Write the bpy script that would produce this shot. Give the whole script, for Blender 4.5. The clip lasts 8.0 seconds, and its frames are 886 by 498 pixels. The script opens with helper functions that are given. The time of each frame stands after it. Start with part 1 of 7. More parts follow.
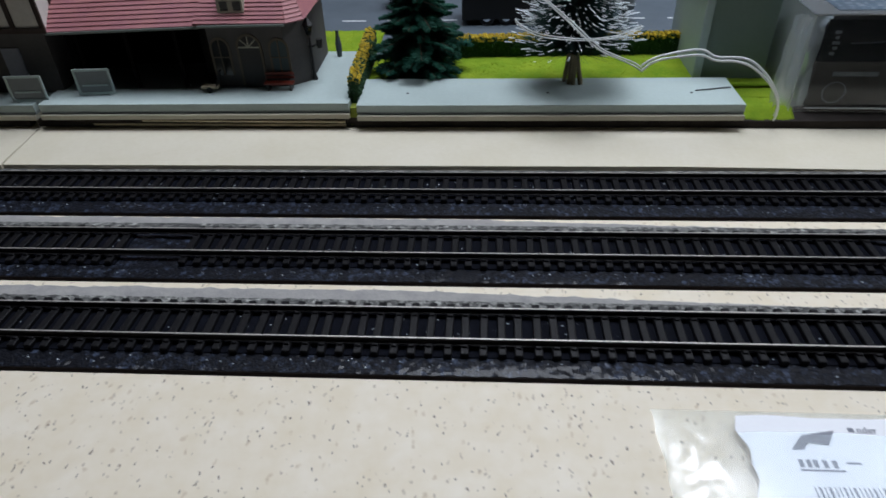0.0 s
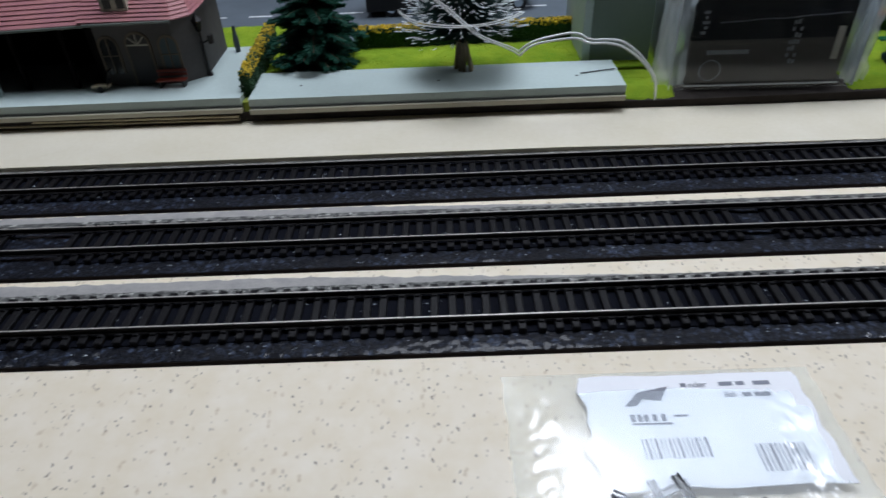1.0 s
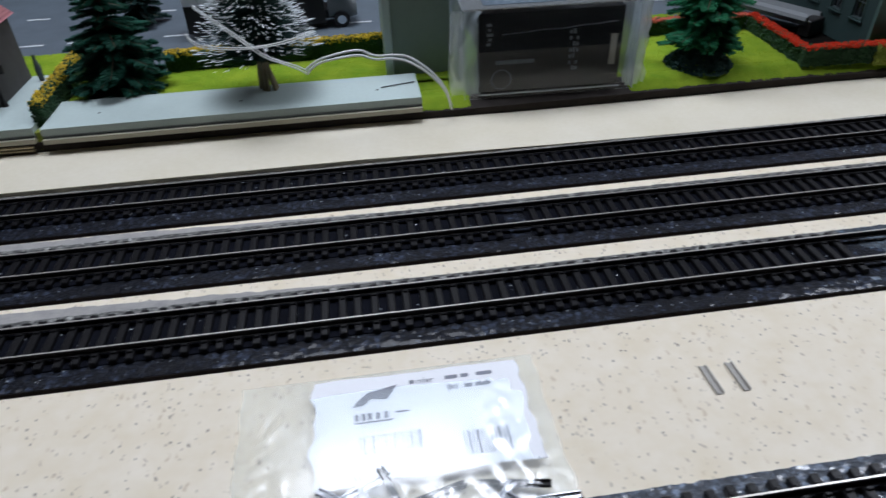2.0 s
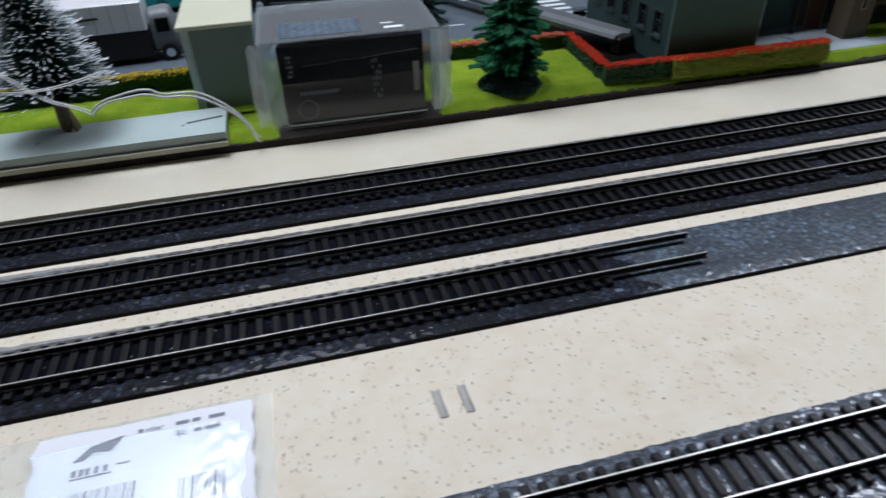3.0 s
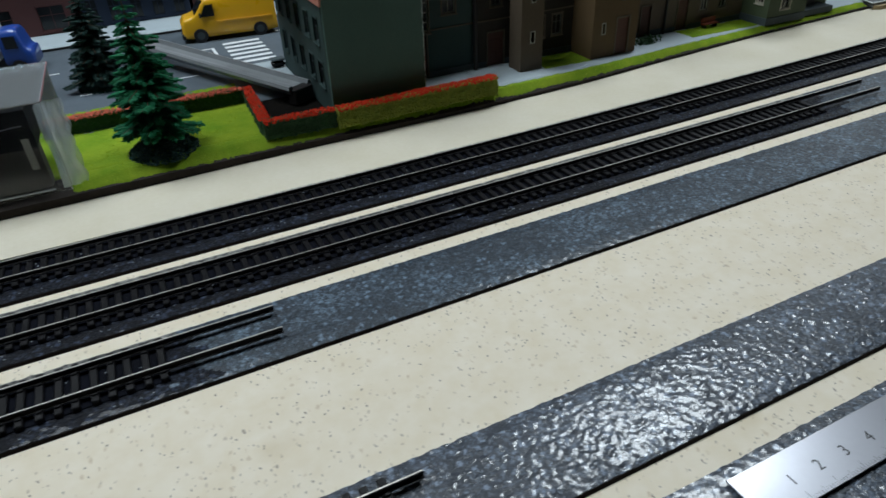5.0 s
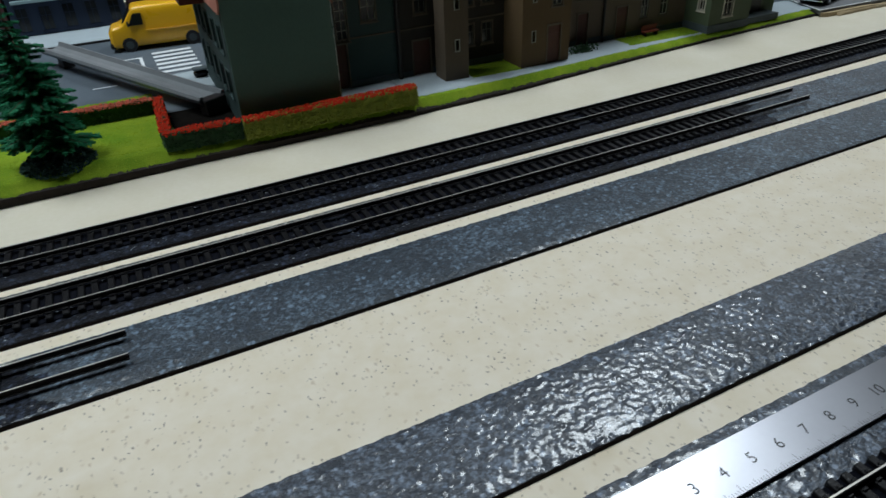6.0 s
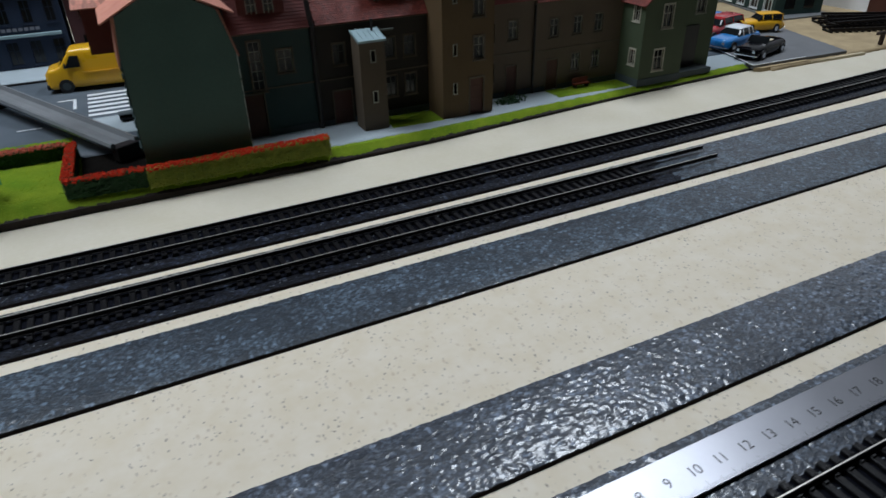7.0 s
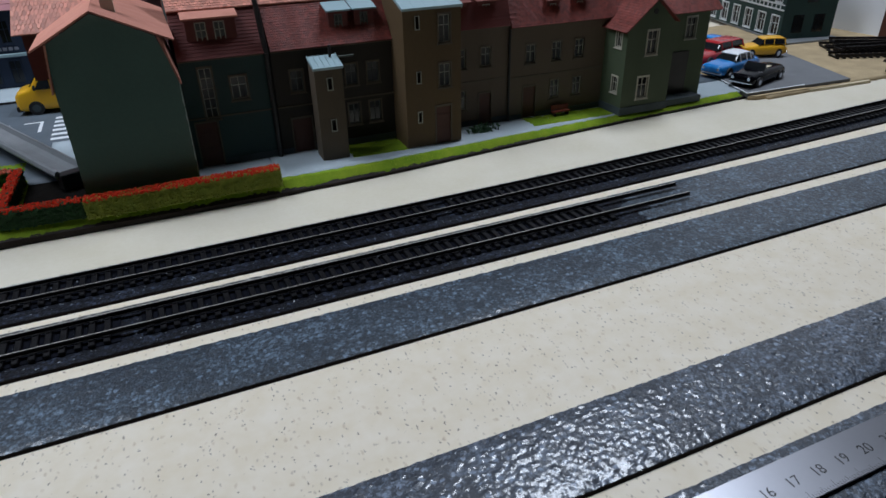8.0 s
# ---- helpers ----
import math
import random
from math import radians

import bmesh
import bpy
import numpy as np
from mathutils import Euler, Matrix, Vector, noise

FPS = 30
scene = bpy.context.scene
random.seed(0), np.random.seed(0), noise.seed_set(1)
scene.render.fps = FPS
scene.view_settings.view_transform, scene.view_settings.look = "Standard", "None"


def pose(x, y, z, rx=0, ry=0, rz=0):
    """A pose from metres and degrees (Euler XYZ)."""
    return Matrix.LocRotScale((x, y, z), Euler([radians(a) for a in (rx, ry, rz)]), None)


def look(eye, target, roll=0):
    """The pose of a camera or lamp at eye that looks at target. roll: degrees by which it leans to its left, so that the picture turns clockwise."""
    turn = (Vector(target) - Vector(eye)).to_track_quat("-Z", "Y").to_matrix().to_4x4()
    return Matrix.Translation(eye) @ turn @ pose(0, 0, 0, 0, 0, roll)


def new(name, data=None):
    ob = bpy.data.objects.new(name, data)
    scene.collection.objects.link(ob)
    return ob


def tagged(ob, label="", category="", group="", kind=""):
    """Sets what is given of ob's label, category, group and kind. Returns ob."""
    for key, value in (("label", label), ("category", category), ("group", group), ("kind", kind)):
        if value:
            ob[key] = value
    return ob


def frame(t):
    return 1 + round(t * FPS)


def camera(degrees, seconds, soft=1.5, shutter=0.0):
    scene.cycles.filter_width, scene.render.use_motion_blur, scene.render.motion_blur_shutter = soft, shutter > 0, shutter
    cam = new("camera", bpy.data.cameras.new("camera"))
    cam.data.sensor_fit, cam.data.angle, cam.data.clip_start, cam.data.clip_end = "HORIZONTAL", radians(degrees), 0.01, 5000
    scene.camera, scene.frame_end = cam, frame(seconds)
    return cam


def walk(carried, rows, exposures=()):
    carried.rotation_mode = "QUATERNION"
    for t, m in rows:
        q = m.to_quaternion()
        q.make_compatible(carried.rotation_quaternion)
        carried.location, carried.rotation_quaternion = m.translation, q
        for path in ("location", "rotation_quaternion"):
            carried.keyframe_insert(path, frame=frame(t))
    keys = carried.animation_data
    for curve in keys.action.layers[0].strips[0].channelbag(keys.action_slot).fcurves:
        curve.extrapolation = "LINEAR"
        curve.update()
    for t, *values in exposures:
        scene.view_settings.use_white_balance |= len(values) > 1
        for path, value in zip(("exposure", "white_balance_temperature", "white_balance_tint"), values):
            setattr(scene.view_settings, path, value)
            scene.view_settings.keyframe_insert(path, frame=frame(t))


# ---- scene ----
cam = camera(68.44, 8.0, shutter=0.35)
PATH = [
    (0, (-0.02325, 0.00587, 0.13787), (-0.08447, 0.80744, -0.45689), -1.971),
    (0.5, (-0.00835, 0.00141, 0.13741), (-0.04930, 0.79091, -0.47498), -2.403),
    (1, (0.00848, -0.00018, 0.13680), (-0.00223, 0.79835, -0.46506), -2.533),
    (1.5, (0.03437, -0.00644, 0.14009), (0.09015, 0.79763, -0.45183), -1.647),
    (1.7, (0.04555, -0.00875, 0.14006), (0.12070, 0.79250, -0.45353), -1.795),
    (2.8, (0.11320, -0.01704, 0.14409), (0.27448, 0.77770, -0.44103), -2.156),
    (3, (0.12516, -0.02158, 0.14673), (0.30955, 0.77023, -0.43553), -2.135),
    (3.5, (0.16192, -0.03055, 0.14757), (0.40611, 0.74878, -0.42951), -3.288),
    (4, (0.19272, -0.03706, 0.15212), (0.49191, 0.73329, -0.41095), -2.839),
    (4.5, (0.21586, -0.03665, 0.15184), (0.55147, 0.72187, -0.40674), -2.736),
    (6, (0.28503, -0.04763, 0.14444), (0.64511, 0.70907, -0.40122), -2.509),
    (6.5, (0.30596, -0.05106, 0.14298), (0.64994, 0.72750, -0.38192), -2.898),
    (7, (0.33385, -0.06527, 0.15347), (0.70951, 0.71075, -0.35316), -1.199),
    (7.5, (0.36403, -0.06569, 0.15228), (0.73032, 0.72546, -0.33755), -1.058),
    (8, (0.38067, -0.06095, 0.15504), (0.72607, 0.74042, -0.33333), -1.283),
]
# stops, kelvin and tint drift a little as the clip's camera settles
GRADE = ((0.0, 0.10, 6100, 14), (1.5, 0.12, 6050, 15), (3.0, 0.13, 6030, 16), (3.5, 0.08, 5830, 15), (4.0, 0.05, 5850, 13), (4.5, 0.02, 6120, 6), (6.0, -0.12, 6180, 6), (6.5, -0.14, 6150, 8), (7.0, -0.13, 6080, 11), (8.0, -0.07, 5900, 13))
walk(cam, [(t, look(eye, target, roll)) for t, eye, target, roll in PATH], GRADE)

# ---- world and lamp ----
world = bpy.data.worlds.new("room_air")
scene.world = world
world.use_nodes = True
world.node_tree.nodes["Background"].inputs[0].default_value = (0.75, 0.85, 1.0, 1)
world.node_tree.nodes["Background"].inputs[1].default_value = 0.006
# Unseen pendants; the third is added only to brighten the left end.
LAMPS = ((0.04, 0.43, 0.80, 5.0, 0.46), (0.90, 0.46, 0.84, 4.9, 0.32), (-0.62, 0.40, 0.84, 0.6, 0.24))
for lx, ly, lz, watts, wide in LAMPS:
    lamp_data = bpy.data.lights.new("pendant_light", "AREA")
    lamp_data.shape, lamp_data.size = "DISK", wide
    lamp_data.energy, lamp_data.color = watts, (0.90, 0.96, 1.0)
    lamp = new("pendant_light", lamp_data)
    lamp.location = (lx, ly, lz)

# ---- small tools; all shapes below are in millimetres ----
K = 0.001


def place(x, y, z, rx=0, ry=0, rz=0):
    return pose(x * K, y * K, z * K, rx, ry, rz)


def thing(name, x, y, z, label, category, group="", kind="", rz=0):
    ob = new(name)
    ob.empty_display_size = 0.005
    ob.matrix_basis = place(x, y, z, 0, 0, rz)
    return tagged(ob, label, category, group, kind)


def mesh_of(name, bm, materials):
    bmesh.ops.scale(bm, vec=(K, K, K), verts=bm.verts)
    bm.normal_update()
    me = bpy.data.meshes.new(name)
    bm.to_mesh(me)
    bm.free()
    for m in materials if isinstance(materials, (list, tuple)) else [materials]:
        me.materials.append(m)
    return me


def part(name, bm, material, parent=None, label="", smooth=False):
    me = mesh_of(name, bm, material)
    if smooth:
        me.polygons.foreach_set("use_smooth", [True] * len(me.polygons))
    ob = new(name, me)
    ob.parent = parent
    return tagged(ob, label)


def whole(name, bm, material, label, category, group="", kind="", smooth=False):
    return tagged(part(name, bm, material, None, "", smooth), label, category, group, kind)


def faces(bm, pts, quads, mat=0):
    v = [bm.verts.new(p) for p in pts]
    out = []
    for q in quads:
        f = bm.faces.new([v[k] for k in q])
        f.material_index = mat
        out.append(f)
    return v


BOX = [(0, 3, 2, 1), (4, 5, 6, 7), (0, 1, 5, 4), (1, 2, 6, 5), (2, 3, 7, 6), (3, 0, 4, 7)]


def box(bm, x0, y0, z0, x1, y1, z1, mat=0, m=None, taper=0.0):
    a = taper
    pts = [(x0, y0, z0), (x1, y0, z0), (x1, y1, z0), (x0, y1, z0), (x0 + a, y0 + a, z1), (x1 - a, y0 + a, z1), (x1 - a, y1 - a, z1), (x0 + a, y1 - a, z1)]
    if m is not None:
        pts = [m @ Vector(p) for p in pts]
    faces(bm, pts, BOX, mat)


def soft_box(bm, x0, y0, z0, x1, y1, z1, r=0.4, mat=0, m=None):
    """A box with chamfered edges."""
    pts, idx = [], {}
    for i, x in enumerate((x0, x1)):
        for j, y in enumerate((y0, y1)):
            for k, z in enumerate((z0, z1)):
                sx, sy, sz = (r if i == 0 else -r), (r if j == 0 else -r), (r if k == 0 else -r)
                for n, p in enumerate(((x, y + sy, z + sz), (x + sx, y, z + sz), (x + sx, y + sy, z))):
                    idx[i, j, k, n] = len(pts)
                    pts.append(m @ Vector(p) if m is not None else p)
    q = []
    for i in (0, 1):
        f = [idx[i, 0, 0, 0], idx[i, 0, 1, 0], idx[i, 1, 1, 0], idx[i, 1, 0, 0]]
        q.append(f if i == 0 else f[::-1])
        f = [idx[0, i, 0, 1], idx[1, i, 0, 1], idx[1, i, 1, 1], idx[0, i, 1, 1]]
        q.append(f if i == 0 else f[::-1])
        f = [idx[0, 0, i, 2], idx[0, 1, i, 2], idx[1, 1, i, 2], idx[1, 0, i, 2]]
        q.append(f if i == 0 else f[::-1])
    for a in (0, 1):
        for b in (0, 1):
            q.append([idx[a, b, 0, 0], idx[a, b, 0, 1], idx[a, b, 1, 1], idx[a, b, 1, 0]])
            q.append([idx[a, 0, b, 0], idx[a, 0, b, 2], idx[a, 1, b, 2], idx[a, 1, b, 0]])
            q.append([idx[0, a, b, 1], idx[0, a, b, 2], idx[1, a, b, 2], idx[1, a, b, 1]])
            for c in (0, 1):
                q.append([idx[a, b, c, 0], idx[a, b, c, 1], idx[a, b, c, 2]])
    faces(bm, pts, q, mat)


def tube(bm, p, q, r0, r1=None, n=10, mat=0, caps=True):
    r1 = r0 if r1 is None else r1
    p, q = Vector(p), Vector(q)
    d = (q - p).normalized()
    a = d.orthogonal().normalized()
    b = d.cross(a)
    ring = [a * math.cos(2 * math.pi * k / n) + b * math.sin(2 * math.pi * k / n) for k in range(n)]
    pts = [p + c * r0 for c in ring] + [q + c * r1 for c in ring]
    qs = [(k, (k + 1) % n, n + (k + 1) % n, n + k) for k in range(n)]
    if caps:
        qs += [tuple(range(n))[::-1], tuple(range(n, 2 * n))]
    faces(bm, pts, qs, mat)


def prism(bm, outline, axis, a, b, mat=0):
    """An outline of (u, v) drawn out along an axis from a to b."""
    def put(u, v, w):
        return {"x": (w, u, v), "y": (u, w, v), "z": (u, v, w)}[axis]
    n = len(outline)
    pts = [put(u, v, a) for u, v in outline] + [put(u, v, b) for u, v in outline]
    qs = [(k, (k + 1) % n, n + (k + 1) % n, n + k) for k in range(n)] + [tuple(range(n))[::-1], tuple(range(n, 2 * n))]
    faces(bm, pts, qs, mat)


def tidy(bm):
    bmesh.ops.recalc_face_normals(bm, faces=bm.faces)
    return bm


def blank():
    return bmesh.new()


# ---- materials ----
def material(name, color, rough=0.6, metal=0.0, var=0.25, scale=60.0, fine=900.0, bump=0.15, tint=None, spec=0.5, rand=0.0, coat=0.0):
    """A surface with blotches at one scale and grain at a finer one; rand: how far pieces differ."""
    m = bpy.data.materials.new(name)
    m.use_nodes = True
    nt = m.node_tree
    b = nt.nodes["Principled BSDF"]
    b.inputs["Roughness"].default_value, b.inputs["Metallic"].default_value = rough, metal
    b.inputs["Specular IOR Level"].default_value = spec
    b.inputs["Coat Weight"].default_value = coat
    tc = nt.nodes.new("ShaderNodeTexCoord")
    big, small = nt.nodes.new("ShaderNodeTexNoise"), nt.nodes.new("ShaderNodeTexNoise")
    for n, s, d in ((big, scale, 4), (small, fine, 3)):
        n.inputs["Scale"].default_value, n.inputs["Detail"].default_value = s, d
        nt.links.new(tc.outputs["Object"], n.inputs["Vector"])
    t = tint or tuple(c * (1 - var) for c in color)
    mix = nt.nodes.new("ShaderNodeMix")
    mix.data_type = "RGBA"
    mix.inputs["A"].default_value, mix.inputs["B"].default_value = (*color, 1), (*t, 1)
    add = nt.nodes.new("ShaderNodeMath")
    add.operation = "MULTIPLY_ADD"
    nt.links.new(small.outputs["Fac"], add.inputs[0])
    add.inputs[1].default_value = 0.5
    nt.links.new(big.outputs["Fac"], add.inputs[2])
    ramp = nt.nodes.new("ShaderNodeMapRange")
    ramp.inputs["From Min"].default_value, ramp.inputs["From Max"].default_value = 0.5, 1.0
    nt.links.new(add.outputs[0], ramp.inputs["Value"])
    nt.links.new(ramp.outputs["Result"], mix.inputs["Factor"])
    last = mix.outputs["Result"]
    if rand:
        info, hsv = nt.nodes.new("ShaderNodeObjectInfo"), nt.nodes.new("ShaderNodeHueSaturation")
        mr = nt.nodes.new("ShaderNodeMapRange")
        mr.inputs["To Min"].default_value, mr.inputs["To Max"].default_value = 1 - rand, 1 + rand
        nt.links.new(info.outputs["Random"], mr.inputs["Value"])
        nt.links.new(mr.outputs["Result"], hsv.inputs["Value"])
        nt.links.new(last, hsv.inputs["Color"])
        last = hsv.outputs["Color"]
    nt.links.new(last, b.inputs["Base Color"])
    rr = nt.nodes.new("ShaderNodeMapRange")
    rr.inputs["To Min"].default_value, rr.inputs["To Max"].default_value = max(0.02, rough - 0.1), min(1, rough + 0.12)
    nt.links.new(big.outputs["Fac"], rr.inputs["Value"])
    nt.links.new(rr.outputs["Result"], b.inputs["Roughness"])
    if bump:
        bp = nt.nodes.new("ShaderNodeBump")
        bp.inputs["Strength"].default_value, bp.inputs["Distance"].default_value = bump, 0.0004
        nt.links.new(small.outputs["Fac"], bp.inputs["Height"])
        nt.links.new(bp.outputs["Normal"], b.inputs["Normal"])
    return m


def chipboard():
    """Beige coated board with short dark and brown flecks and a few faint stains."""
    m = material("flecked_board", (0.815, 0.735, 0.605), 0.55, 0, 0.16, 85, 260, 0.08, tint=(0.745, 0.65, 0.49))
    nt = m.node_tree
    b = nt.nodes["Principled BSDF"]
    base = b.inputs["Base Color"].links[0].from_socket
    tc = nt.nodes.new("ShaderNodeTexCoord")
    for scale, squash, lo, hi, col, seed, few, deep in ((760, 0.6, 0.0, 0.17, (0.12, 0.085, 0.06, 1), 0.0, 0.81, 0.85), (470, 0.6, 0.0, 0.20, (0.50, 0.38, 0.24, 1), 3.7, 0.87, 0.6), (680, 0.7, 0.0, 0.22, (0.38, 0.30, 0.22, 1), 7.3, 0.85, 0.65)):
        mp = nt.nodes.new("ShaderNodeMapping")
        mp.inputs["Scale"].default_value = (1, squash, 1)
        mp.inputs["Location"].default_value = (seed, seed * 0.7, 0)
        nt.links.new(tc.outputs["Object"], mp.inputs["Vector"])
        warp = nt.nodes.new("ShaderNodeTexNoise")
        warp.inputs["Scale"].default_value = 300
        wm = nt.nodes.new("ShaderNodeMix")
        wm.data_type = "RGBA"
        wm.blend_type = "LINEAR_LIGHT"
        wm.inputs["Factor"].default_value = 0.0012
        nt.links.new(mp.outputs["Vector"], wm.inputs["A"])
        nt.links.new(tc.outputs["Object"], warp.inputs["Vector"])
        nt.links.new(warp.outputs["Color"], wm.inputs["B"])
        vo = nt.nodes.new("ShaderNodeTexVoronoi")
        vo.inputs["Scale"].default_value = scale
        nt.links.new(wm.outputs["Result"], vo.inputs["Vector"])
        # only a few of the cells hold a fleck
        sep = nt.nodes.new("ShaderNodeSeparateColor")
        nt.links.new(vo.outputs["Color"], sep.inputs["Color"])
        pick = nt.nodes.new("ShaderNodeMath")
        pick.operation = "GREATER_THAN"
        pick.inputs[1].default_value = few
        nt.links.new(sep.outputs["Red"], pick.inputs[0])
        near = nt.nodes.new("ShaderNodeMapRange")
        near.inputs["From Min"].default_value, near.inputs["From Max"].default_value = hi + 0.16, lo + 0.08
        nt.links.new(vo.outputs["Distance"], near.inputs["Value"])
        mul = nt.nodes.new("ShaderNodeMath")
        mul.operation = "MULTIPLY"
        nt.links.new(pick.outputs[0], mul.inputs[0])
        nt.links.new(near.outputs["Result"], mul.inputs[1])
        fade = nt.nodes.new("ShaderNodeMath")
        fade.operation = "MULTIPLY"
        fade.inputs[1].default_value = deep
        nt.links.new(mul.outputs[0], fade.inputs[0])
        mx = nt.nodes.new("ShaderNodeMix")
        mx.data_type = "RGBA"
        mx.inputs["B"].default_value = col
        nt.links.new(fade.outputs[0], mx.inputs["Factor"])
        nt.links.new(base, mx.inputs["A"])
        base = mx.outputs["Result"]
    stain = nt.nodes.new("ShaderNodeTexNoise")
    stain.inputs["Scale"].default_value, stain.inputs["Detail"].default_value = 34, 1
    nt.links.new(tc.outputs["Object"], stain.inputs["Vector"])
    sr = nt.nodes.new("ShaderNodeMapRange")
    sr.inputs["From Min"].default_value, sr.inputs["From Max"].default_value, sr.inputs["To Max"].default_value = 0.72, 0.82, 0.3
    nt.links.new(stain.outputs["Fac"], sr.inputs["Value"])
    mx = nt.nodes.new("ShaderNodeMix")
    mx.data_type = "RGBA"
    mx.inputs["B"].default_value = (0.5, 0.38, 0.18, 1)
    nt.links.new(sr.outputs["Result"], mx.inputs["Factor"])
    nt.links.new(base, mx.inputs["A"])
    nt.links.new(mx.outputs["Result"], b.inputs["Base Color"])
    return m


def ballast(name, dark, light, rough, coat, coat_rough, first=0.10, spec=0.5):
    """Moulded stone ballast: angular crumbs of differing grey under a glossy skin."""
    m = bpy.data.materials.new(name)
    m.use_nodes = True
    nt = m.node_tree
    b = nt.nodes["Principled BSDF"]
    tc = nt.nodes.new("ShaderNodeTexCoord")
    vo, big, no, wide = (nt.nodes.new(k) for k in ("ShaderNodeTexVoronoi", "ShaderNodeTexVoronoi", "ShaderNodeTexNoise", "ShaderNodeTexNoise"))
    vo.inputs["Scale"].default_value, big.inputs["Scale"].default_value = 1250, 560
    no.inputs["Scale"].default_value, no.inputs["Detail"].default_value = 900, 5
    wide.inputs["Scale"].default_value, wide.inputs["Detail"].default_value = 42, 3
    for n in (vo, big, no, wide):
        nt.links.new(tc.outputs["Object"], n.inputs["Vector"])
    sep, sep2 = nt.nodes.new("ShaderNodeSeparateColor"), nt.nodes.new("ShaderNodeSeparateColor")
    nt.links.new(vo.outputs["Color"], sep.inputs["Color"])
    nt.links.new(big.outputs["Color"], sep2.inputs["Color"])
    mean = nt.nodes.new("ShaderNodeMath")
    mean.operation = "MULTIPLY_ADD"
    mean.inputs[1].default_value = 0.55
    nt.links.new(sep2.outputs["Red"], mean.inputs[0])
    part_ = nt.nodes.new("ShaderNodeMath")
    part_.operation = "MULTIPLY"
    part_.inputs[1].default_value = 0.5
    nt.links.new(sep.outputs["Red"], part_.inputs[0])
    nt.links.new(part_.outputs[0], mean.inputs[2])
    av = nt.nodes.new("ShaderNodeMath")
    av.operation = "MULTIPLY"
    nt.links.new(mean.outputs[0], av.inputs[0])
    nt.links.new(no.outputs["Fac"], av.inputs[1])
    av2 = nt.nodes.new("ShaderNodeMath")
    av2.operation = "MULTIPLY"
    nt.links.new(av.outputs[0], av2.inputs[0])
    spread = nt.nodes.new("ShaderNodeMapRange")
    spread.inputs["From Min"].default_value, spread.inputs["From Max"].default_value = 0.35, 0.65
    spread.inputs["To Min"].default_value, spread.inputs["To Max"].default_value = 0.75, 1.25
    nt.links.new(wide.outputs["Fac"], spread.inputs["Value"])
    nt.links.new(spread.outputs["Result"], av2.inputs[1])
    cr = nt.nodes.new("ShaderNodeValToRGB")
    cr.color_ramp.elements[0].color, cr.color_ramp.elements[1].color = (*dark, 1), (*light, 1)
    cr.color_ramp.elements[0].position, cr.color_ramp.elements[1].position = first, 0.60
    mid = cr.color_ramp.elements.new(first + 0.17)
    mid.color = (*[p + (q - p) * 0.15 for p, q in zip(dark, light)], 1)
    nt.links.new(av2.outputs[0], cr.inputs["Fac"])
    # a few pale chips among the stones
    warp = nt.nodes.new("ShaderNodeMix")
    warp.data_type, warp.blend_type = "RGBA", "LINEAR_LIGHT"
    warp.inputs["Factor"].default_value = 0.0016
    nt.links.new(tc.outputs["Object"], warp.inputs["A"])
    nt.links.new(no.outputs["Color"], warp.inputs["B"])
    spot = nt.nodes.new("ShaderNodeTexVoronoi")
    spot.inputs["Scale"].default_value = 330
    nt.links.new(warp.outputs["Result"], spot.inputs["Vector"])
    sep3, pick, near, both = (nt.nodes.new(k) for k in ("ShaderNodeSeparateColor", "ShaderNodeMath", "ShaderNodeMapRange", "ShaderNodeMath"))
    nt.links.new(spot.outputs["Color"], sep3.inputs["Color"])
    pick.operation, pick.inputs[1].default_value = "GREATER_THAN", 0.5
    nt.links.new(sep3.outputs["Red"], pick.inputs[0])
    near.inputs["From Min"].default_value, near.inputs["From Max"].default_value = 0.36, 0.16
    nt.links.new(spot.outputs["Distance"], near.inputs["Value"])
    both.operation = "MULTIPLY"
    nt.links.new(pick.outputs[0], both.inputs[0])
    nt.links.new(near.outputs["Result"], both.inputs[1])
    fleck = nt.nodes.new("ShaderNodeMix")
    fleck.data_type = "RGBA"
    fleck.inputs["B"].default_value = (*[min(0.6, c * 1.35) for c in light], 1)
    nt.links.new(both.outputs[0], fleck.inputs["Factor"])
    nt.links.new(cr.outputs["Color"], fleck.inputs["A"])
    nt.links.new(fleck.outputs["Result"], b.inputs["Base Color"])
    rr = nt.nodes.new("ShaderNodeMapRange")
    rr.inputs["To Min"].default_value, rr.inputs["To Max"].default_value = rough - 0.12, rough + 0.14
    nt.links.new(sep.outputs["Green"], rr.inputs["Value"])
    nt.links.new(rr.outputs["Result"], b.inputs["Roughness"])
    b.inputs["Specular IOR Level"].default_value = spec
    b.inputs["Coat Weight"].default_value, b.inputs["Coat Roughness"].default_value = coat, coat_rough
    b1, b2 = nt.nodes.new("ShaderNodeBump"), nt.nodes.new("ShaderNodeBump")
    b1.inputs["Strength"].default_value, b1.inputs["Distance"].default_value = 0.35, 0.0003
    b2.inputs["Strength"].default_value, b2.inputs["Distance"].default_value = 0.5, 0.0004
    b2.invert = True
    nt.links.new(no.outputs["Fac"], b1.inputs["Height"])
    nt.links.new(vo.outputs["Distance"], b2.inputs["Height"])
    nt.links.new(b1.outputs["Normal"], b2.inputs["Normal"])
    nt.links.new(b2.outputs["Normal"], b.inputs["Normal"])
    return m


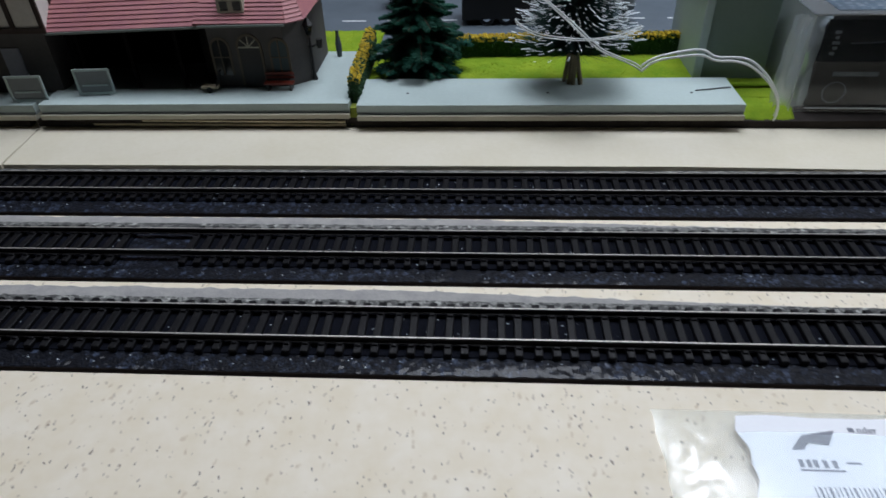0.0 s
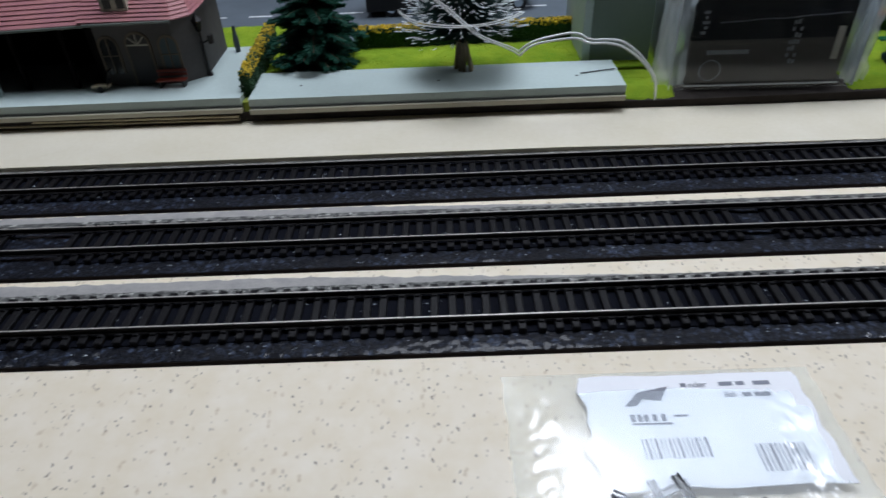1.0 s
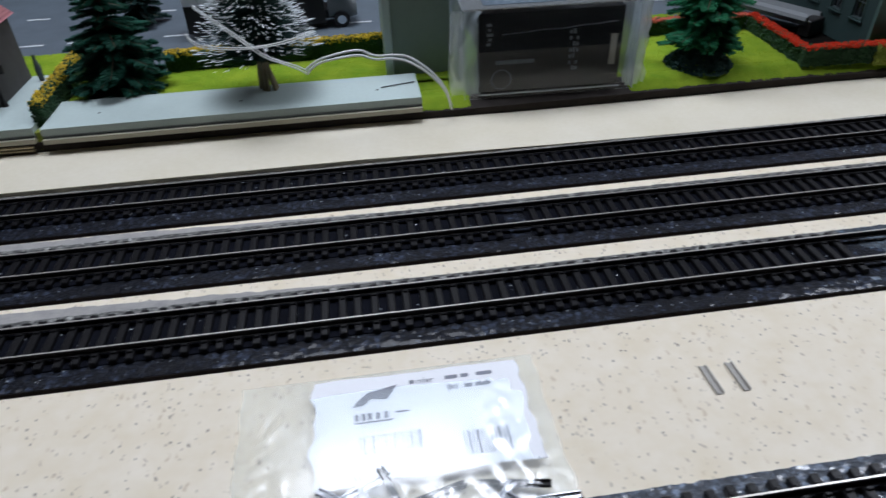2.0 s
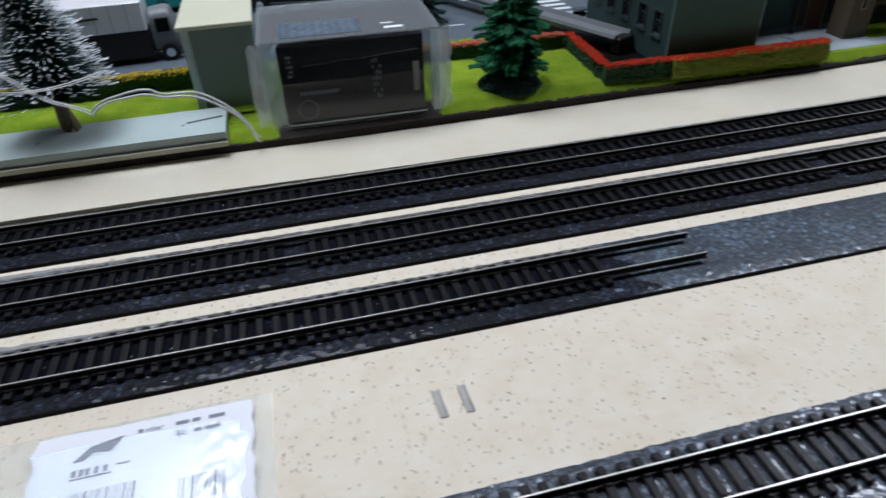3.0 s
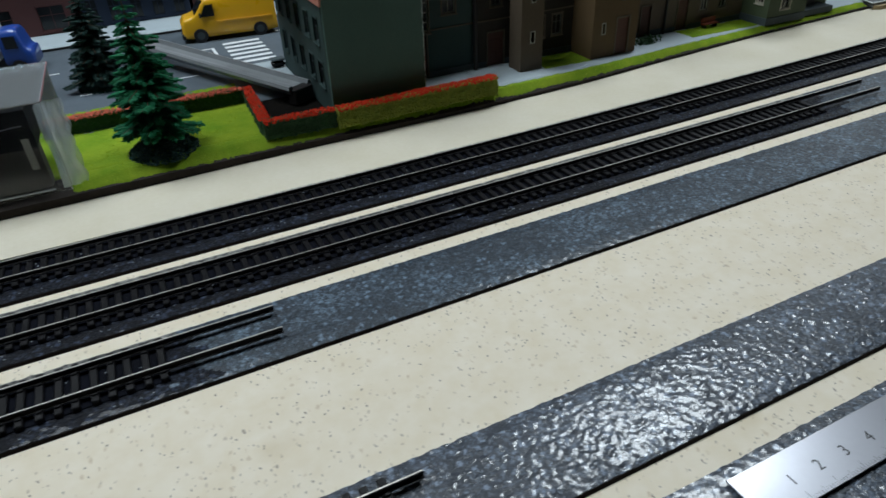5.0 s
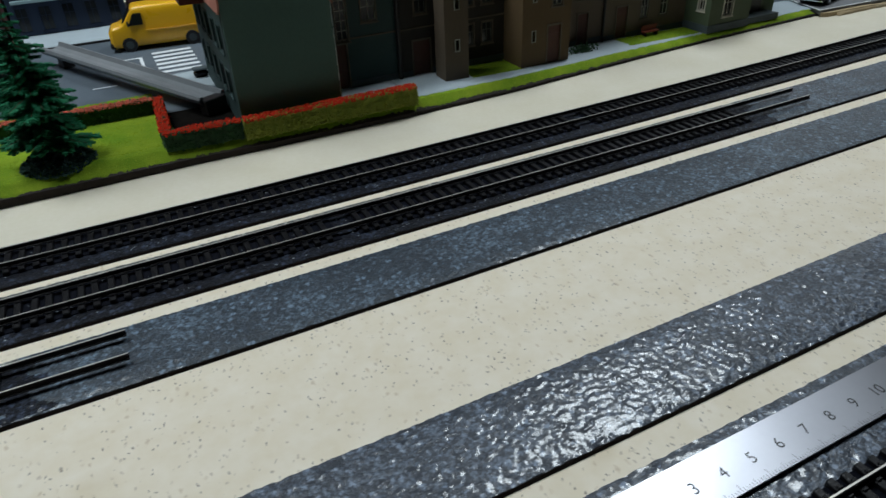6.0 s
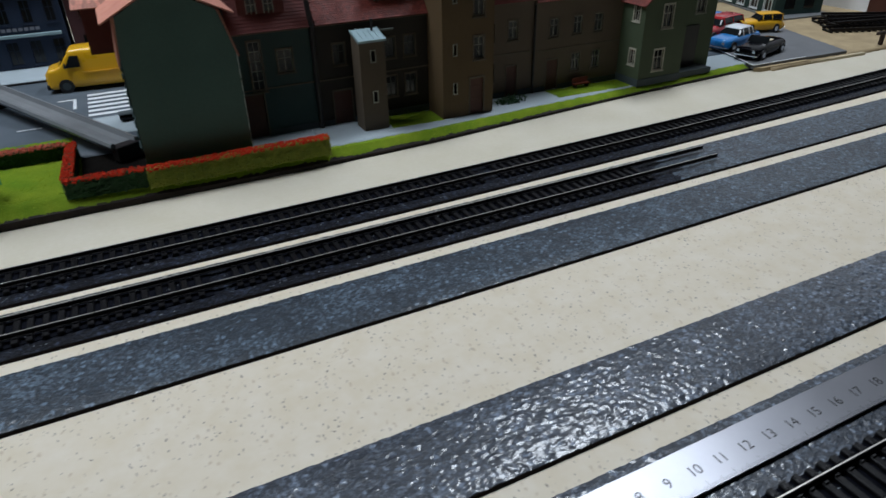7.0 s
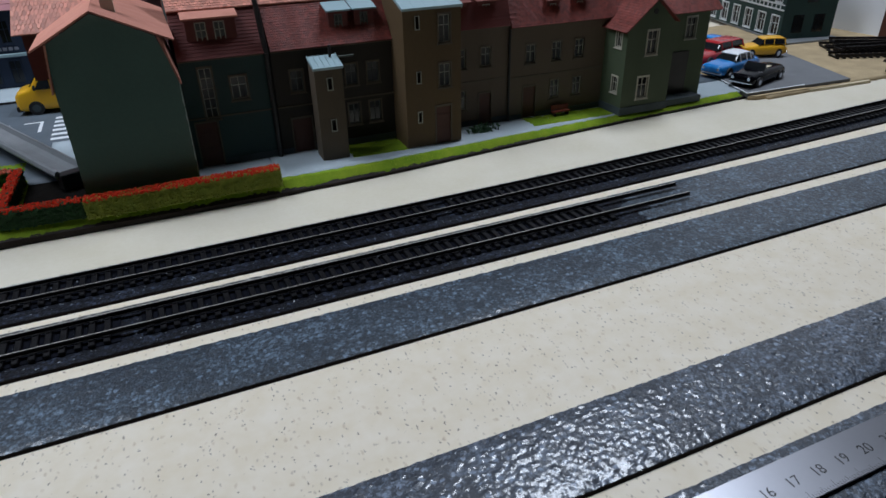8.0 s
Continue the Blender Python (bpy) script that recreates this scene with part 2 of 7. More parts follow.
def clear(name, color=(0.9, 0.95, 0.97), rough=0.06, see=0.86, haze=0.0, ior=1.5):
    """Thin clear film or sheet: mostly see-through, with a sharp sheen."""
    m = bpy.data.materials.new(name)
    m.use_nodes = True
    nt = m.node_tree
    nt.nodes.remove(nt.nodes["Principled BSDF"])
    out = nt.nodes["Material Output"]
    tr, gl, df = nt.nodes.new("ShaderNodeBsdfTransparent"), nt.nodes.new("ShaderNodeBsdfGlossy"), nt.nodes.new("ShaderNodeBsdfDiffuse")
    tr.inputs["Color"].default_value = (*color, 1)
    gl.inputs["Roughness"].default_value = rough
    df.inputs["Color"].default_value = (0.8, 0.85, 0.87, 1)
    fr = nt.nodes.new("ShaderNodeFresnel")
    fr.inputs["IOR"].default_value = ior
    boost = nt.nodes.new("ShaderNodeMath")
    boost.operation = "MULTIPLY_ADD"
    boost.inputs[1].default_value, boost.inputs[2].default_value = 1.0, 1 - see - haze
    nt.links.new(fr.outputs["Fac"], boost.inputs[0])
    hz, mx = nt.nodes.new("ShaderNodeMixShader"), nt.nodes.new("ShaderNodeMixShader")
    hz.inputs["Fac"].default_value = haze
    nt.links.new(tr.outputs[0], hz.inputs[1])
    nt.links.new(df.outputs[0], hz.inputs[2])
    nt.links.new(boost.outputs[0], mx.inputs["Fac"])
    nt.links.new(hz.outputs[0], mx.inputs[1])
    nt.links.new(gl.outputs[0], mx.inputs[2])
    nt.links.new(mx.outputs[0], out.inputs["Surface"])
    return m


def tiled(name, color, tint, along="x", width=300.0, strength=0.6):
    """Roof tiles: courses come from the shape, the single tiles from bump and colour."""
    m = material(name, color, 0.6, 0, 0.3, 90, 700, 0.1, tint=tint)
    nt = m.node_tree
    b = nt.nodes["Principled BSDF"]
    tc = nt.nodes.new("ShaderNodeTexCoord")
    wv = nt.nodes.new("ShaderNodeTexWave")
    wv.bands_direction = along.upper()
    wv.inputs["Scale"].default_value, wv.inputs["Distortion"].default_value = width / 6.283 * 0.5, 0.3
    nt.links.new(tc.outputs["Object"], wv.inputs["Vector"])
    bp = nt.nodes.new("ShaderNodeBump")
    bp.inputs["Strength"].default_value, bp.inputs["Distance"].default_value = strength, 0.0006
    base = b.inputs["Base Color"].links[0].from_socket
    geo, hsv, mr = nt.nodes.new("ShaderNodeNewGeometry"), nt.nodes.new("ShaderNodeHueSaturation"), nt.nodes.new("ShaderNodeMapRange")
    mr.inputs["To Min"].default_value, mr.inputs["To Max"].default_value = 0.72, 1.3
    nt.links.new(geo.outputs["Random Per Island"], mr.inputs["Value"])
    nt.links.new(mr.outputs["Result"], hsv.inputs["Value"])
    nt.links.new(base, hsv.inputs["Color"])
    nt.links.new(hsv.outputs["Color"], b.inputs["Base Color"])
    nt.links.new(wv.outputs["Fac"], bp.inputs["Height"])
    nt.links.new(bp.outputs["Normal"], b.inputs["Normal"])
    return m


BOARD = chipboard()
FOAM_STRIP = material("off_white_foam_sheet", (0.66, 0.61, 0.50), 0.7, 0, 0.16, 28, 500, 0.08, tint=(0.60, 0.545, 0.42))
ROOM_WALL = material("wall_paint", (0.16, 0.16, 0.165), 0.8, var=0.06, scale=3, fine=200)
ROOM_FLOOR = material("floor_boards", (0.28, 0.2, 0.13), 0.5, var=0.3, scale=8, fine=90)
TABLE_WOOD = material("table_wood", (0.4, 0.28, 0.16), 0.6, var=0.3, scale=14, fine=120)
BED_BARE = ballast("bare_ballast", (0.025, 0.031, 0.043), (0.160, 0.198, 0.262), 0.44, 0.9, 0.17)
BED_MID = ballast("mid_grey_ballast", (0.014, 0.021, 0.031), (0.115, 0.163, 0.220), 0.52, 0.5, 0.2)
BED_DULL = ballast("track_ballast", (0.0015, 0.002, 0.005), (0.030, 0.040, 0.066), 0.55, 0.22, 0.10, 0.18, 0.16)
BED_PALE = ballast("pale_ballast", (0.03, 0.03, 0.03), (0.30, 0.30, 0.28), 0.75, 0.1, 0.3, 0.04)
DUST = material("fine_grey_dust", (0.27, 0.262, 0.26), 0.9, var=0.4, scale=180, fine=1400, bump=0.3, tint=(0.38, 0.365, 0.345), spec=0.1)
BED_EDGE = material("ballast_foam_edge", (0.014, 0.010, 0.009), 0.85, var=0.4, scale=150, spec=0.15)
SLEEPER = material("sleeper_plastic", (0.0055, 0.0052, 0.0065), 0.40, var=0.35, scale=300, fine=1800, bump=0.25, spec=0.26, rand=0.22)
SLEEPER_SHADE = material("sleeper_shade_black", (0.002, 0.0025, 0.005), 0.8, var=0.5, scale=200, fine=1600, bump=0.6, tint=(0.005, 0.006, 0.011), spec=0.08)
GLUE = material("dried_clear_glue", (0.30, 0.34, 0.38), 0.12, var=0.3, scale=400, coat=0.8)
RAIL_SIDE = material("rail_brown", (0.014, 0.011, 0.011), 0.6, 0.0, 0.3, 200, spec=0.25)
RAIL_TOP = material("rail_head_steel", (0.70, 0.66, 0.61), 0.40, 0.75, 0.2, 60, 900, 0.05)
STEEL = material("brushed_steel", (0.31, 0.313, 0.34), 0.34, 1.0, 0.06, 20, 600, 0.03)
INK = material("black_ink", (0.02, 0.02, 0.022), 0.5, var=0.2)
PAPER = material("white_paper", (0.92, 0.925, 0.96), 0.6, var=0.04, scale=40)
PRINT_GREY = material("grey_print", (0.24, 0.25, 0.30), 0.6, var=0.2)
FILM = clear("clear_film", rough=0.27, see=0.60, haze=0.26)
SHEET = clear("clear_plastic_sheet", (0.95, 0.97, 0.98), 0.05, 0.986, 0.010, 1.2)
EDGE_BROWN = material("dark_cork_edge", (0.026, 0.018, 0.014), 0.85, var=0.5, scale=120, fine=900, bump=0.5)
CARD = material("cream_card", (0.62, 0.53, 0.36), 0.8, var=0.2, scale=60)
GRASS = material("grass_turf", (0.125, 0.235, 0.012), 0.95, var=0.4, scale=70, fine=1500, bump=0.8, tint=(0.26, 0.345, 0.025), spec=0.1)
GRASS_CLUMP = material("grass_tufts", (0.27, 0.38, 0.024), 0.95, var=0.3, scale=200, fine=1500, tint=(0.33, 0.42, 0.035), spec=0.1)
PAVING = material("pale_paving", (0.40, 0.465, 0.50), 0.7, var=0.12, scale=30, fine=500)
FAR_PAVING = material("grey_paving", (0.22, 0.26, 0.30), 0.7, var=0.12, scale=30, fine=500)
PLATFORM = material("platform_concrete", (0.455, 0.54, 0.525), 0.65, var=0.14, scale=25, fine=600)
PLATFORM_SIDE = material("platform_edge", (0.30, 0.34, 0.34), 0.7, var=0.2, scale=60)
ROAD = material("road_grey", (0.100, 0.126, 0.152), 0.6, var=0.2, scale=40, fine=700)
LOT = material("parking_grey", (0.16, 0.165, 0.175), 0.7, var=0.2, scale=40, fine=900)
ROAD_WHITE = material("road_marking", (0.75, 0.78, 0.8), 0.6, var=0.1)
SAND = material("sand_cork", (0.46, 0.35, 0.20), 0.9, var=0.3, scale=60, fine=700, bump=0.5)
LEAF = material("conifer_needles", (0.013, 0.135, 0.062), 0.7, var=0.45, scale=220, fine=1400, tint=(0.026, 0.215, 0.095), spec=0.25)
LEAF_DARK = material("dark_needles", (0.008, 0.055, 0.036), 0.7, var=0.4, scale=220, fine=1400, tint=(0.014, 0.095, 0.06), spec=0.25)
LEAF_DEEP = material("deep_needles", (0.006, 0.034, 0.027), 0.7, var=0.4, scale=220, fine=1400, tint=(0.012, 0.055, 0.048))
BARK = material("bark_brown", (0.10, 0.06, 0.035), 0.8, var=0.4, scale=300)
SNOW = material("snow_flock", (0.85, 0.9, 0.93), 0.7, var=0.1, scale=300)
HEDGE_DARK = material("hedge_dark_green", (0.02, 0.055, 0.022), 0.85, var=0.5, scale=250, tint=(0.03, 0.09, 0.03))
HEDGE_LIGHT = material("hedge_olive_green", (0.17, 0.22, 0.022), 0.85, var=0.5, scale=250, tint=(0.28, 0.31, 0.04))
BLOOM_RED = material("red_blooms", (0.62, 0.035, 0.012), 0.8, var=0.45, scale=400, tint=(0.50, 0.045, 0.02), spec=0.1)
BLOOM_PINK = material("salmon_blooms", (0.72, 0.15, 0.09), 0.75, var=0.35, scale=400)
BLOOM_YELLOW = material("yellow_blooms", (0.75, 0.52, 0.02), 0.75, var=0.4, scale=400)
GREY_PLASTIC = material("grey_plastic", (0.21, 0.225, 0.235), 0.42, var=0.15, scale=60)
VAN_YELLOW = material("van_yellow", (0.85, 0.46, 0.01), 0.3, var=0.06, coat=0.5)
CAR_BLUE = material("car_blue", (0.03, 0.25, 0.68), 0.25, var=0.06, coat=0.6)
CAR_WHITE = material("car_white", (0.85, 0.87, 0.9), 0.3, var=0.05, coat=0.4)
CAR_BLACK = material("car_black", (0.004, 0.004, 0.006), 0.15, var=0.1, spec=0.16)
CAR_RED = material("car_red", (0.42, 0.02, 0.025), 0.25, var=0.06, coat=0.6)
CAR_ORANGE = material("car_orange", (0.85, 0.45, 0.02), 0.3, var=0.06, coat=0.5)
CAB_BLUE = material("cab_blue", (0.02, 0.07, 0.35), 0.3, var=0.08, coat=0.5)
BUS_TEAL = material("bus_teal", (0.02, 0.32, 0.30), 0.35, var=0.1)
CHROME = material("chrome", (0.8, 0.82, 0.85), 0.12, 1.0, 0.05)
RUBBER = material("black_rubber", (0.018, 0.018, 0.02), 0.7, var=0.3)
DARK_GLASS = material("dark_window_glass", (0.012, 0.014, 0.016), 0.12, var=0.2, bump=0, spec=0.4)
CREAM_SEAT = material("cream_seats", (0.7, 0.62, 0.45), 0.6, var=0.1)
FRAME_CREAM = material("cream_window_frame", (0.50, 0.47, 0.38), 0.6, var=0.15)
FRAME_GREEN = material("grey_green_frame", (0.11, 0.125, 0.11), 0.6, var=0.2)
FRAME_TOWN = material("weathered_window_frame", (0.36, 0.36, 0.30), 0.6, var=0.15)
STONE_TRIM = material("stone_trim", (0.125, 0.10, 0.07), 0.75, var=0.2)
DOOR_WOOD = material("brown_door", (0.085, 0.026, 0.015), 0.6, var=0.3)
WALL_GABLE = material("grey_green_render", (0.080, 0.150, 0.130), 0.75, var=0.16, scale=22, fine=500)
# Terrace wall tones set below their paint, to carry the shade on fronts.
WALL_TEAL = material("shaded_teal_render", (0.027, 0.058, 0.056), 0.75, var=0.2, scale=26, fine=500)
WALL_BROWN = material("shaded_brown_render", (0.027, 0.021, 0.015), 0.75, var=0.2, scale=26, fine=500)
WALL_TAN = material("shaded_tan_render", (0.098, 0.072, 0.046), 0.75, var=0.18, scale=26, fine=500)
WALL_OCHRE = material("shaded_ochre_render", (0.115, 0.072, 0.030), 0.75, var=0.18, scale=26, fine=500)
WALL_BEIGE = material("shaded_beige_render", (0.125, 0.092, 0.064), 0.75, var=0.16, scale=26, fine=500)
WALL_GREEN = material("moss_green_render", (0.068, 0.092, 0.050), 0.75, var=0.16, scale=26, fine=500)
PLINTH = material("grey_plinth", (0.06, 0.08, 0.088), 0.75, var=0.2)
FOLD = clear("crinkled_clear_fold", (0.9, 0.95, 0.96), 0.12, 0.52, 0.38)
CRINKLE = clear("crinkled_clear_front", (0.97, 0.97, 0.98), 0.05, 0.997, 0.0, 1.18)
LID = clear("glossy_clear_lid", (0.80, 0.90, 0.97), 0.10, 0.72, 0.20)
WHITE_PANEL = material("white_panel_paint", (0.8, 0.82, 0.84), 0.8, var=0.05, scale=8)
PIPE_BLACK = material("black_downpipe", (0.012, 0.01, 0.01), 0.5, var=0.2)
ROOF_RED = tiled("red_roof_tiles", (0.19, 0.034, 0.022), (0.14, 0.024, 0.016))
ROOF_PINK = tiled("salmon_roof_tiles", (0.58, 0.25, 0.175), (0.50, 0.20, 0.145), "y", 300.0, 0.3)
ROOF_SIDE = material("red_slate_hanging", (0.125, 0.021, 0.016), 0.65, var=0.3, scale=120)
ROOF_BLUE = material("pale_zinc_roof", (0.29, 0.40, 0.43), 0.5, var=0.12, scale=60)
ROOF_STATION = material("station_roof", (0.42, 0.175, 0.165), 0.6, var=0.35, scale=60, tint=(0.34, 0.13, 0.16))
STATION_WALL = material("station_stone", (0.085, 0.078, 0.075), 0.8, var=0.3, scale=60, fine=500)
PLASTER = material("infill_plaster", (0.74, 0.70, 0.65), 0.8, var=0.2, scale=60)
TIMBER = material("dark_timber", (0.04, 0.022, 0.016), 0.7, var=0.3)
# Hall timber is near-black to carry the roof's shade, not its own tone.
HALL_SHADE = material("hall_shade_timber", (0.007, 0.006, 0.006), 0.95, var=0.4, scale=80, spec=0.06)
FAR_BLUE = material("far_blue_facade", (0.012, 0.026, 0.06), 0.7, var=0.25, scale=20)
FAR_BROWN = material("far_brick_facade", (0.085, 0.028, 0.028), 0.8, var=0.3, scale=20)
FAR_GREEN = material("far_green_facade", (0.018, 0.05, 0.045), 0.75, var=0.25, scale=30)
BENCH_RED = material("bench_red", (0.20, 0.03, 0.015), 0.5, var=0.2)
PACK_DARK = material("pack_black_print", (0.005, 0.005, 0.006), 0.6, var=0.3, scale=40, spec=0.08)
PACK_GREY = material("pack_grey_print", (0.065, 0.054, 0.044), 0.6, var=0.15, scale=40)
BLOCK_WALL = material("grey_green_card", (0.19, 0.24, 0.215), 0.75, var=0.12, scale=30)
BLOCK_TOP = material("cream_roof_card", (0.60, 0.59, 0.44), 0.75, var=0.08, scale=30)
CABLE = material("milky_tube", (0.80, 0.83, 0.82), 0.25, var=0.1, scale=200, coat=0.6)
LAMP_FACE = bpy.data.materials.new("lamp_diffuser")
LAMP_FACE.use_nodes = True
LAMP_FACE.node_tree.nodes["Principled BSDF"].inputs["Emission Color"].default_value = (0.93, 0.97, 1, 1)
LAMP_FACE.node_tree.nodes["Principled BSDF"].inputs["Emission Strength"].default_value = 1.0

# ---- the room ----
RX0, RX1, RY0, RY1, RZ0, RZ1 = -1800, 2800, -2200, 1700, -800, 1700


def slab(name, x0, y0, z0, x1, y1, z1, mat, label, category):
    bm = blank()
    box(bm, x0, y0, z0, x1, y1, z1)
    return whole(name, bm, mat, label, category, kind="structure")


slab("floor", RX0, RY0, RZ0 - 40, RX1, RY1, RZ0, ROOM_FLOOR, "brown wooden floor of the hobby room", "floor")
slab("ceiling", RX0, RY0, RZ1, RX1, RY1, RZ1 + 60, ROOM_WALL, "plain dim grey ceiling of the room", "ceiling")
slab("wall_north", RX0, RY1, RZ0, RX1, RY1 + 80, RZ1, ROOM_WALL, "plain dim grey wall behind the layout", "wall")
slab("wall_south", RX0, RY0 - 80, RZ0, RX1, RY0, RZ1, ROOM_WALL, "plain dim grey wall across the room", "wall")
slab("wall_west", RX0 - 80, RY0, RZ0, RX0, RY1, RZ1, ROOM_WALL, "plain dim grey end wall of the room", "wall")
slab("wall_east", RX1, RY0, RZ0, RX1 + 80, RY1, RZ1, ROOM_WALL, "plain dim grey end wall of the room", "wall")

bm = blank()
box(bm, -900, -420, -18, 1500, 900, 0)
whole("ground", bm, BOARD, "beige flecked chipboard base of the model railway", "board", kind="structure")
table = thing("table", 300, 240, RZ0, "plain wooden trestle table carrying the layout board", "table")
bm = blank()
box(bm, -1180, -640, 745, 1180, 640, -RZ0 - 18)
part("tabletop", bm, TABLE_WOOD, table)
for lx in (-1120, 1060):
    for ly in (-600, 540):
        bm = blank()
        box(bm, lx, ly, 0, lx + 60, ly + 60, 745)
        part("leg", bm, TABLE_WOOD, table)
for lx, ly, lz, watts, wide in LAMPS:
    pend = thing("pendant_lamp", lx / K, ly / K, lz / K, "unseen white round pendant lamp placed over the layout", "lamp", "pendant lamps")
    r = wide / K / 2
    bm = blank()
    tube(bm, (0, 0, 2), (0, 0, 8), r * 1.02, n=32)
    part("diffuser", bm, LAMP_FACE, pend, "glowing white diffuser")
    bm = blank()
    tube(bm, (0, 0, 8.2), (0, 0, 45), r * 1.12, 30, 32)
    part("shade", bm, ROOM_WALL, pend)
    bm = blank()
    tube(bm, (0, 0, 45), (0, 0, RZ1 - lz / K), 3, n=8)
    part("cord", bm, INK, pend)


# ---- ballast beds ----
def crumbs(x, y, seed):
    """Height of the moulded stones: a gentle swell with a few chips tilted out of it."""
    p = Vector((x * 0.46, y * 0.56, seed))
    q = Vector((x * 0.40, y * 0.56, seed * 3.1))
    d, near = noise.voronoi(q)
    c = near[0]
    h = math.sin(c.x * 127.1 + c.y * 311.7 + seed) * 43758.5
    h -= math.floor(h)
    chip = 0.0
    if h > 0.72:
        turn = h * 97.0
        chip = (math.cos(turn) * (q.x - c.x) + math.sin(turn) * (q.y - c.y)) * 0.42 + 0.06
    return chip + min(d[1] - d[0], 0.4) * 0.14 - 0.05 + noise.noise(p) * 0.17 + noise.noise(p * 2.1) * 0.09 + noise.noise(p * 0.3) * 0.12


def crown(y, y0, y1):
    """The strip falls away towards both long edges."""
    e = max(0.0, 1 - min(y - y0, y1 - y) / 7.0)
    return -0.5 * e * e


def drift(rise, run, power=2.0):
    """How far a line draws back from straight past x = 300: rise over run."""
    return lambda x: rise * (max(0.0, x - 300) / run) ** power


FAR_BEND, MIDDLE_BEND, NEAR_BEND, STRAIGHT = drift(13, 570), drift(5, 500), drift(3.5, 470, 1.5), drift(0, 1)


def sweep(bm, outline, x0, x1, bend, step=25):
    """An outline of (y, z) drawn along x, following a bend."""
    n, m = len(outline), max(1, int((x1 - x0) / step))
    xs = [x0 + (x1 - x0) * k / m for k in range(m + 1)]
    pts = [(x, u + bend(x), v) for x in xs for u, v in outline]
    qs = [(k * n + i, k * n + (i + 1) % n, (k + 1) * n + (i + 1) % n, (k + 1) * n + i) for k in range(m) for i in range(n)]
    faces(bm, pts, qs + [tuple(range(n))[::-1], tuple(range(m * n, m * n + n))])
    tidy(bm)


def bed(x0, x1, y0, y1, top, fine, label, seed, rough=0.75, stone=None, bare=9999, bend=STRAIGHT):
    """A moulded ballast strip: lumpy top with crumbling edges, dark foam underneath; past x = bare it is paler, and so
    is the far shoulder.
    """
    ob = thing("ballast_bed", 0, 0, 0, label, "track bed", "ballast beds")
    nx, ny = int((x1 - x0) / fine), max(6, int((y1 - y0) / fine))
    verts, quads = [], []
    for j in range(ny + 1):
        v = j / ny
        for i in range(nx + 1):
            x, y = x0 + (x1 - x0) * i / nx, y0 + (y1 - y0) * v
            z = top + crown(y, y0, y1) + crumbs(x, y, seed) * rough
            if j in (0, ny):
                y += noise.noise(Vector((x * 0.3, seed, j))) * 0.4
            verts.append((x * K, (y + bend(x)) * K, z * K))
    w = nx + 1
    for j in range(ny):
        for i in range(nx):
            quads.append((j * w + i, j * w + i + 1, (j + 1) * w + i + 1, (j + 1) * w + i))
    flat = len(quads)
    for row in (0, ny):
        base = len(verts)
        for i in range(w):
            x, y, z = verts[row * w + i]
            verts += [(x, y, z), (x, y, min(z, (top - 0.72) * K))]
        for i in range(nx):
            a = base + 2 * i
            quads.append((a, a + 1, a + 3, a + 2) if row == 0 else (a, a + 2, a + 3, a + 1))
    me = bpy.data.meshes.new("ballast")
    me.from_pydata(verts, [], quads)
    me.materials.append(stone or BED_BARE)
    if stone:
        me.materials.append(BED_MID)
        me.materials.append(BED_PALE)
        for f in me.polygons:
            cx, cy, cz = f.center
            ragged = noise.noise(Vector((cy * 160, cx * 90, seed)))
            if cx / K > bare + 14 * ragged:
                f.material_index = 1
            elif cy / K - bend(cx / K) > y1 - 5.0 + 2.2 * ragged:
                f.material_index = 2
    me.polygons.foreach_set("use_smooth", [k < flat for k in range(len(me.polygons))])
    o = new("ballast", me)
    o.parent = ob
    tagged(o, "glossy dark grey moulded stone ballast")
    bm = blank()
    sweep(bm, [(y0 - 0.7, 0), (y1 - 0.4, 0), (y1 - 0.4, top - 0.7), (y0 - 0.3, top - 0.7)], x0, x1, bend)
    part("foam_base", bm, BED_EDGE, ob, "dark brown foam edge")
    return ob


TOP = 1.9
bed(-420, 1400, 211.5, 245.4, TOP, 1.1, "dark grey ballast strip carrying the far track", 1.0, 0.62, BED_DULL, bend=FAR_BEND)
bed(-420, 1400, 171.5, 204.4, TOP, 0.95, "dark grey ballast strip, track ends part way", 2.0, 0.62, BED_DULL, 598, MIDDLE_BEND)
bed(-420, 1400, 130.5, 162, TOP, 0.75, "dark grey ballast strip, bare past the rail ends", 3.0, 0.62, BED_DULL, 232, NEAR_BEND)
bed(-420, 1100, 41.8, 72.8, TOP, 0.5, "glossy grey ballast strip with a short track end", 4.0, 0.85)
bed(-420, 1000, -26, 31, TOP, 0.7, "wide glossy grey ballast strip under the steel ruler", 5.0, 0.85)


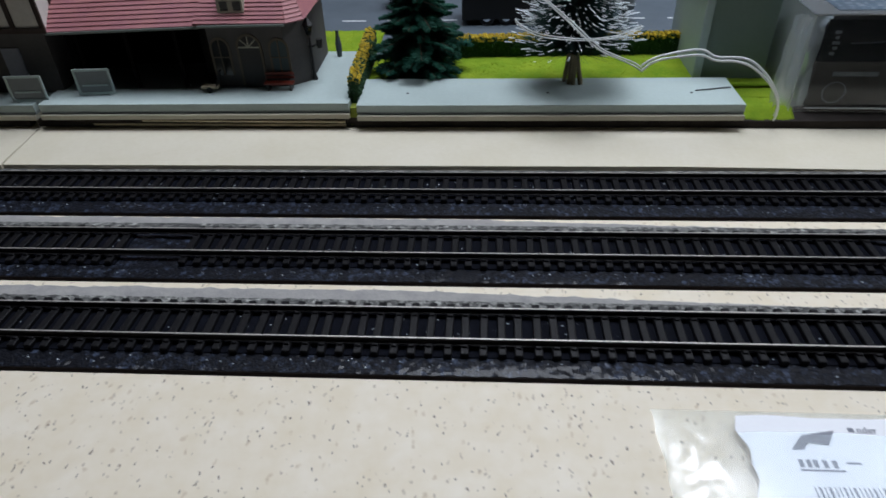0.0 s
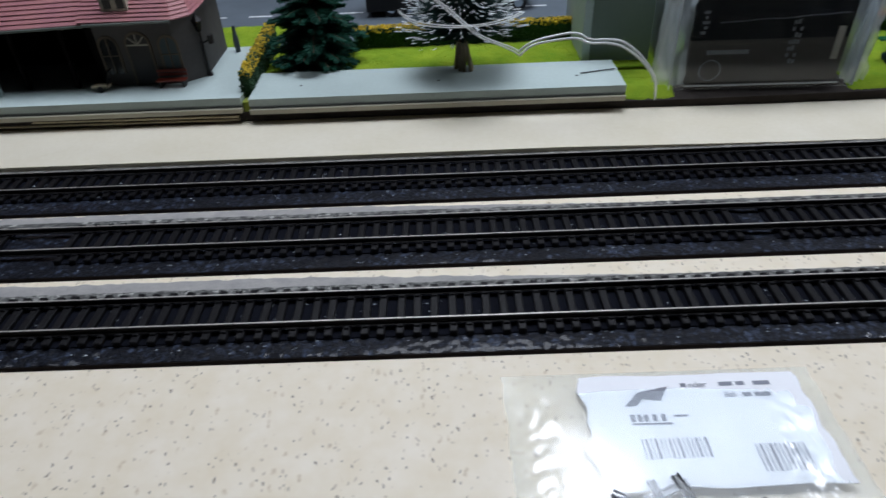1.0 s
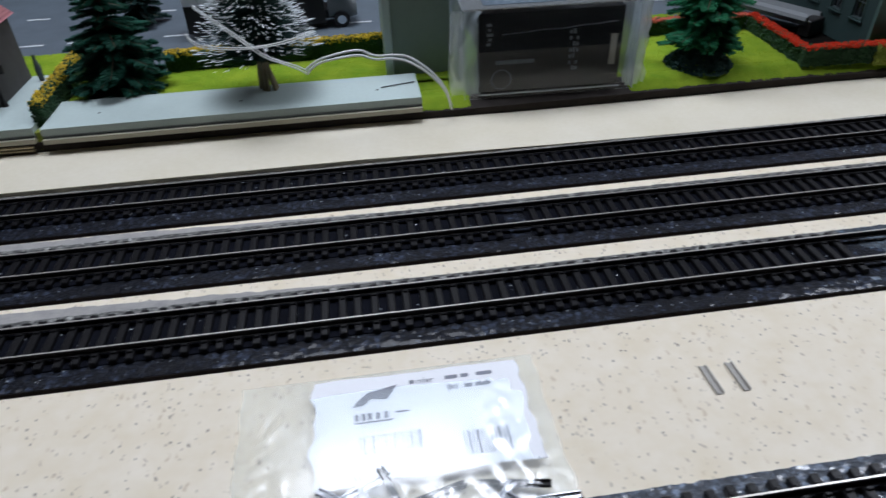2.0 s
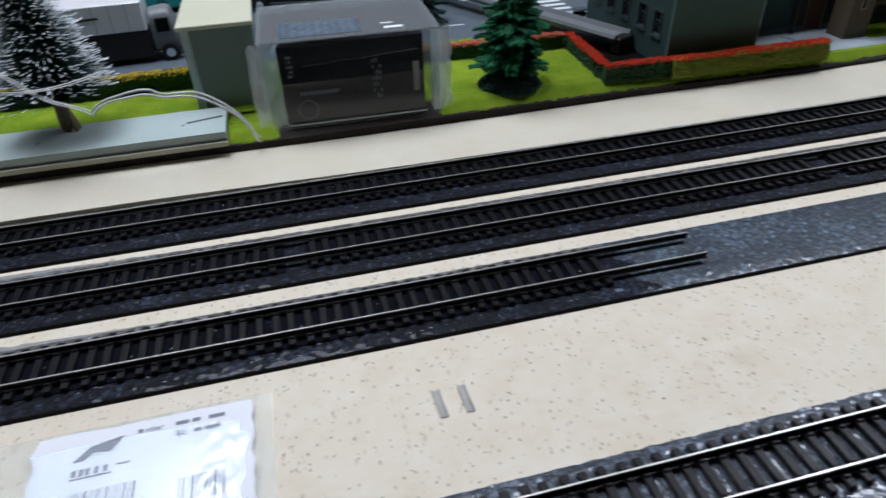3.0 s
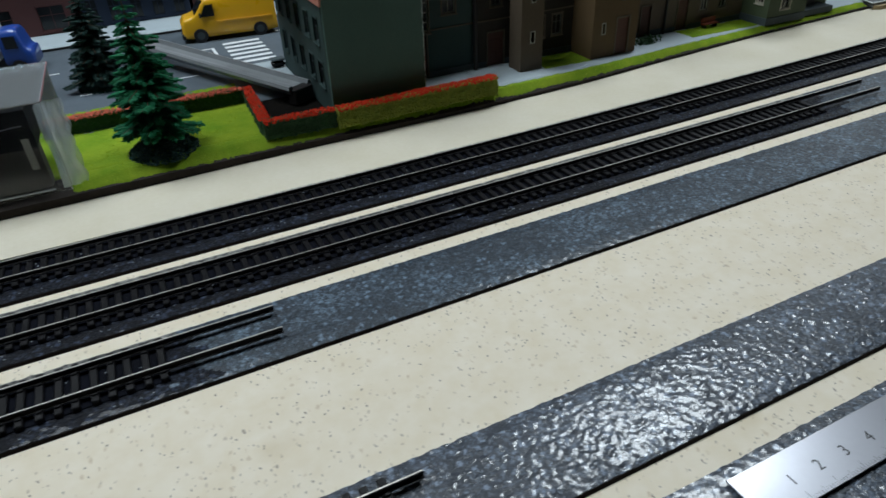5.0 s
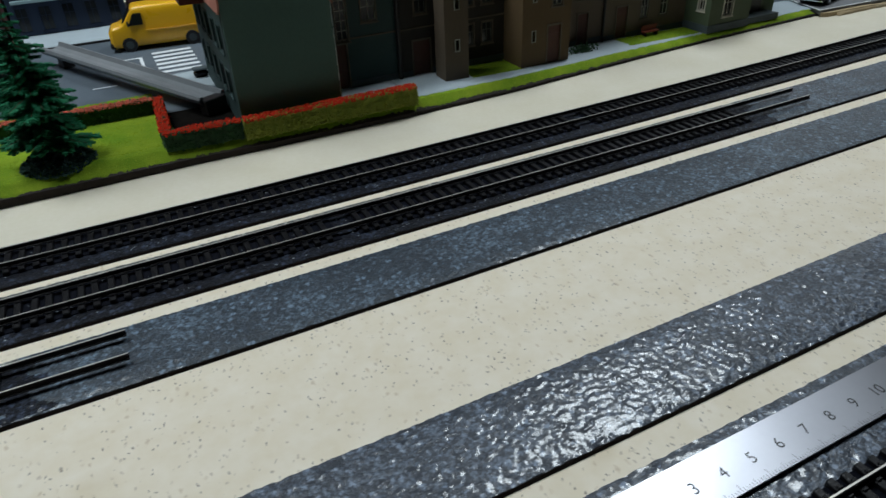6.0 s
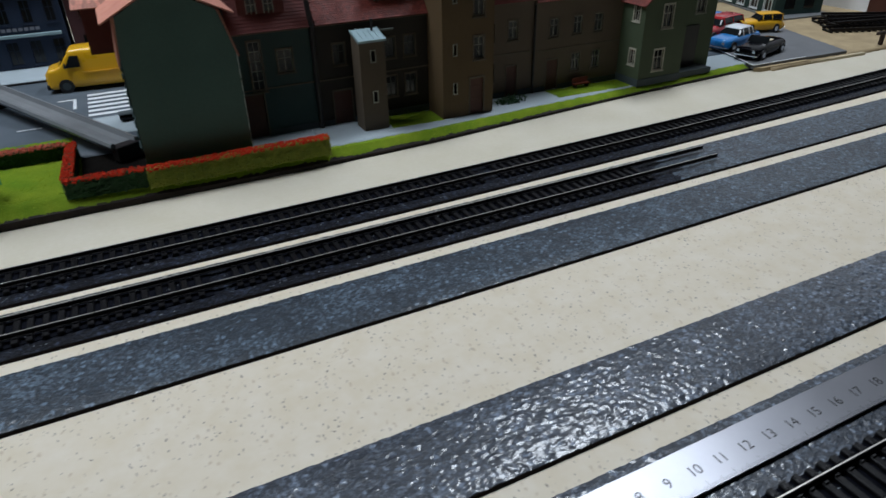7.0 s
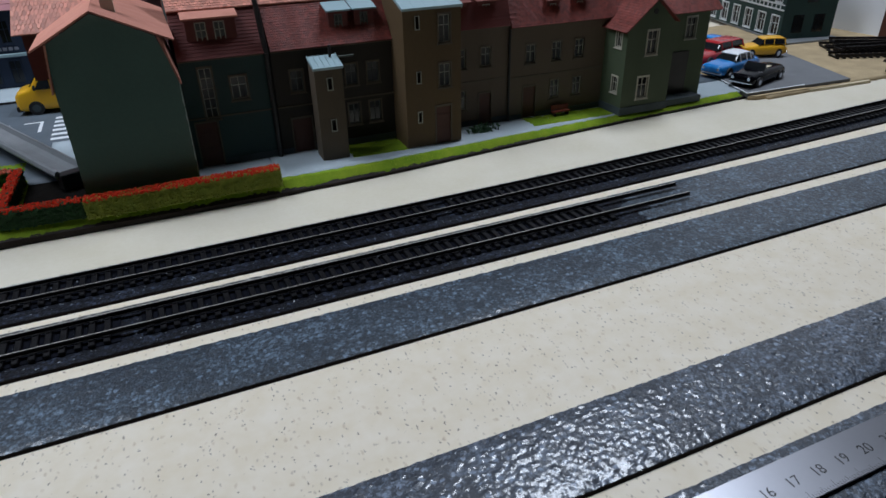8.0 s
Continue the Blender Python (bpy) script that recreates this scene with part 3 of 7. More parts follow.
def dust(y0, width, x1, seed):
    """Grey dust and crumbs strewn on the board along a bed's far edge, thinning out to one end."""
    verts, quads = [], []
    n, x0 = 360, -420
    for k in range(n + 1):
        x = x0 + (x1 - x0) * k / n
        w = width * min(1.0, (x1 - x) / 170) * (1 + 0.16 * noise.noise(Vector((x * 0.25, seed, 1))) + 0.14 * noise.noise(Vector((x * 0.06, seed, 4)))) + 0.2
        for v, z in ((0.0, 0.3), (0.55, 0.45), (1.0, 0.03)):
            verts.append((x * K, (y0 + w * v) * K, (z + (0.12 * noise.noise(Vector((x, v * 9, seed))) if z > 0.1 else 0)) * K))
    for k in range(n):
        for v in range(2):
            a = 3 * k + v
            quads.append((a, a + 3, a + 4, a + 1))
    me = bpy.data.meshes.new("dust")
    me.from_pydata(verts, [], quads)
    me.materials.append(DUST)
    me.polygons.foreach_set("use_smooth", [True] * len(me.polygons))
    tagged(new("ballast_dust", me), "fine grey ballast dust strewn beside the bed", "dust", kind="stuff")


dust(203.9, 6.5, 135, 2.0)
dust(161.5, 6.7, 125, 5.0)

# ---- tracks ----
PITCH, GAUGE = 5.2, 13.2
RAIL_FOOT = TOP + 1.9
RAIL_OUTLINE = [(-1.0, 0), (1.0, 0), (1.0, 0.3), (0.3, 0.5), (0.3, 1.35), (0.46, 1.5), (0.46, 1.85), (0.24, 2.05), (-0.24, 2.05), (-0.46, 1.85), (-0.46, 1.5), (-0.3, 1.35), (-0.3, 0.5), (-1.0, 0.3)]


def sleeper_mesh():
    bm = blank()
    soft_box(bm, -1.2, -11.0, -0.6, 1.2, 11.0, 1.9, 0.25)
    for s in (-1, 1):
        for o in (-1, 1):
            soft_box(bm, -0.85, s * GAUGE / 2 + o * 1.45 - 0.5, 1.8, 0.85, s * GAUGE / 2 + o * 1.45 + 0.5, 2.5, 0.2)
    return mesh_of("sleeper", bm, SLEEPER)


SLEEPER_MESH = sleeper_mesh()


def track(x0, x1, ends, yc, gaps, label, far_rail_extra=0.0, bend=STRAIGHT, base=True):
    """Rails from x0 to x1; sleepers stop at ends; no sleepers inside the gaps."""
    ob = thing("track", 0, yc, 0, label, "track", "railway tracks")
    for s in (-1, 1):
        bm = blank()
        e = x1 + (far_rail_extra if s > 0 else 0)
        sweep(bm, [(s * GAUGE / 2 + u, RAIL_FOOT + v) for u, v in RAIL_OUTLINE], x0, e, bend)
        for f in bm.faces:
            if f.normal.z > 0.98 and f.calc_center_median().z > RAIL_FOOT + 1.8:
                f.material_index = 1
        part("rail", bm, [RAIL_SIDE, RAIL_TOP], ob, "dark rail with a bright worn head")
    # Near-black sheet added for the shade in the gaps between sleepers.
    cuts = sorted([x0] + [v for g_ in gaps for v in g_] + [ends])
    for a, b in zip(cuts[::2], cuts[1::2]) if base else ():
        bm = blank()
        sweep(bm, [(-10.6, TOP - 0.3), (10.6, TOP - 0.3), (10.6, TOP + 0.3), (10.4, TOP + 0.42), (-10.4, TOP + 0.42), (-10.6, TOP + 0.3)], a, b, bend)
        part("sleeper_shade_sheet", bm, SLEEPER_SHADE, ob, "added near-black sheet for the shade between the sleepers")
    x = x0 + 2
    while x < ends:
        if not any(a < x < b for a, b in gaps):
            o = new("sleeper", SLEEPER_MESH)
            o.matrix_basis = place(x + 0.25 * math.sin(x * 7.7), bend(x) + 0.2 * math.sin(x * 3.1), TOP, 0, 0, 0.8 * math.sin(x * 5.3) + math.degrees(bend(x + 0.5) - bend(x - 0.5)))
            o.parent = ob
        x += PITCH
    rng = random.Random(int(yc))
    bm = blank()
    for _ in range(int((ends - x0) * 0.55)):
        gx, r = rng.uniform(max(x0, -300), min(ends, 760)), rng.uniform(0.12, 0.34)
        gy = rng.choice((rng.uniform(-15.5, -11), rng.uniform(-9, 9), rng.uniform(-9, 9)))
        gz = TOP + 0.42 if base and abs(gy) < 10.6 else TOP - 0.05
        gy += bend(gx)
        ring = [(gx + r * 1.4 * math.cos(k * 1.047), gy + r * math.sin(k * 1.047), gz) for k in range(6)]
        faces(bm, ring + [(gx, gy, gz + r * 0.8)], [(k, (k + 1) % 6, 6) for k in range(6)])
    tagged(part("dried_glue", bm, GLUE, ob, "tiny dried glue drops between the sleepers", True), kind="stuff")
    return ob

# ---- scenery base ----
def edge(x):
    """The front foot of the scenery, which draws back towards its far end."""
    return float(np.interp(x, (-700, -230, -115, 40, 160, 300, 432, 502, 587, 685, 822), (284.2, 284.2, 283.6, 282.6, 284.0, 287.6, 288.8, 292, 300, 307.5, 314)))


def lip(x):
    """Height of the scenery's front edge."""
    return float(np.interp(x, (-700, -240, -236, 90, 93, 220, 300, 380, 470, 690), (7.1, 7.1, 7.9, 7.9, 5.8, 5.6, 4.6, 3.4, 2.8, 2.2)))


def level(x):
    """Height of the ground behind it, which falls a little towards the far end."""
    return float(np.interp(x, (440, 560, 690), (9.2, 6.6, 4.6)))


def sheet(name, x0, x1, ylo, yhi, z0, z1, mat, amp, step, parent=None, label="", seed=0.0, wob=0.0, thin=False):
    """A laid sheet with an uneven top, between two lines of y; thin: z0 is its thickness."""
    lo = ylo if callable(ylo) else lambda x: ylo
    hi = yhi if callable(yhi) else lambda x: yhi
    nx = max(2, int((x1 - x0) / step))
    ny = max(2, int((hi(x0) - lo(x0)) / step))
    verts, quads = [], []
    for j in range(ny + 1):
        for i in range(nx + 1):
            x = x0 + (x1 - x0) * i / nx
            y = lo(x) + (hi(x) - lo(x)) * j / ny
            e = min(j, ny - j, i, nx - i)
            z = (z1(x, y) if callable(z1) else z1) + amp * (noise.noise(Vector((x * 0.5, y * 0.5, seed))) + 0.6 * noise.noise(Vector((x * 0.16, y * 0.16, seed + 9))))
            if j in (0, ny):
                y += wob * noise.noise(Vector((x * 0.2, seed, j * 1.0)))
            verts.append((x, y, z - (amp * 0.5 if e == 0 else 0)))
    w = nx + 1
    for j in range(ny):
        for i in range(nx):
            quads.append((j * w + i, j * w + i + 1, (j + 1) * w + i + 1, (j + 1) * w + i))
    rim = [i for i in range(w)] + [j * w + nx for j in range(1, ny + 1)] + [ny * w + i for i in range(nx - 1, -1, -1)] + [j * w for j in range(ny - 1, 0, -1)]
    base = len(verts)
    verts += [(verts[k][0], verts[k][1], verts[k][2] - z0 if thin else z0) for k in rim]
    n = len(rim)
    quads += [(rim[(k + 1) % n], rim[k], base + k, base + (k + 1) % n) for k in range(n)]
    me = bpy.data.meshes.new(name)
    me.from_pydata([tuple(c * K for c in v) for v in verts], [], quads)
    me.materials.append(mat)
    me.polygons.foreach_set("use_smooth", [True] * len(me.polygons))
    ob = new(name, me)
    ob.parent = parent
    return tagged(ob, label)


def base_block(x0, x1, label):
    bm = blank()
    n = 80
    for k in range(n):
        a, b = x0 + (x1 - x0) * k / n, x0 + (x1 - x0) * (k + 1) / n
        row = []
        for x in (a, b):
            j = noise.noise(Vector((x * 0.13, 5, 0))) * 0.6
            e, top = edge(x), level(x) - 1.0
            row.append([(x, e + j, 0), (x, e - 0.5 + j, lip(x)), (x, e + 7, top), (x, 700, top), (x, 700, 0)])
        pts = row[0] + row[1]
        faces(bm, pts, [(m, m + 5, (m + 1) % 5 + 5, (m + 1) % 5) for m in range(5)] + ([(0, 1, 2, 3, 4)] if k == 0 else []) + ([(9, 8, 7, 6, 5)] if k == n - 1 else []))
    bmesh.ops.remove_doubles(bm, verts=bm.verts, dist=0.001)
    return whole("scenery_base", tidy(bm), EDGE_BROWN, label, "board", kind="structure")


base_block(-239, 822, "dark brown cork edged scenery board behind the tracks")
base_block(-700, -243, "dark brown cork edged scenery board under the half-timbered house")
tagged(sheet("road", -680, 820, 352, 545, 3.0, lambda x, y: level(x) + 0.2, ROAD, 0.05, 12), "smooth grey model street with white markings", "road", kind="structure")
tagged(sheet("pavement", -680, 820, 545, 640, 3.0, lambda x, y: level(x) + 2.0, PAVING, 0.1, 8), "pale raised pavement along the far houses", "pavement", kind="structure")
tagged(sheet("pavement", 433.5, 822, lambda x: edge(x) + 6.5, 352, 3.0, lambda x, y: level(x), PAVING, 0.12, 5), "pale blue-grey pavement in front of the row houses", "pavement", kind="structure")
tagged(sheet("pavement", 340, 433.5, 296, 352, 8.1, 9.2, PAVING, 0.12, 5), "pale blue-grey pavement beside the gabled house", "pavement", kind="structure")
tagged(sheet("pavement", 308, 345, 384, 424, 9.2, 9.9, PAVING, 0.08, 5), "pale pavement at the street corner", "pavement", kind="structure")


def turf(x0, x1, ylo, yhi, z1, label, seed, amp=0.45, wob=0.8):
    base = z1
    z1 = base if callable(base) else lambda x, y: base
    ob = sheet("grass", x0, x1, ylo, yhi, 1.0, z1, GRASS, amp, 1.3, None, "", seed, wob, True)
    tagged(ob, label, "grass", kind="stuff")
    lo = ylo if callable(ylo) else lambda x: ylo
    hi = yhi if callable(yhi) else lambda x: yhi
    rng = random.Random(int(seed * 10))
    bm = blank()
    area = (x1 - x0) * (hi(x0) - lo(x0))
    for _ in range(int(min(9000, area * 0.55))):
        x = rng.uniform(x0, x1)
        y = rng.uniform(lo(x), hi(x))
        r, h = rng.uniform(0.25, 0.5), rng.uniform(0.1, 0.5)
        a = rng.uniform(0, 6.28)
        c = [(x + r * math.cos(a + k * 2.09), y + r * math.sin(a + k * 2.09), z1(x, y) - 0.35) for k in range(3)]
        tip = (x + rng.uniform(-0.5, 0.5), y + rng.uniform(-0.5, 0.5), z1(x, y) + h)
        faces(bm, c + [tip], [(0, 1, 3), (1, 2, 3), (2, 0, 3)])
    tagged(part("grass_tufts", bm, GRASS_CLUMP), "short olive grass fibres standing on the turf", "grass", kind="stuff")
    return ob


def bank(x, y):
    """Turf that rises from the front edge to the ground behind."""
    t = min(1.0, max(0.0, (y - edge(x) - 0.4) / 6.5))
    return lip(x) + 0.3 + (level(x) + 0.3 - lip(x)) * t


turf(198, 434, lambda x: edge(x) + 0.2, 300, bank, "bright green flock lawn along the scenery edge", 1.0)
turf(91, 116, lambda x: edge(x) + 0.2, 300, bank, "grass patch at the platform end", 1.5)
turf(112, 300, 300, 360, 9.5, "bright green flock lawn round the conifers", 2.0)
turf(112, 296, 360, 392, 9.5, "bright green flock lawn beside the street", 3.0)
turf(434, 806, lambda x: edge(x) + 0.2, lambda x: edge(x) + 6.5, bank, "narrow olive green grass strip along the scenery edge", 4.0)
turf(482, 520, 310, 333, lambda x, y: level(x) + 0.3, "small lawn between the two stair towers", 5.0)
turf(616, 684, 317, 336, lambda x, y: level(x) + 0.3, "small lawn in front of the row houses", 6.0)
turf(-82, 118, 311, 352, 12.0, "bright green lawn behind the bare platform", 7.0)
turf(-150, -84, 350, 400, 10.5, "bright green lawn beside the station", 8.0)
turf(91, 118, 300, 316, 9.8, "grass patch under the cable end", 9.0)

# Near-black sheet laid in to give the shade inside the hedge corner.
CORNER_SHADE = material("corner_shade_black", (0.008, 0.007, 0.006), 0.95, var=0.4, scale=200, fine=1200, bump=0.6, spec=0.05)
tagged(sheet("corner_shade_sheet", 298.5, 341, 297, 356, 7.6, 8.6, CORNER_SHADE, 0.3, 2.5), "near-black sheet for the shade inside the hedge corner", "soil", kind="structure")
# Black strip put in for the shadow line under the kerb.
slab("kerb", -680, 543.6, 6.0, 440, 544.9, 11.0, PIPE_BLACK, "black strip for the kerb's shadow along the far pavement", "kerb")

# street markings
bm = blank()
for k in range(6):
    y = 431 + k * 10.4
    box(bm, 306, y, 9.5, 334, y + 4.8, 9.62)
whole("zebra_crossing", bm, ROAD_WHITE, "white striped zebra crossing painted on the street", "road marking", kind="structure")
for x, y in [(x, 420) for x in range(-230, 290, 29)] + [(x, 478) for x in range(-200, 270, 42)]:
    bm = blank()
    box(bm, x, y, 9.5, x + 15, y + 1.8, 9.62)
    whole("lane_dash", bm, ROAD_WHITE, "short white lane dash on the grey street", "road marking", "lane dashes", "structure")
bm = blank()
box(bm, 296.4, 454, 9.5, 298.6, 480, 9.62)
box(bm, 286, 477.8, 9.5, 296.4, 480, 9.62)
box(bm, 350, 500, 9.5, 372, 502, 9.62)
whole("stop_line", bm, ROAD_WHITE, "white angled lane line on the street", "road marking", kind="structure")

# pale sheets laid along the scenery, meeting at a slanting joint; the long one thins out towards its far end
bm = blank()
rows = [(x, z) for x, z in ((-236, 3.0), (60, 3.0), (150, 1.6), (250, 0.9), (400, 0.6), (700, 0.4), (1400, 0.4))]
ends = [[(x + (2.0 if k == 0 else 0), 246.2, 0), (x + (2.0 if k == 0 else 0), 246.2, z), (x - (2.0 if k == 0 else 0), edge(min(x, 820)) + 3, z), (x - (2.0 if k == 0 else 0), edge(min(x, 820)) + 3, 0)] for k, (x, z) in enumerate(rows)]
faces(bm, [p for e in ends for p in e], [(4 * k + a, 4 * k + 4 + a, 4 * k + 4 + (a + 1) % 4, 4 * k + (a + 1) % 4) for k in range(len(ends) - 1) for a in range(4)] + [(0, 1, 2, 3), tuple(range(4 * len(ends) - 1, 4 * len(ends) - 5, -1))])
whole("foam_strip", tidy(bm), FOAM_STRIP, "long off-white foam sheet between track and scenery", "sheet", "foam sheets", "structure")
bm = blank()
prism(bm, [(-700, 246.2), (-235.1, 246.2), (-239.2, 296), (-700, 296)], "z", 0.0, 2.9)
whole("foam_strip", tidy(bm), FOAM_STRIP, "short off-white foam sheet between track and scenery", "sheet", "foam sheets", "structure")

# ---- parking place and sand at the far end ----
tagged(sheet("sand", 822, 1140, 302, 540, 0, 3.0, SAND, 0.4, 4, seed=3.0, wob=1.5), "sandy brown cork ground beside the parking place", "ground", kind="structure")
bm = blank()
prism(bm, [(807, 309), (916, 303.5), (962, 445), (848, 445)], "z", 2.0, 5.4)
lot = part("parking_place", tidy(bm), LOT)
for p, q, w in (((807, 309), (829, 383), 1.3), ((807, 309), (866, 306.2), 1.1)):
    d = Vector((q[0] - p[0], q[1] - p[1], 0))
    n_ = Vector((-d.y, d.x, 0)).normalized() * w
    bm = blank()
    prism(bm, [p, q, (q[0] + n_.x, q[1] + n_.y), (p[0] + n_.x, p[1] + n_.y)], "z", 5.3, 5.9)
    whole("parking_line", tidy(bm), ROAD_WHITE, "white edge line of the parking place", "road marking", "parking lines", "structure")
tagged(lot, "flat grey parking place sheet with pale edges", "pavement", kind="structure")
bm = blank()
prism(bm, [(868, 304.6), (935, 301), (935, 298), (868, 301.6)], "z", 0.0, 2.6)
tidy(bm)
whole("edge_strip", bm, CARD, "pale cut card strip edging the parking place", "edging", kind="structure")
bm = blank()
prism(bm, [(806.5, 308.7), (866, 305.9), (866, 302.8), (812, 305.2)], "z", 0.0, 3.6)
tidy(bm)
whole("edge_strip", bm, SAND, "rough sandy cork edge of the scenery", "edging", kind="structure")
bm = blank()
box(bm, 1100, 250, 0, 1110, 900, 330)
whole("backdrop", bm, WHITE_PANEL, "plain white panel standing at the layout's end", "panel", kind="structure")

# ---- tracks on their beds ----
track(-420, 1400, 1398, 229.5, [(499, 510)], "dark sleepered track running the whole length", bend=FAR_BEND)
track(-420, 634, 584, 188.3, [(-151, -128), (112, 120), (346, 354)], "dark sleepered track with bare rail ends", 2, MIDDLE_BEND)
track(-420, 261, 223, 147.4, [], "dark sleepered track ending in bare rails", bend=NEAR_BEND)
track(-420, 279, 270, 58.2, [], "short dark track end on glossy ballast", base=False)
track(-420, 1000, 998, -6.2, [], "dark sleepered track along the board's near side")

# ---- ruler ----
ruler = thing("steel_ruler", 353, 19.3, TOP + 0.95, "brushed steel ruler with black centimetre numerals", "ruler")
bm = blank()
soft_box(bm, -5, -7.3, 0, 310, 7.3, 0.5, 0.12)
part("blade", bm, STEEL, ruler)
for n in range(1, 31):
    cu = bpy.data.curves.new("numeral", "FONT")
    cu.body, cu.size, cu.align_x, cu.align_y = str(n), 0.0048, "CENTER", "CENTER"
    cu.extrude = 0.00002
    o = new("numeral", cu)
    o.data.materials.append(INK)
    o.matrix_basis = place(n * 10, -0.6, 0.53)
    o.parent = ruler
bm = blank()
for n in range(0, 301):
    h = 4.2 if n % 10 == 0 else 3.0 if n % 5 == 0 else 1.9
    box(bm, n - 0.06, -7.1, 0.5, n + 0.06, -7.1 + h * 0.62, 0.525)
tagged(part("graduation", bm, INK, ruler, "fine black millimetre marks"), kind="stuff")

# ---- two rail joiners lying on the board ----
NICKEL = material("dull_nickel", (0.42, 0.40, 0.37), 0.5, 0.4)
for x in (151.6, 159.4):
    j = thing("rail_joiner", x, 103.2, 0, "small dull metal rail joiner lying on the board", "rail joiner", "rail joiners", rz=2)
    bm = blank()
    box(bm, -0.95, -5.2, 0, 0.95, 5.2, 0.3)
    for s in (-1, 1):
        box(bm, s * 0.95 - 0.15, -5.2, 0.3, s * 0.95 + 0.15, 5.2, 0.9)
    part("channel", bm, NICKEL, j)

# ---- bag of parts with a printed label ----
bag = thing("parts_bag", 65.4, 92, 0, "clear plastic bag of small parts with a white label", "bag")


def puff(x, y, w, h, top):
    """Height of the bag's film over its footprint: taut over the label, crinkled at the ends."""
    u, v = abs(x) / w, abs(y) / h
    lift = max(0.0, (1 - u ** 4) * (1 - v ** 4))
    ends = min(1.0, max(0.0, (abs(x + 3) - 24) / 7) + max(0.0, (-y - 2) / 6))
    p = Vector((x * 0.16, y * 0.10, 2.2))
    fold = abs(noise.noise(p * 1.7)) * 1.6 + noise.noise(Vector((x * 0.5, y * 0.22, 7.7))) * 0.5
    return top * lift + lift * (0.12 * noise.noise(p) + ends * fold) + 0.25


def film(w, y0, y1, top, step, name, mat, label):
    verts, quads = [], []
    nx, ny = int(2 * w / step), int((y1 - y0) / step)
    c, hh = (y0 + y1) / 2, (y1 - y0) / 2
    for j in range(ny + 1):
        for i in range(nx + 1):
            x, y = -w + 2 * w * i / nx, y0 + (y1 - y0) * j / ny
            rag = 1 + 0.03 * noise.noise(Vector((y * 0.12, 3, 1))) if i in (0, nx) else 1
            verts.append(((x * rag - 2.5) * K, y * K, puff(x, y - c, w, hh, top) * K))
    for j in range(ny):
        for i in range(nx):
            a = j * (nx + 1) + i
            quads.append((a, a + 1, a + nx + 2, a + nx + 1))
    me = bpy.data.meshes.new(name)
    me.from_pydata(verts, [], quads)
    me.materials.append(mat)
    me.polygons.foreach_set("use_smooth", [True] * len(me.polygons))
    o = new(name, me)
    o.parent = bag
    o.visible_shadow = False
    return tagged(o, label)


film(41.5, -45, 29.5, 3.4, 0.8, "film", FILM, "crinkled glossy clear film")


def label_z(x, y):
    curl = max(0.0, -16 - x) * 0.02
    return 2.3 - curl + (0.25 + curl) * noise.noise(Vector((x * 0.05, y * 0.07, 4.4)))


verts, quads = [], []
for j in range(18):
    for i in range(42):
        x, y = -24 + 57.5 * i / 41, -7.5 + 33.7 * j / 17
        if i in (0, 41):
            x += 2.2 * noise.noise(Vector((i, y * 0.16, 6.1)))
        if j in (0, 17):
            y += 1.0 * noise.noise(Vector((x * 0.09, j, 8.3)))
        for d in (0, -0.25):
            verts.append((x * K, y * K, (label_z(x, y) + d) * K))
for j in range(17):
    for i in range(41):
        a, b, c, d = (2 * (j * 42 + i), 2 * (j * 42 + i + 1), 2 * ((j + 1) * 42 + i + 1), 2 * ((j + 1) * 42 + i))
        quads += [(a, b, c, d), (d + 1, c + 1, b + 1, a + 1)]
me = bpy.data.meshes.new("label")
me.from_pydata(verts, [], quads)
me.materials.append(PAPER)
card = new("label", me)
card.parent = bag
tagged(card, "white printed paper label")


def bars(rows, name, mat):
    bm = blank()
    for x0, y0, x1, y1 in rows:
        z = max(label_z(x0, y0), label_z(x1, y1), label_z((x0 + x1) / 2, y0)) + 0.05
        box(bm, x0, y0, z, x1, y1, z + 0.04)
    tagged(part(name, bm, mat, card), kind="stuff")


bars([(x, 22.0, x + w_, 23.3) for x, w_ in ((2.5, 1.4), (12.5, 3.6), (17.0, 2.2), (21.5, 4.4))] + [(x, 18.3, x + w_, 19.6) for x, w_ in ((17.6, 2.2), (20.6, 4.2))] + [(x, 11.4, x + 1.1, 13.6) for x in (-13, -11.2, -9.6, -7.4, -5.2)] + [(-13.2, 10.4, -3.0, 10.9), (-2.0, 12.6, 1.5, 13.2)], "print_line", PRINT_GREY)
for word, x, y in (("nder", 6.9, 22.6), ("Btl", 14.2, 18.9)):
    cu = bpy.data.curves.new("lettering", "FONT")
    cu.body, cu.size, cu.align_x, cu.align_y, cu.extrude = word, 0.0026, "CENTER", "CENTER", 0.00002
    o = new("lettering", cu)
    o.data.materials.append(PRINT_GREY)
    o.matrix_basis = place(x, y, label_z(x, y) + 0.15)
    o.parent = card
bm = blank()
z = max(label_z(-10, 17), label_z(-4, 20), label_z(-14, 15)) + 0.08
prism(bm, [(-13.5, 16.2), (-9.5, 20.6), (-1.0, 22.4), (-4.0, 17.8), (-8.5, 18.6), (-10.5, 16.4)], "z", z, z + 0.05)
part("printed_mark", tidy(bm), PRINT_GREY, card, "grey angular printed mark")
code = [0.5, 0.9, 0.4, 1.1, 0.5, 0.4, 0.8, 0.5, 1.0, 0.4, 0.6]
x, strips = 14.6, []
for k, wd in enumerate(code):
    strips.append((x, -3.8, x + wd * 0.62, 3.8))
    x += wd * 0.62 + 0.72
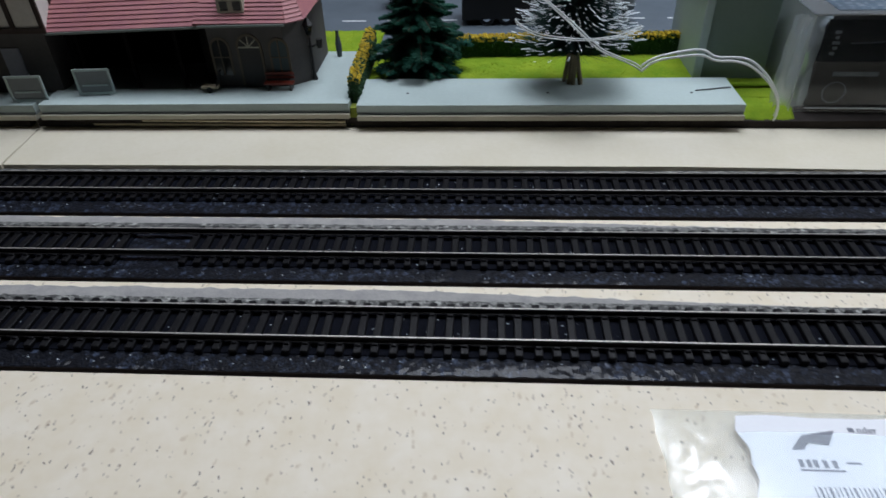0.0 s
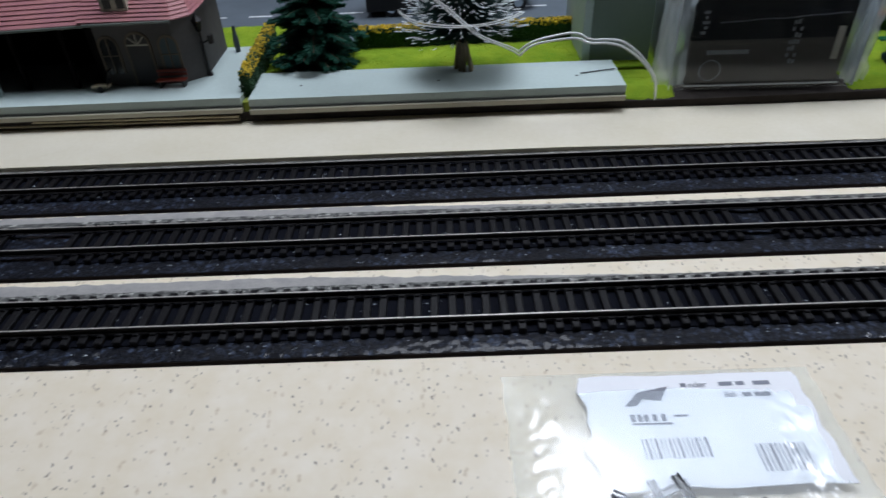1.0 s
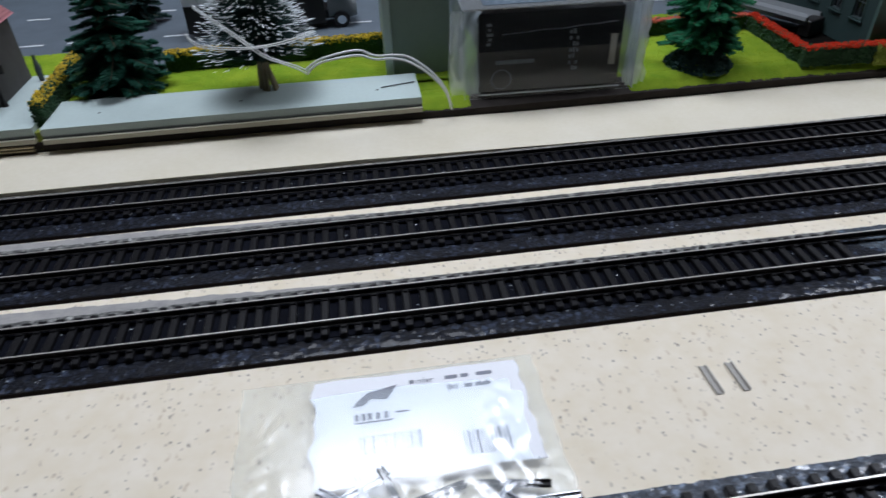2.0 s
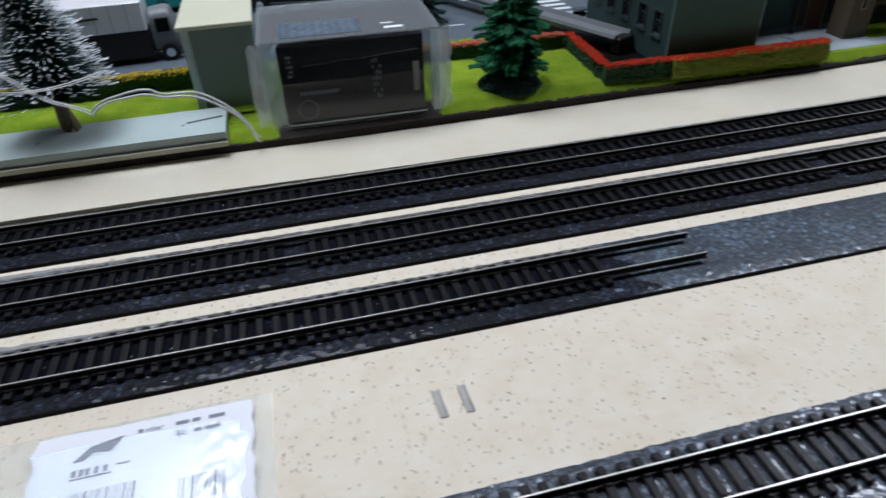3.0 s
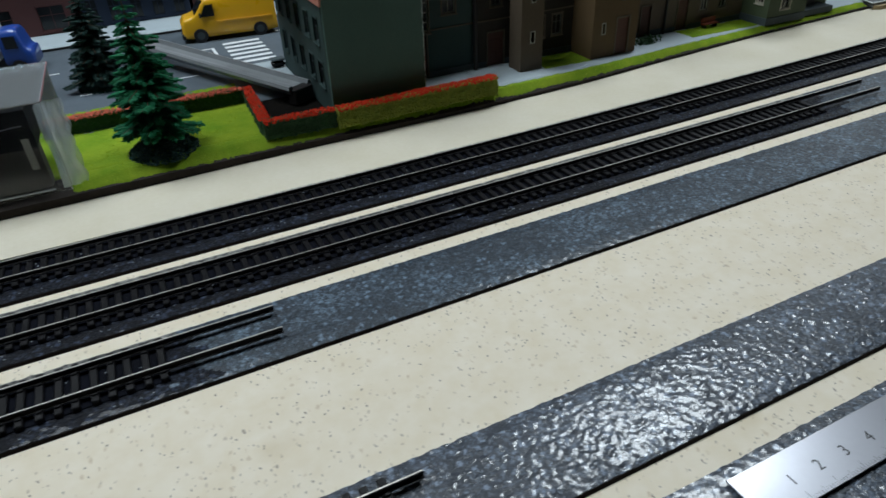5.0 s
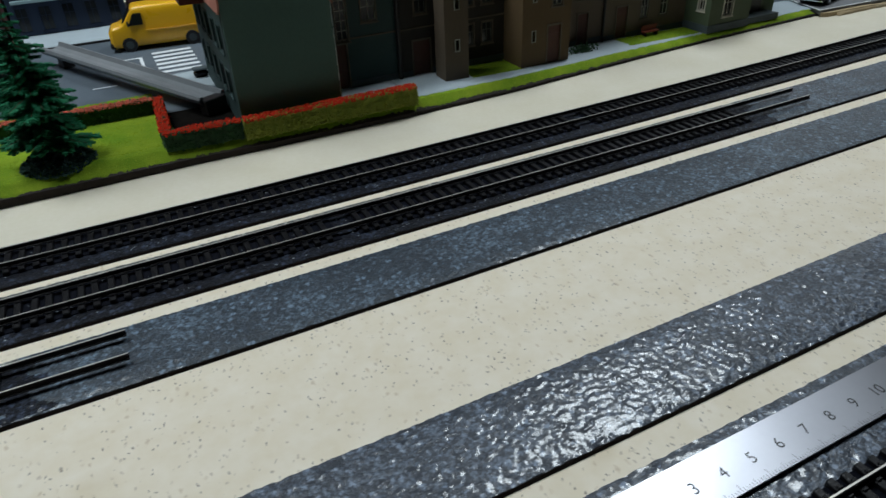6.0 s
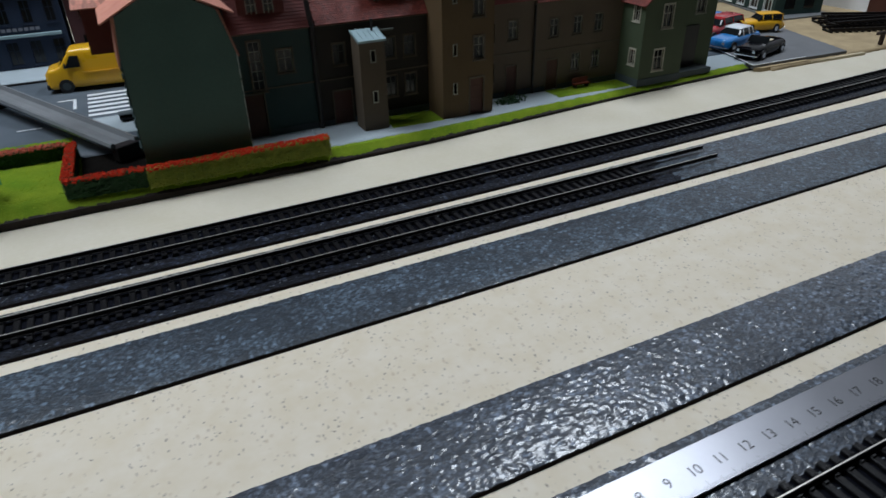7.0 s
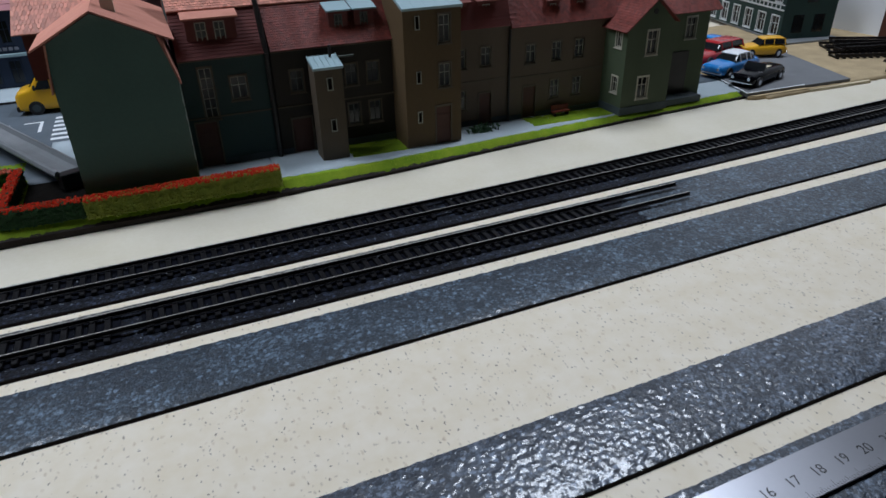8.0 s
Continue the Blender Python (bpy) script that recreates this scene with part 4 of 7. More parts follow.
bars(strips, "bar_code", PRINT_GREY)
x, strips = -12.0, []
for k, wd in enumerate(code + code[:4]):
    strips.append((x, 0.4, x + wd * 0.6, 6.2))
    x += wd * 0.6 + 0.7
bars(strips, "bar_code", PRINT_GREY)
rng = random.Random(4)
for k in range(26):
    bm = blank()
    x, y, a = rng.uniform(-30, 32), rng.uniform(-40, -10), rng.uniform(0, 180)
    m = Matrix.Translation((x, y, rng.uniform(0.8, 2.6))) @ Euler((rng.uniform(-0.2, 0.2), rng.uniform(-0.2, 0.2), radians(a))).to_matrix().to_4x4()
    L = rng.uniform(5, 11)
    box(bm, -L, -0.9, 0, L, 0.9, 0.3, m=m)
    box(bm, -L, -0.9, 0.3, L, -0.6, 1.0, m=m)
    box(bm, -L, 0.6, 0.3, L, 0.9, 1.0, m=m)
    part("metal_piece", bm, STEEL if k % 3 else RAIL_SIDE, bag, "small bent metal fitting")


# ---- platforms ----
def platform(x0, x1, y0, y1, z0, z1, label, holes=(), skew=0.0):
    ob = thing("platform", 0, 0, 0, label, "platform", "station platforms")
    def out(a, b, inset=0.0):
        return [(x0, a + skew), (x1, a), (x1 + inset, b), (x0, b)]
    bm = blank()
    prism(bm, out(y0 + 0.9, y1), "z", z0 + 3.4, z1)
    part("slab", tidy(bm), PLATFORM, ob, "pale grey-green concrete slab")
    bm = blank()
    prism(bm, out(y0 + 1.2, y1), "z", z0 + 1.9, z0 + 3.4)
    part("edge_course", tidy(bm), PLATFORM_SIDE, ob)
    bm = blank()
    prism(bm, out(y0 - 0.6, y1), "z", z0 - 0.3, z0 + 1.9)
    part("footing", tidy(bm), FRAME_CREAM, ob, "pale lower step")
    for hx, hy in holes:
        bm = blank()
        tube(bm, (hx, hy, z1 - 0.3), (hx, hy, z1 + 0.06), 0.75, n=10)
        part("peg_hole", bm, INK, ob)
    return ob


platform(-81.5, 91.5, 279.4, 311.5, 8.4, 15.0, "bare pale station platform with small peg holes", ((-59.3, 294), (6, 294), (71.2, 293.6)))
platform(-233, -85.5, 281.2, 350, 8.6, 15.3, "pale station platform in front of the station", skew=-0.8)
platform(-420, -237, 282, 350, 7.6, 14.3, "pale station platform beside the half-timbered house", skew=1.0)
bm = blank()
box(bm, -85.3, 283, 4, -81.7, 311, 12.6)
whole("platform_gap_filler", bm, HEDGE_LIGHT, "mossy filler strip between two platforms", "edging")
shims = thing("card_shims", 0, 0, 0, "thin stacked card shims under the platform", "packing")
for k in range(3):
    bm = blank()
    prism(bm, [(-234 + k * 24, 282.9 + k * 0.3), (-88, 282.2 - k * 0.2), (-88, 293), (-234, 293)], "z", 2.2 + k * 1.7, 3.0 + k * 1.7)
    part("shim", tidy(bm), CARD, shims)
bm = blank()
tube(bm, (73.2, 295, 15.5), (89.9, 298.5, 15.6), 0.3, n=8)
whole("wire", bm, INK, "thin dark wire lying on the platform", "wire")
for x, y, r, z in ((-209, 293.1, 5, 15.3), (-239.5, 287.4, 4, 14.3)):
    s = thing("platform_sign", x, y, z, "small pale framed platform sign on feet", "sign", "platform signs", rz=r)
    bm = blank()
    box(bm, -8.0, -0.4, 1.0, 8.0, 0.4, 12.6)
    part("panel", bm, GREY_PLASTIC, s)
    for a in ((-8.6, 11.9, 8.6, 13.0), (-8.6, 0.6, 8.6, 1.6), (-8.6, 1.6, -7.6, 11.9), (7.6, 1.6, 8.6, 11.9), (-6.0, 4.6, 6.0, 5.4)):
        bm = blank()
        box(bm, a[0], -0.9, a[1], a[2], -0.35, a[3])
        part("frame_bar", bm, PLATFORM, s)
    for fx in (-6.5, 6.0):
        bm = blank()
        box(bm, fx, -1.2, 0, fx + 0.8, 3.5, 0.9)
        part("foot", bm, PLATFORM, s)


# ---- hedges and trees ----
def clumps(bm, n, rng, where, r0, r1):
    for _ in range(n):
        x, y, z = where(rng)
        r = rng.uniform(r0, r1)
        ax = Euler((rng.uniform(0, 3), rng.uniform(0, 3), rng.uniform(0, 3))).to_matrix()
        pts = [Vector((x, y, z)) + ax @ Vector(p) * r * rng.uniform(0.7, 1.25) for p in ((1, 0, 0), (-1, 0, 0), (0, 1, 0), (0, -1, 0), (0, 0, 1), (0, 0, -1))]
        faces(bm, pts, [(0, 2, 4), (2, 1, 4), (1, 3, 4), (3, 0, 4), (2, 0, 5), (1, 2, 5), (3, 1, 5), (0, 3, 5)])


def hedge(x0, y0, x1, y1, z0, h, w, side, bloom, label, seed, bloom_depth=1.8):
    ob = thing("flower_hedge", x0, y0, z0, label, "hedge", "clipped hedges")
    d = Vector((x1 - x0, y1 - y0, 0))
    L = d.length
    ob.matrix_basis = place(x0, y0, z0, 0, 0, math.degrees(math.atan2(d.y, d.x)))
    rng = random.Random(seed)
    bm = blank()
    soft_box(bm, 0, -w / 2 + 0.7, 0, L, w / 2 - 0.7, h - 0.8, 0.6)

    def skin(r):
        k = r.random() * (2 * h + w)
        x = r.uniform(0, L)
        if k < h:
            return x, -w / 2 + r.uniform(-0.2, 0.9), k
        if k < 2 * h:
            return x, w / 2 - r.uniform(-0.2, 0.9), k - h
        return x, r.uniform(-w / 2, w / 2), h - r.uniform(0, 1)
    clumps(bm, int(L * (2 * h + w) * 0.75), rng, skin, 0.45, 0.95)
    clumps(bm, int(w * h * 3), rng, lambda r: (r.choice((0.2, L - 0.2)), r.uniform(-w / 2, w / 2), r.uniform(0, h)), 0.45, 0.9)
    part("foliage", bm, side, ob)
    bm = blank()
    clumps(bm, int(L * w * 3.0), rng, lambda r: (r.uniform(0, L), r.uniform(-w / 2 - 0.4, w / 2 + 0.4), h + r.uniform(-bloom_depth * 0.6, 0.5)), 0.4, 0.85)
    part("flowering_top", bm, bloom, ob, "dense small coloured blooms")
    return ob


hedge(333, 291.2, 433, 291.0, 7.4, 11.0, 6.0, HEDGE_LIGHT, BLOOM_RED, "olive clipped hedge topped with red blooms", 11)
hedge(293, 294, 332, 292.5, 8.2, 10.4, 5.0, HEDGE_DARK, BLOOM_RED, "dark green hedge topped with red blooms", 12)
hedge(295, 297, 297, 353, 9.0, 9.6, 5.0, HEDGE_DARK, BLOOM_RED, "dark green hedge topped with red blooms", 13)
hedge(186, 357, 294, 354, 9.0, 9.4, 5.0, HEDGE_DARK, BLOOM_PINK, "dark green hedge topped with salmon blooms", 14)
hedge(-39, 351, 108, 355, 10.0, 12.5, 5.5, HEDGE_DARK, BLOOM_YELLOW, "dark green hedge topped with yellow blooms", 15, 3.5)
hedge(-83.6, 288.5, -85.4, 360, 11.6, 13, 4.6, HEDGE_DARK, BLOOM_YELLOW, "dark green hedge topped with yellow blooms", 16, 5.0)


def conifer(x, y, z, height, radius, bare, leaf, label, seed, rz=0, foot=0.0):
    """Tiers of drooping limbs set with flat needle fronds."""
    ob = thing("conifer_tree", x, y, z, label, "tree", "model trees", rz=rz)
    bm = blank()
    for k in range(6):
        a, b = k / 6, (k + 1) / 6
        tube(bm, (0, 0, height * 0.96 * a), (0, 0, height * 0.96 * b), 2.0 * (1 - a) + 0.3, 2.0 * (1 - b) + 0.3, 8)
    part("trunk", bm, BARK, ob)
    rng = random.Random(seed)
    limbs, bm = blank(), blank()
    t = 0.0
    while t < 1.0:
        zc = bare + (height - bare) * t
        R = radius * (1 - t) ** 0.85 * rng.uniform(0.78, 1.08) + 1.2
        n = max(4, int(9 - 5 * t))
        off = rng.uniform(0, 6.28)
        for k in range(n):
            a = off + 6.283 * k / n + rng.uniform(-0.25, 0.25)
            L = R * rng.uniform(0.72, 1.12)
            droop = -0.28 * L * rng.uniform(0.6, 1.3) + 0.12 * L
            tip = Vector((L * math.cos(a), L * math.sin(a), zc + droop))
            root = Vector((0, 0, zc))
            tube(limbs, root, tip, 0.45, 0.12, 5, caps=False)
            side = Vector((-math.sin(a), math.cos(a), 0))
            m = int(7 + L * 1.1)
            for j in range(m):
                f = (j + 0.6) / m
                c = root.lerp(tip, 0.12 + 0.88 * f)
                wd = (0.36 * L) * (1 - 0.62 * f) + 0.9
                for s in (-1, 1):
                    for u in range(4):
                        d = (side * s + (tip - root).normalized() * rng.uniform(0.3, 0.9) + Vector((0, 0, rng.uniform(-0.35, 0.25)))).normalized()
                        q = c + d * wd * rng.uniform(0.55, 1.05)
                        h = d.cross(Vector((0, 0, 1))).normalized() * rng.uniform(0.3, 0.62)
                        mid = c.lerp(q, 0.5) + Vector((0, 0, rng.uniform(0.1, 0.5)))
                        faces(bm, [c, mid + h, q, mid - h, c.lerp(q, 0.55) - Vector((0, 0, 0.5))], [(0, 1, 2, 3), (0, 4, 2), (0, 3, 4), (2, 4, 1)])
        t += 0.05 * rng.uniform(0.85, 1.15)
    part("branchwork", limbs, BARK, ob)
    part("crown", bm, leaf, ob, "dense drooping green needle fronds")
    if foot:
        bm = blank()
        for _ in range(2600):
            a, r = rng.uniform(0, 6.283), foot * rng.random() ** 0.6
            h = 10.0 * (1 - (r / foot) ** 2) * rng.uniform(0.6, 1.0) + 0.2
            c = Vector((r * math.cos(a), r * math.sin(a), h))
            d = Vector((rng.uniform(-1, 1), rng.uniform(-1, 1), rng.uniform(0.1, 0.8))) * 1.3
            w_ = d.cross(Vector((0, 0, 1))).normalized() * 0.6
            faces(bm, [c - d, c + w_, c + d, c - w_, c - Vector((0, 0, 1.2))], [(0, 1, 2, 3), (0, 4, 1), (2, 4, 3), (1, 4, 2), (3, 4, 0)])
        part("moss_foot", bm, LEAF_DEEP, ob, "dark mossy mound round the trunk")
    return ob


conifer(243, 306.5, 9.4, 78, 23, 14, LEAF, "deep green model conifer with drooping branches", 21, foot=17.5)
conifer(220, 434, 9.2, 64, 19, 9, LEAF_DEEP, "dark green model conifer beside the street", 22, 30, 15.5)
conifer(-56, 329, 10.6, 80, 25, 3, LEAF_DARK, "dense dark green model conifer behind the platform", 23, 70)
conifer(-75, 452, 9.2, 60, 15, 6, LEAF_DEEP, "dark green model conifer across the street", 24, 10)


def snow_tree(x, y, z, label):
    ob = thing("snowy_tree", x, y, z, label, "tree", "model trees")
    bm = blank()
    tube(bm, (0, 0, 0.5), (0, 0, 82), 1.3, 0.5, 8)
    part("trunk", bm, BARK, ob)
    bm = blank()
    for a, lean in ((0.3, 5.0), (1.4, 3.0), (2.4, 4.2), (4.1, 2.2), (4.9, 3.6), (5.6, 5.4)):
        tube(bm, (lean * math.cos(a), lean * 0.7 * math.sin(a), 0), (1.6 * math.cos(a + 0.6), 1.2 * math.sin(a + 0.6), 14), 1.0, 1.3, 7)
    part("stand", bm, material("pale_wood", (0.30, 0.24, 0.14), 0.7, var=0.4, scale=200), ob, "rough wooden foot")
    rng = random.Random(31)
    dark, tips = blank(), blank()
    for k in range(5600):
        t = rng.random() ** 0.9
        zc = 15 + 66 * t
        R = 29 * (1 - t) ** 0.75 * rng.uniform(0.7, 1.06) + 1.5
        a = rng.uniform(0, 6.283)
        up = rng.uniform(-0.12 if t > 0.2 else 0.04, 0.35)
        d = Vector((math.cos(a), math.sin(a), up))
        p, q = Vector((0, 0, zc)), Vector((0, 0, zc)) + d * R
        s = Vector((-math.sin(a), math.cos(a), 0)) * 0.26
        u = Vector((0, 0, 0.26))
        faces(dark, [p - s, p + s, p + u, q], [(0, 1, 3), (1, 2, 3), (2, 0, 3)])
        if rng.random() < 0.32:
            e = p.lerp(q, rng.uniform(0.80, 0.94))
            w = rng.uniform(0.8, 1.7)
            s2, u2 = s * w, u * w
            f = p.lerp(q, 1.01)
            faces(tips, [e - s2 * 0.6, e + s2 * 0.6, e + u2, f + u2 * 0.7, f - s2, f + s2], [(0, 1, 5, 4), (1, 2, 3, 5), (2, 0, 4, 3), (4, 5, 3), (0, 2, 1)])
    part("brush", dark, LEAF_DEEP, ob, "dark green brush bristles")
    part("snow_flock", tips, SNOW, ob, "white flocked bristle ends")
    return ob


snow_tree(17.7, 306, 15.0, "dark bottle-brush tree flocked with white snow")


def cable(name, pts, r, mat, label):
    """Two thin clear strands running side by side."""
    cu = bpy.data.curves.new(name, "CURVE")
    cu.dimensions, cu.bevel_depth, cu.bevel_resolution, cu.resolution_u = "3D", r * 0.42 * K, 3, 10
    for k, side in enumerate((-1, 1)):
        sp = cu.splines.new("NURBS")
        sp.points.add(len(pts) - 1)
        for n, (p, q) in enumerate(zip(sp.points, pts)):
            gap = side * r * (0.62 + 0.25 * math.sin(n * 1.9 + k))
            p.co = (q[0] * K, (q[1] + gap * 0.5) * K, (q[2] + gap) * K, 1)
        sp.use_endpoint_u, sp.order_u = True, 3
    ob = new(name, cu)
    cu.materials.append(mat)
    return tagged(ob, label, "cable")


cable("clear_tube", [(106.4, 283.8, 7.0), (105.2, 280.0, 9.8), (103.4, 276.5, 18.4), (96.8, 275.0, 27.7), (86.3, 273.0, 36.8), (78.5, 272.0, 38.9), (70.2, 271.0, 38.7), (64.9, 270.5, 42.5), (54.0, 270.0, 41.6), (44.4, 269.5, 39.5), (41.0, 269.0, 35.9)], 1.25, CABLE, "milky clear tube arching down to the board")
cable("clear_tube", [(41.2, 269.0, 35.5), (38.3, 270.0, 37.5), (32.7, 271.0, 39.5), (23.6, 273.0, 42.4), (14.2, 275.0, 50.9), (5.6, 277.0, 57.7), (-2.5, 280.0, 63.6)], 0.8, CABLE, "milky clear tube winding into the snowy tree")
cable("clear_tube", [(44.1, 292.0, 45.6), (36.3, 280.0, 46.5), (22.6, 273.0, 46.7), (9.0, 272.0, 47.3), (-5.6, 276.0, 48.5), (-10.4, 290.0, 49.5)], 0.6, CABLE, "thin milky tube looped round the snowy tree")
# ---- clear package with a printed insert ----
pack = thing("clear_package", 156, 286.6, 8.3, "clear plastic display box with a dark printed card", "package", rz=-1.5)
bm = blank()
W, D, H = 42.5, 62, 43
for q in ((-W, 0, -W + 0.4, D), (W - 0.4, 0, W, D), (-W + 0.4, 0, W - 0.4, 0.4), (-W + 0.4, D - 0.4, W - 0.4, D)):
    bm = blank()
    box(bm, q[0], q[1], 0, q[2], q[3], H)
    o = part("side_sheet", bm, SHEET if q[2] - q[0] > 1 else FOLD, pack, "thin clear plastic wall")
    o.visible_shadow = False
bm = blank()
soft_box(bm, -W - 1, -1.5, H, W + 1, D + 1, H + 0.9, 0.3)
o = part("lid", bm, LID, pack, "clear lid with bright edges")
o.visible_shadow = False
for side, x in ((-1, -W - 6.5), (1, W - 3.5)):
    NX, NZ = 12, 30
    for layer in range(2):
        verts = []
        for k in range(NZ + 1):
            for i in range(NX + 1):
                u, w_ = i / NX, k / NZ
                q = Vector((u * 3.0, w_ * 1.6, 3.1 * side + layer * 5))
                rag = 1 + 0.25 * noise.noise(Vector((w_ * 5, side, layer)))
                verts.append((x + (15.5 if side < 0 else 10.5) * u * rag + 1.2 * noise.noise(q), 2 + layer * 4 + 3.0 * noise.noise(q * 1.7) + 1.1 * noise.noise(q * 5.3) + 3 * u, 0.6 + (H - 2.5) * w_))
        bm = blank()
        faces(bm, verts, [(k * (NX + 1) + i, k * (NX + 1) + i + 1, (k + 1) * (NX + 1) + i + 1, (k + 1) * (NX + 1) + i) for k in range(NZ) for i in range(NX)])
        o = part("side_fold", bm, FOLD, pack, "crinkled clear side fold", True)
        o.visible_shadow = False
NX, NZ = 48, 30
verts = []
for k in range(NZ + 1):
    for i in range(NX + 1):
        u, w_ = -W + 1 + (2 * W - 2) * i / NX, 1 + (H - 2) * k / NZ
        hi_ = min(1.0, max(0.0, (w_ - 18) / 8))
        ridge = abs(noise.noise(Vector((u * 0.045, w_ * 0.22, 1.7)))) + 0.5 * abs(noise.noise(Vector((u * 0.12, w_ * 0.4 + u * 0.02, 4.1))))
        verts.append((u, 1.6 - 0.9 * hi_ * ridge + 0.08 * noise.noise(Vector((u * 0.1, w_ * 0.1, 3))), w_))
bm = blank()
faces(bm, verts, [(k * (NX + 1) + i, k * (NX + 1) + i + 1, (k + 1) * (NX + 1) + i + 1, (k + 1) * (NX + 1) + i) for k in range(NZ) for i in range(NX)])
o = part("inner_wrap", bm, CRINKLE, pack, "crinkled clear inner wrapping", True)
o.visible_shadow = False
bm = blank()
box(bm, -35, 3.0, 2.2, 35, 12, 22)
part("card_lower", bm, PACK_GREY, pack, "grey printed lower half of the card")
bm = blank()
box(bm, -35, 3.2, 22, 35, 48, 40)
part("card_upper", bm, PACK_DARK, pack, "black printed upper half of the card")
bm = blank()
box(bm, -33, 3, H + 1.0, 6, 26, H + 1.1)
part("top_label", bm, material("top_label_blue", (0.10, 0.145, 0.19), 0.4, var=0.4, scale=90), pack, "blue-grey printed sticker on the lid")
bm = blank()
for k in range(6):
    for n in range(9):
        box(bm, -31 + n * 4.0, 4.4 + k * 3.6, H + 1.12, -31 + n * 4.0 + 1.3 + (n * k % 3) * 0.8, 4.4 + k * 3.6 + 1.1 + (n + k) % 2, H + 1.16)
part("top_print", bm, FAR_PAVING, pack, "rows of pale unreadable print")
bm = blank()
box(bm, 17, 4, H + 1.0, 26, 7, H + 1.08)
box(bm, 16, 12, H + 1.0, 22, 13.2, H + 1.08)
part("lid_tape", bm, PAPER, pack, "small white sticker")
bm = blank()
for k in range(7):
    for n in range(3):
        if (k * 5 + n * 3) % 4:
            box(bm, 9.0 + n * 1.7, 2.7, 10.5 + k * 3.0, 10.2 + n * 1.7, 2.95, 12.2 + k * 3.0 + (n % 2) * 0.5)
box(bm, -27, 2.7, 15.6, -8, 2.95, 17.5)
for k in range(5):
    box(bm, -31.5 + 0.9 * (k % 2), 2.8, 25 + 2.3 * k, -29.4 + 0.5 * (k % 3), 3.05, 26.3 + 2.3 * k)
part("front_print", bm, GREY_PLASTIC, pack, "column of pale unreadable print")
bm = blank()
box(bm, 29.5, 2.5, 12, 32.5, 2.98, 27)
part("front_tab", bm, FRAME_CREAM, pack, "cream paper tab")
bm = blank()
box(bm, -35.4, 0.6, 1.2, 35.4, 1.2, 1.8)
crease = [(x, 2.2, 31.5 + 0.05 * x + 1.2 * noise.noise(Vector((x * 0.09, 1, 2)))) for x in range(-24, 36, 4)]
for p, q in zip(crease, crease[1:]):
    tube(bm, p, q, 0.22, n=5)
part("bright_fold", bm, STEEL, pack, "bright folded plastic edge")
bm = blank()
for k in range(20):
    a, b = 6.283 * k / 20, 6.283 * (k + 1) / 20
    p = [(-24 + r * math.cos(t), 2.85, 8 + r * math.sin(t)) for t in (a, b) for r in (4.6, 5.1)]
    faces(bm, p, [(0, 1, 3, 2)])
part("printed_ring", bm, GREY_PLASTIC, pack)

house = thing("flat_roofed_box", 113, 344, 9.4, "plain grey-green card block with a cream roof", "building")
bm = blank()
soft_box(bm, -34, -26, 0, -1.5, 26, 44, 0.4)
part("wall", bm, BLOCK_WALL, house)
bm = blank()
soft_box(bm, -37, -30, 44, -0.8, 27, 46.2, 0.4)
part("roof", bm, BLOCK_TOP, house, "cream card roof")
# Pale strip added at the corner for a hanging clear film's edge.
bm = blank()
soft_box(bm, -35.6, -27.4, 0, -31.6, -26.1, 43.9, 0.4)
part("corner_strip", bm, PLATFORM, house, "pale strip standing in for a clear film edge")
bm = blank()
box(bm, -34.7, -25.9, 0.2, -34.03, 25.9, 43.8)
part("side_panel", bm, PLATFORM, house, "pale side panel")


# ---- vehicles ----
def wheel(parent, x, y, r, w=3.0, hub=None):
    bm = blank()
    tube(bm, (x, y - w / 2, r), (x, y + w / 2, r), r, n=18)
    t = part("wheel", bm, RUBBER, parent, "black tyre")
    bm = blank()
    s = -1 if y < 0 else 1
    tube(bm, (x, y + s * (w / 2 - 0.3), r), (x, y + s * (w / 2 + 0.15), r), r * 0.55, n=14)
    part("rim", bm, hub or CHROME, t, "dark rim" if hub else "silver rim")


def loft(bm, stations, square=0.5, rings=26, n=20):
    """A rounded shell through stations along x: (x, bottom, top, half width below, half width above), eased from one to the next."""
    def ease(t):
        k = min(len(stations) - 2, int(t))
        f = t - k
        s0, s1, s2, s3 = (stations[min(len(stations) - 1, max(0, k + i))] for i in (-1, 0, 1, 2))
        return [b + 0.5 * f * (c - a + f * (2 * a - 5 * b + 4 * c - d + f * (3 * (b - c) + d - a))) if i else b + (c - b) * f for i, (a, b, c, d) in enumerate(zip(s0, s1, s2, s3))]
    pts = []
    for r in range(rings + 1):
        x, zb, zt, wb, wt = ease((len(stations) - 1) * r / rings)
        for k in range(n):
            a = 2 * math.pi * k / n + math.pi / n
            c, d = math.cos(a), math.sin(a)
            u = math.copysign(abs(c) ** square, c)
            v = 0.5 + 0.5 * math.copysign(abs(d) ** square, d)
            pts.append((x, u * (wb + (wt - wb) * v), zb + (zt - zb) * v))
    q = [(k * n + i, (k + 1) * n + i, (k + 1) * n + (i + 1) % n, k * n + (i + 1) % n) for k in range(rings) for i in range(n)]
    q += [tuple(range(n)), tuple(range(rings * n, (rings + 1) * n))[::-1]]
    faces(bm, pts, q)
    tidy(bm)


